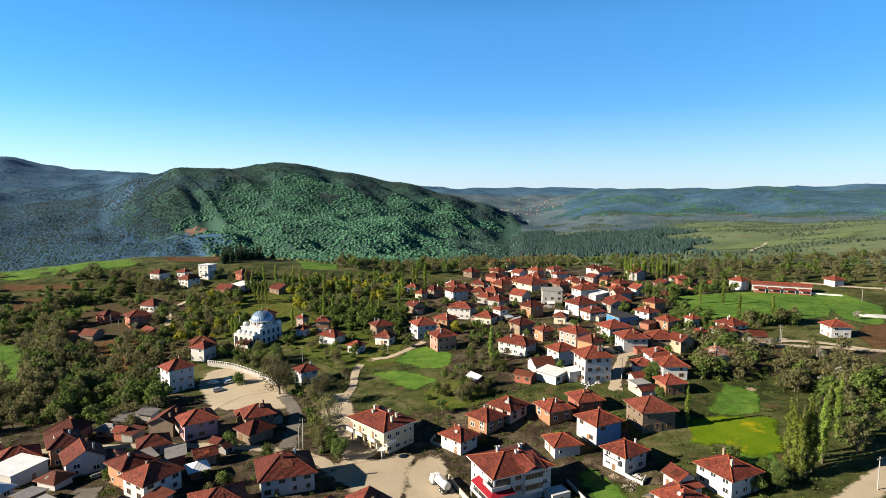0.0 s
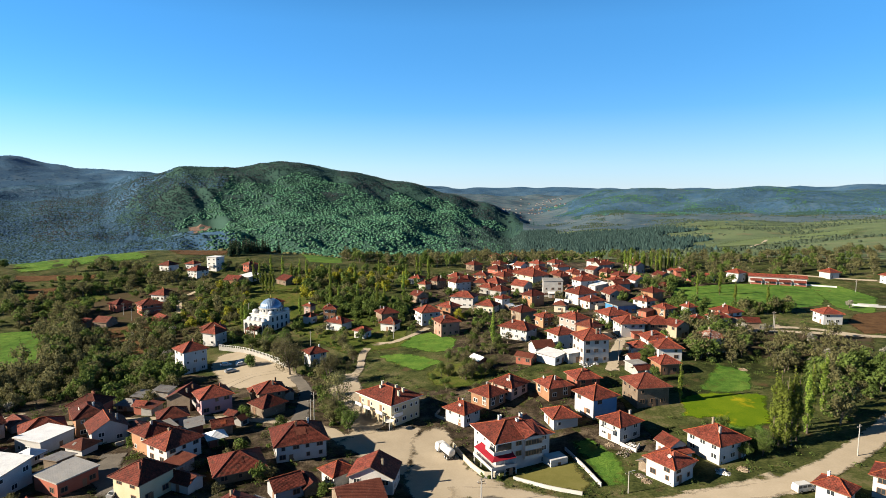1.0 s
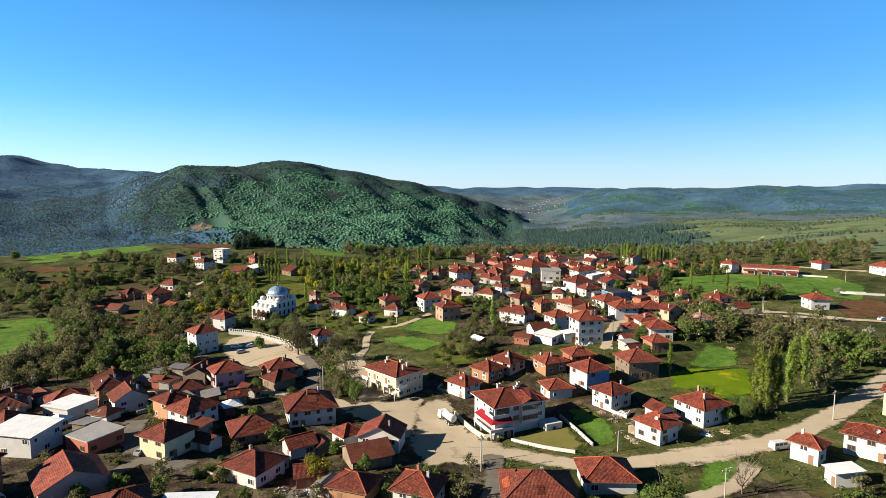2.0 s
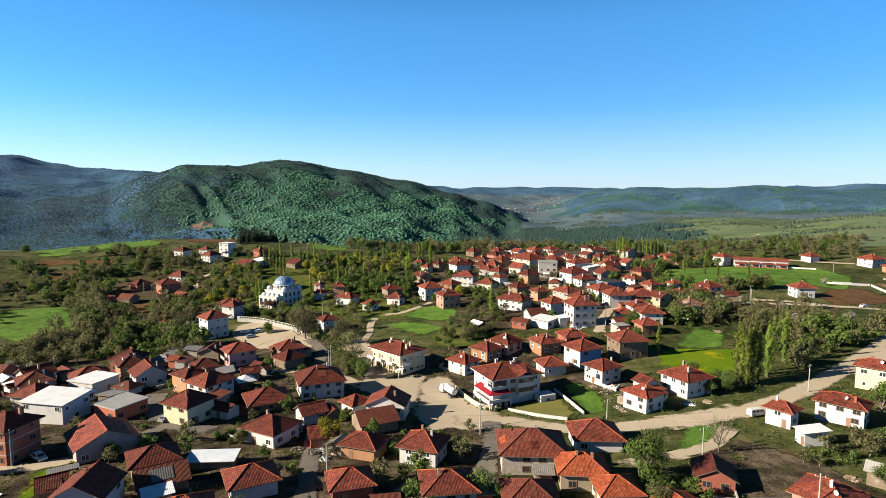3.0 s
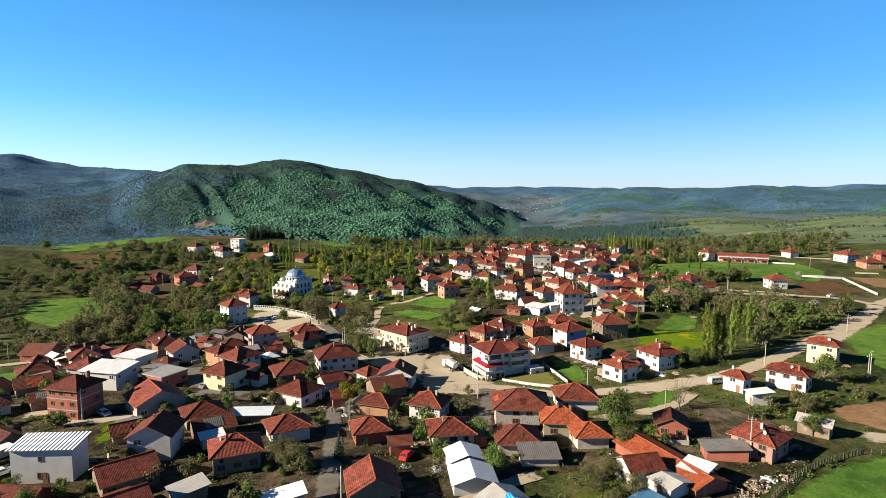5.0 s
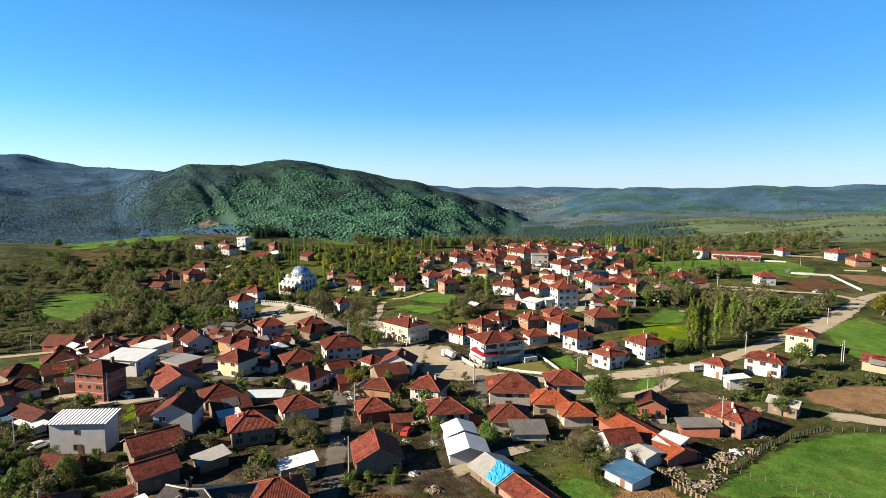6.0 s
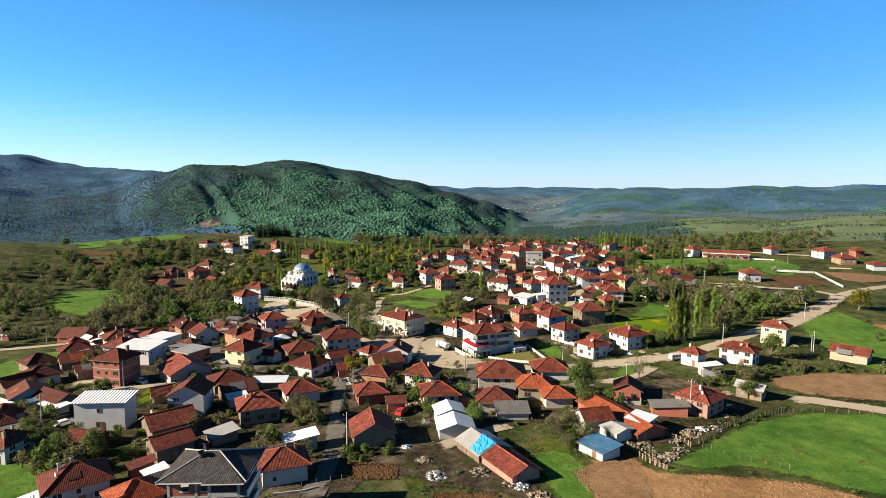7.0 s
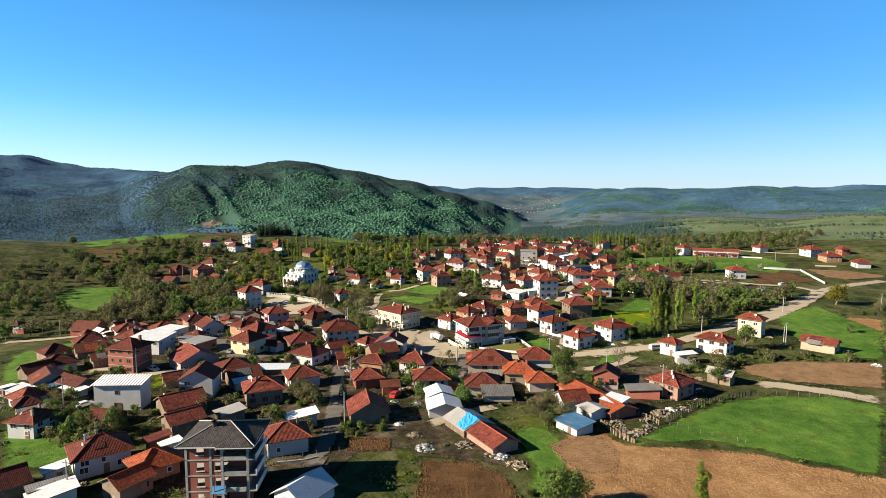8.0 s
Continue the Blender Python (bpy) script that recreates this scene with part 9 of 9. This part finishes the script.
# ---- far woods ----
def far_woods(name, label, r0, r1, b0, b1, count, size, mat, cone, seed, test=None, flat=1.0):
    """Tree crowns over a stretch of far country, as one mass."""
    gen = np.random.default_rng(seed)
    r = np.sqrt(gen.uniform(r0 * r0, r1 * r1, count))
    b = gen.uniform(b0, b1, count)
    x, y = r * np.sin(np.radians(b)), r * np.cos(np.radians(b))
    keep = np.ones(count, bool) if test is None else test(x, y, r, b)
    x, y, r = x[keep], y[keep], r[keep]
    z = height(x, y)
    if cone == 1:            # round crowns
        g = np.arange(5) * 2 * math.pi / 5
        base = np.vstack([np.column_stack([np.cos(g), np.sin(g), np.zeros(5)]), np.column_stack([0.72 * np.cos(g + 0.6), 0.72 * np.sin(g + 0.6), np.full(5, 0.85)]), [[0, 0, 1.25]]])
        tris = [(i, (i + 1) % 5, 5 + i) for i in range(5)] + [((i + 1) % 5, 5 + (i + 1) % 5, 5 + i) for i in range(5)] + [(5 + i, 5 + (i + 1) % 5, 10) for i in range(5)]
    elif cone:            # pointed crowns, tall or low
        g = np.arange(5) * 2 * math.pi / 5
        base = np.vstack([np.column_stack([np.cos(g), np.sin(g), np.zeros(5)]), [[0, 0, 2.6 if cone == 2 else 1.2]]])
        tris = [(i, (i + 1) % 5, 5) for i in range(5)]
    else:
        g = np.arange(4) * math.pi / 2
        base = np.vstack([np.column_stack([np.cos(g), np.sin(g), np.zeros(4)]), np.column_stack([0.85 * np.cos(g + 0.8), 0.85 * np.sin(g + 0.8), np.full(4, 0.75)]), [[0, 0, 1.3]]])
        tris = [(i, (i + 1) % 4, 4 + i) for i in range(4)] + [((i + 1) % 4, 4 + (i + 1) % 4, 4 + i) for i in range(4)] + [(4 + i, 4 + (i + 1) % 4, 8) for i in range(4)]
    n, k = len(x), len(base)
    s = (size * gen.uniform(0.55, 1.25, n))[:, None, None]
    jit = gen.uniform(0.75, 1.3, (n, k, 1))
    a = gen.uniform(0, 6.28, n)
    ca, sa = np.cos(a)[:, None], np.sin(a)[:, None]
    loc = base[None] * jit
    rot = np.stack([loc[:, :, 0] * ca - loc[:, :, 1] * sa, loc[:, :, 0] * sa + loc[:, :, 1] * ca, loc[:, :, 2] * gen.uniform(0.4, 0.75, (n, 1)) * (1.5 if cone == 2 else flat)], axis=2) * s
    verts = (rot + np.stack([x, y, z], axis=1)[:, None, :]).reshape(-1, 3)
    faces = (np.arange(n)[:, None, None] * k + np.array(tris)[None]).reshape(-1, 3)
    me = bpy.data.meshes.new(name)
    me.from_pydata(verts.tolist(), [], faces.tolist())
    me.materials.append(mat)
    me.polygons.foreach_set("use_smooth", [True] * len(me.polygons))
    me.update()
    return tagged(new(name, me), label, "forest", kind="stuff")


def wooded(x, y, r, b):
    return np.array([woods(q, c) > 0.5 for q, c in zip(r, b)]) & (np.hypot((x + 655) / 62, (y - 1520) / 110) > 1)


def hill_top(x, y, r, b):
    """The hill's fresh green forest, giving way to duller woods, partly blued for haze, on its crest and towards the
    shaded valley.
    """
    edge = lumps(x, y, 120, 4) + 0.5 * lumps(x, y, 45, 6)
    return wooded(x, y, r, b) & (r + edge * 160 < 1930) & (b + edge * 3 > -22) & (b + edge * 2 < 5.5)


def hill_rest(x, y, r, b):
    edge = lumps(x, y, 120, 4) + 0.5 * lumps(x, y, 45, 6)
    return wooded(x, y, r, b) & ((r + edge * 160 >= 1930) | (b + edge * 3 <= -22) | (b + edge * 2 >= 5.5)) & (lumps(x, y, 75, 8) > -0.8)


def crest(x, y, r, b):
    return hill_rest(x, y, r, b) & (r > 1700) & (lumps(x, y, 90, 12) > -0.3)


def haze_slope(x, y, r, b):
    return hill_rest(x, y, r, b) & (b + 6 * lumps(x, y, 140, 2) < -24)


def far_stands(x, y, r, b):
    return wooded(x, y, r, b) & (lumps(x, y, 160, 7) + 0.6 * lumps(x, y, 60, 17) > -0.1)


def fresh_stands(x, y, r, b):
    return wooded(x, y, r, b) & (lumps(x, y, 210, 21) + 0.5 * lumps(x, y, 70, 22) > 0.35)


def pine_wood(x, y, r, b):
    return wooded(x, y, r, b) & (np.random.default_rng(33).random(len(x)) < ease(-0.5, 3.5, b))


def open_land(x, y, r, b):
    """Hedges and copses: broken bands between the fields."""
    band = np.sin(x / 38 + 2 * np.sin(y / 90)) + np.sin(y / 45 + 1.5 * np.sin(x / 120)) + 0.8 * np.sin((x + y) / 21 + 2 * np.sin((x - y) / 57))
    luck = np.random.default_rng(77).random(len(x))
    return (luck < 1 / (1 + np.exp(-6 * (band - 0.75))) + 0.015) & ~wooded(x, y, r, b)


far_woods("forest", "green deciduous forest on the big hill", 1000, 2200, -30, 8, 32000, 4.0, LEAF_HILL, 1, 3, hill_top, 0.95)
far_woods("forest", "dull green woods, partly blued for haze, round the shoulders of the hill", 1000, 2600, -44, 8, 46000, 3.5, LEAF_MID, 3, 8, hill_rest, 0.9)
far_woods("forest", "forest blued for distance haze on the shaded slopes", 1000, 2700, -46, -16, 44000, 3.4, LEAF_FAR, 3, 18, haze_slope, 0.7)
far_woods("brown_woodland", "leafless brown woodland, blued for haze, on the hill tops", 1700, 2700, -36, 5, 20000, 3.6, LEAF_BROWN, 3, 9, crest, 0.9)
far_woods("far_forest", "forest blued for distance haze on the far ridges", 3200, 4750, -46, 46, 14000, 4.5, LEAF_FAR, 3, 4, wooded, 0.8)
far_woods("pine_forest", "dark pine wood in the valley", 640, 1800, -1, 26, 38000, 2.4, LEAF_PINE, 2, 5, pine_wood)
far_woods("scrub", "hedges and scrub on the far slopes", 520, 2300, 10, 46, 30000, 1.9, LEAF_SCRUB, 1, 7, open_land, 1.7)
far_woods("scrub", "hedges and copses in the far valley", 1500, 4200, 2, 40, 9000, 3.6, LEAF_MID, 3, 10, open_land)
far_woods("scrub", "olive-brown trees below the village edge", 520, 1000, -22, 14, 9000, 2.2, LEAF["olive"], 0, 12)
far_woods("ridge_forest", "dark green forest, partly blued for haze, on the facing ridge", 2150, 3250, 8, 46, 16000, 3.8, LEAF_MID, 3, 13, wooded, 0.9)
far_woods("ridge_forest", "stands blued for distance haze on the facing ridge", 2150, 3250, 8, 46, 16000, 3.8, LEAF_FAR, 3, 15, far_stands, 0.9)
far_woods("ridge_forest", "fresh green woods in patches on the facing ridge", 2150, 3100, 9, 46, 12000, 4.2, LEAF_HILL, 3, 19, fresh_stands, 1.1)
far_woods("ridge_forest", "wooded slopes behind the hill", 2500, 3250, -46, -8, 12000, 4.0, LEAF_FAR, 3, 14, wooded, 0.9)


def far_town(bearing, reach, count, seed):
    """A distant small town in the valley: pale houses with red roofs, too far off to count."""
    gen = random.Random(seed)
    s = Shape()
    for _ in range(count):
        b, r = radians(bearing + gen.gauss(0, 1.1)), reach * gen.uniform(0.85, 1.15)
        x, y = r * math.sin(b), r * math.cos(b)
        z = float(height(x, y))
        w, d, h = gen.uniform(6, 11), gen.uniform(6, 11), gen.uniform(3, 6)
        s.box(x - w / 2, x + w / 2, y - d / 2, y + d / 2, z - 3, z + h)
        c = [(x - w / 2, y - d / 2, z + h + 0.01), (x + w / 2, y - d / 2, z + h + 0.01), (x + w / 2, y + d / 2, z + h + 0.01), (x - w / 2, y + d / 2, z + h + 0.01)]
        for i in range(4):
            s.face([c[i], c[(i + 1) % 4], (x, y, z + h + 3)], 1)
    tagged(new("far_town", s.mesh("far_town", WALL["grey"], TILE["brown"])), "distant small town of pale red-roofed houses in the valley", "town", kind="stuff")


far_town(9.6, 3300, 40, 5)
far_town(6.5, 2700, 14, 6)
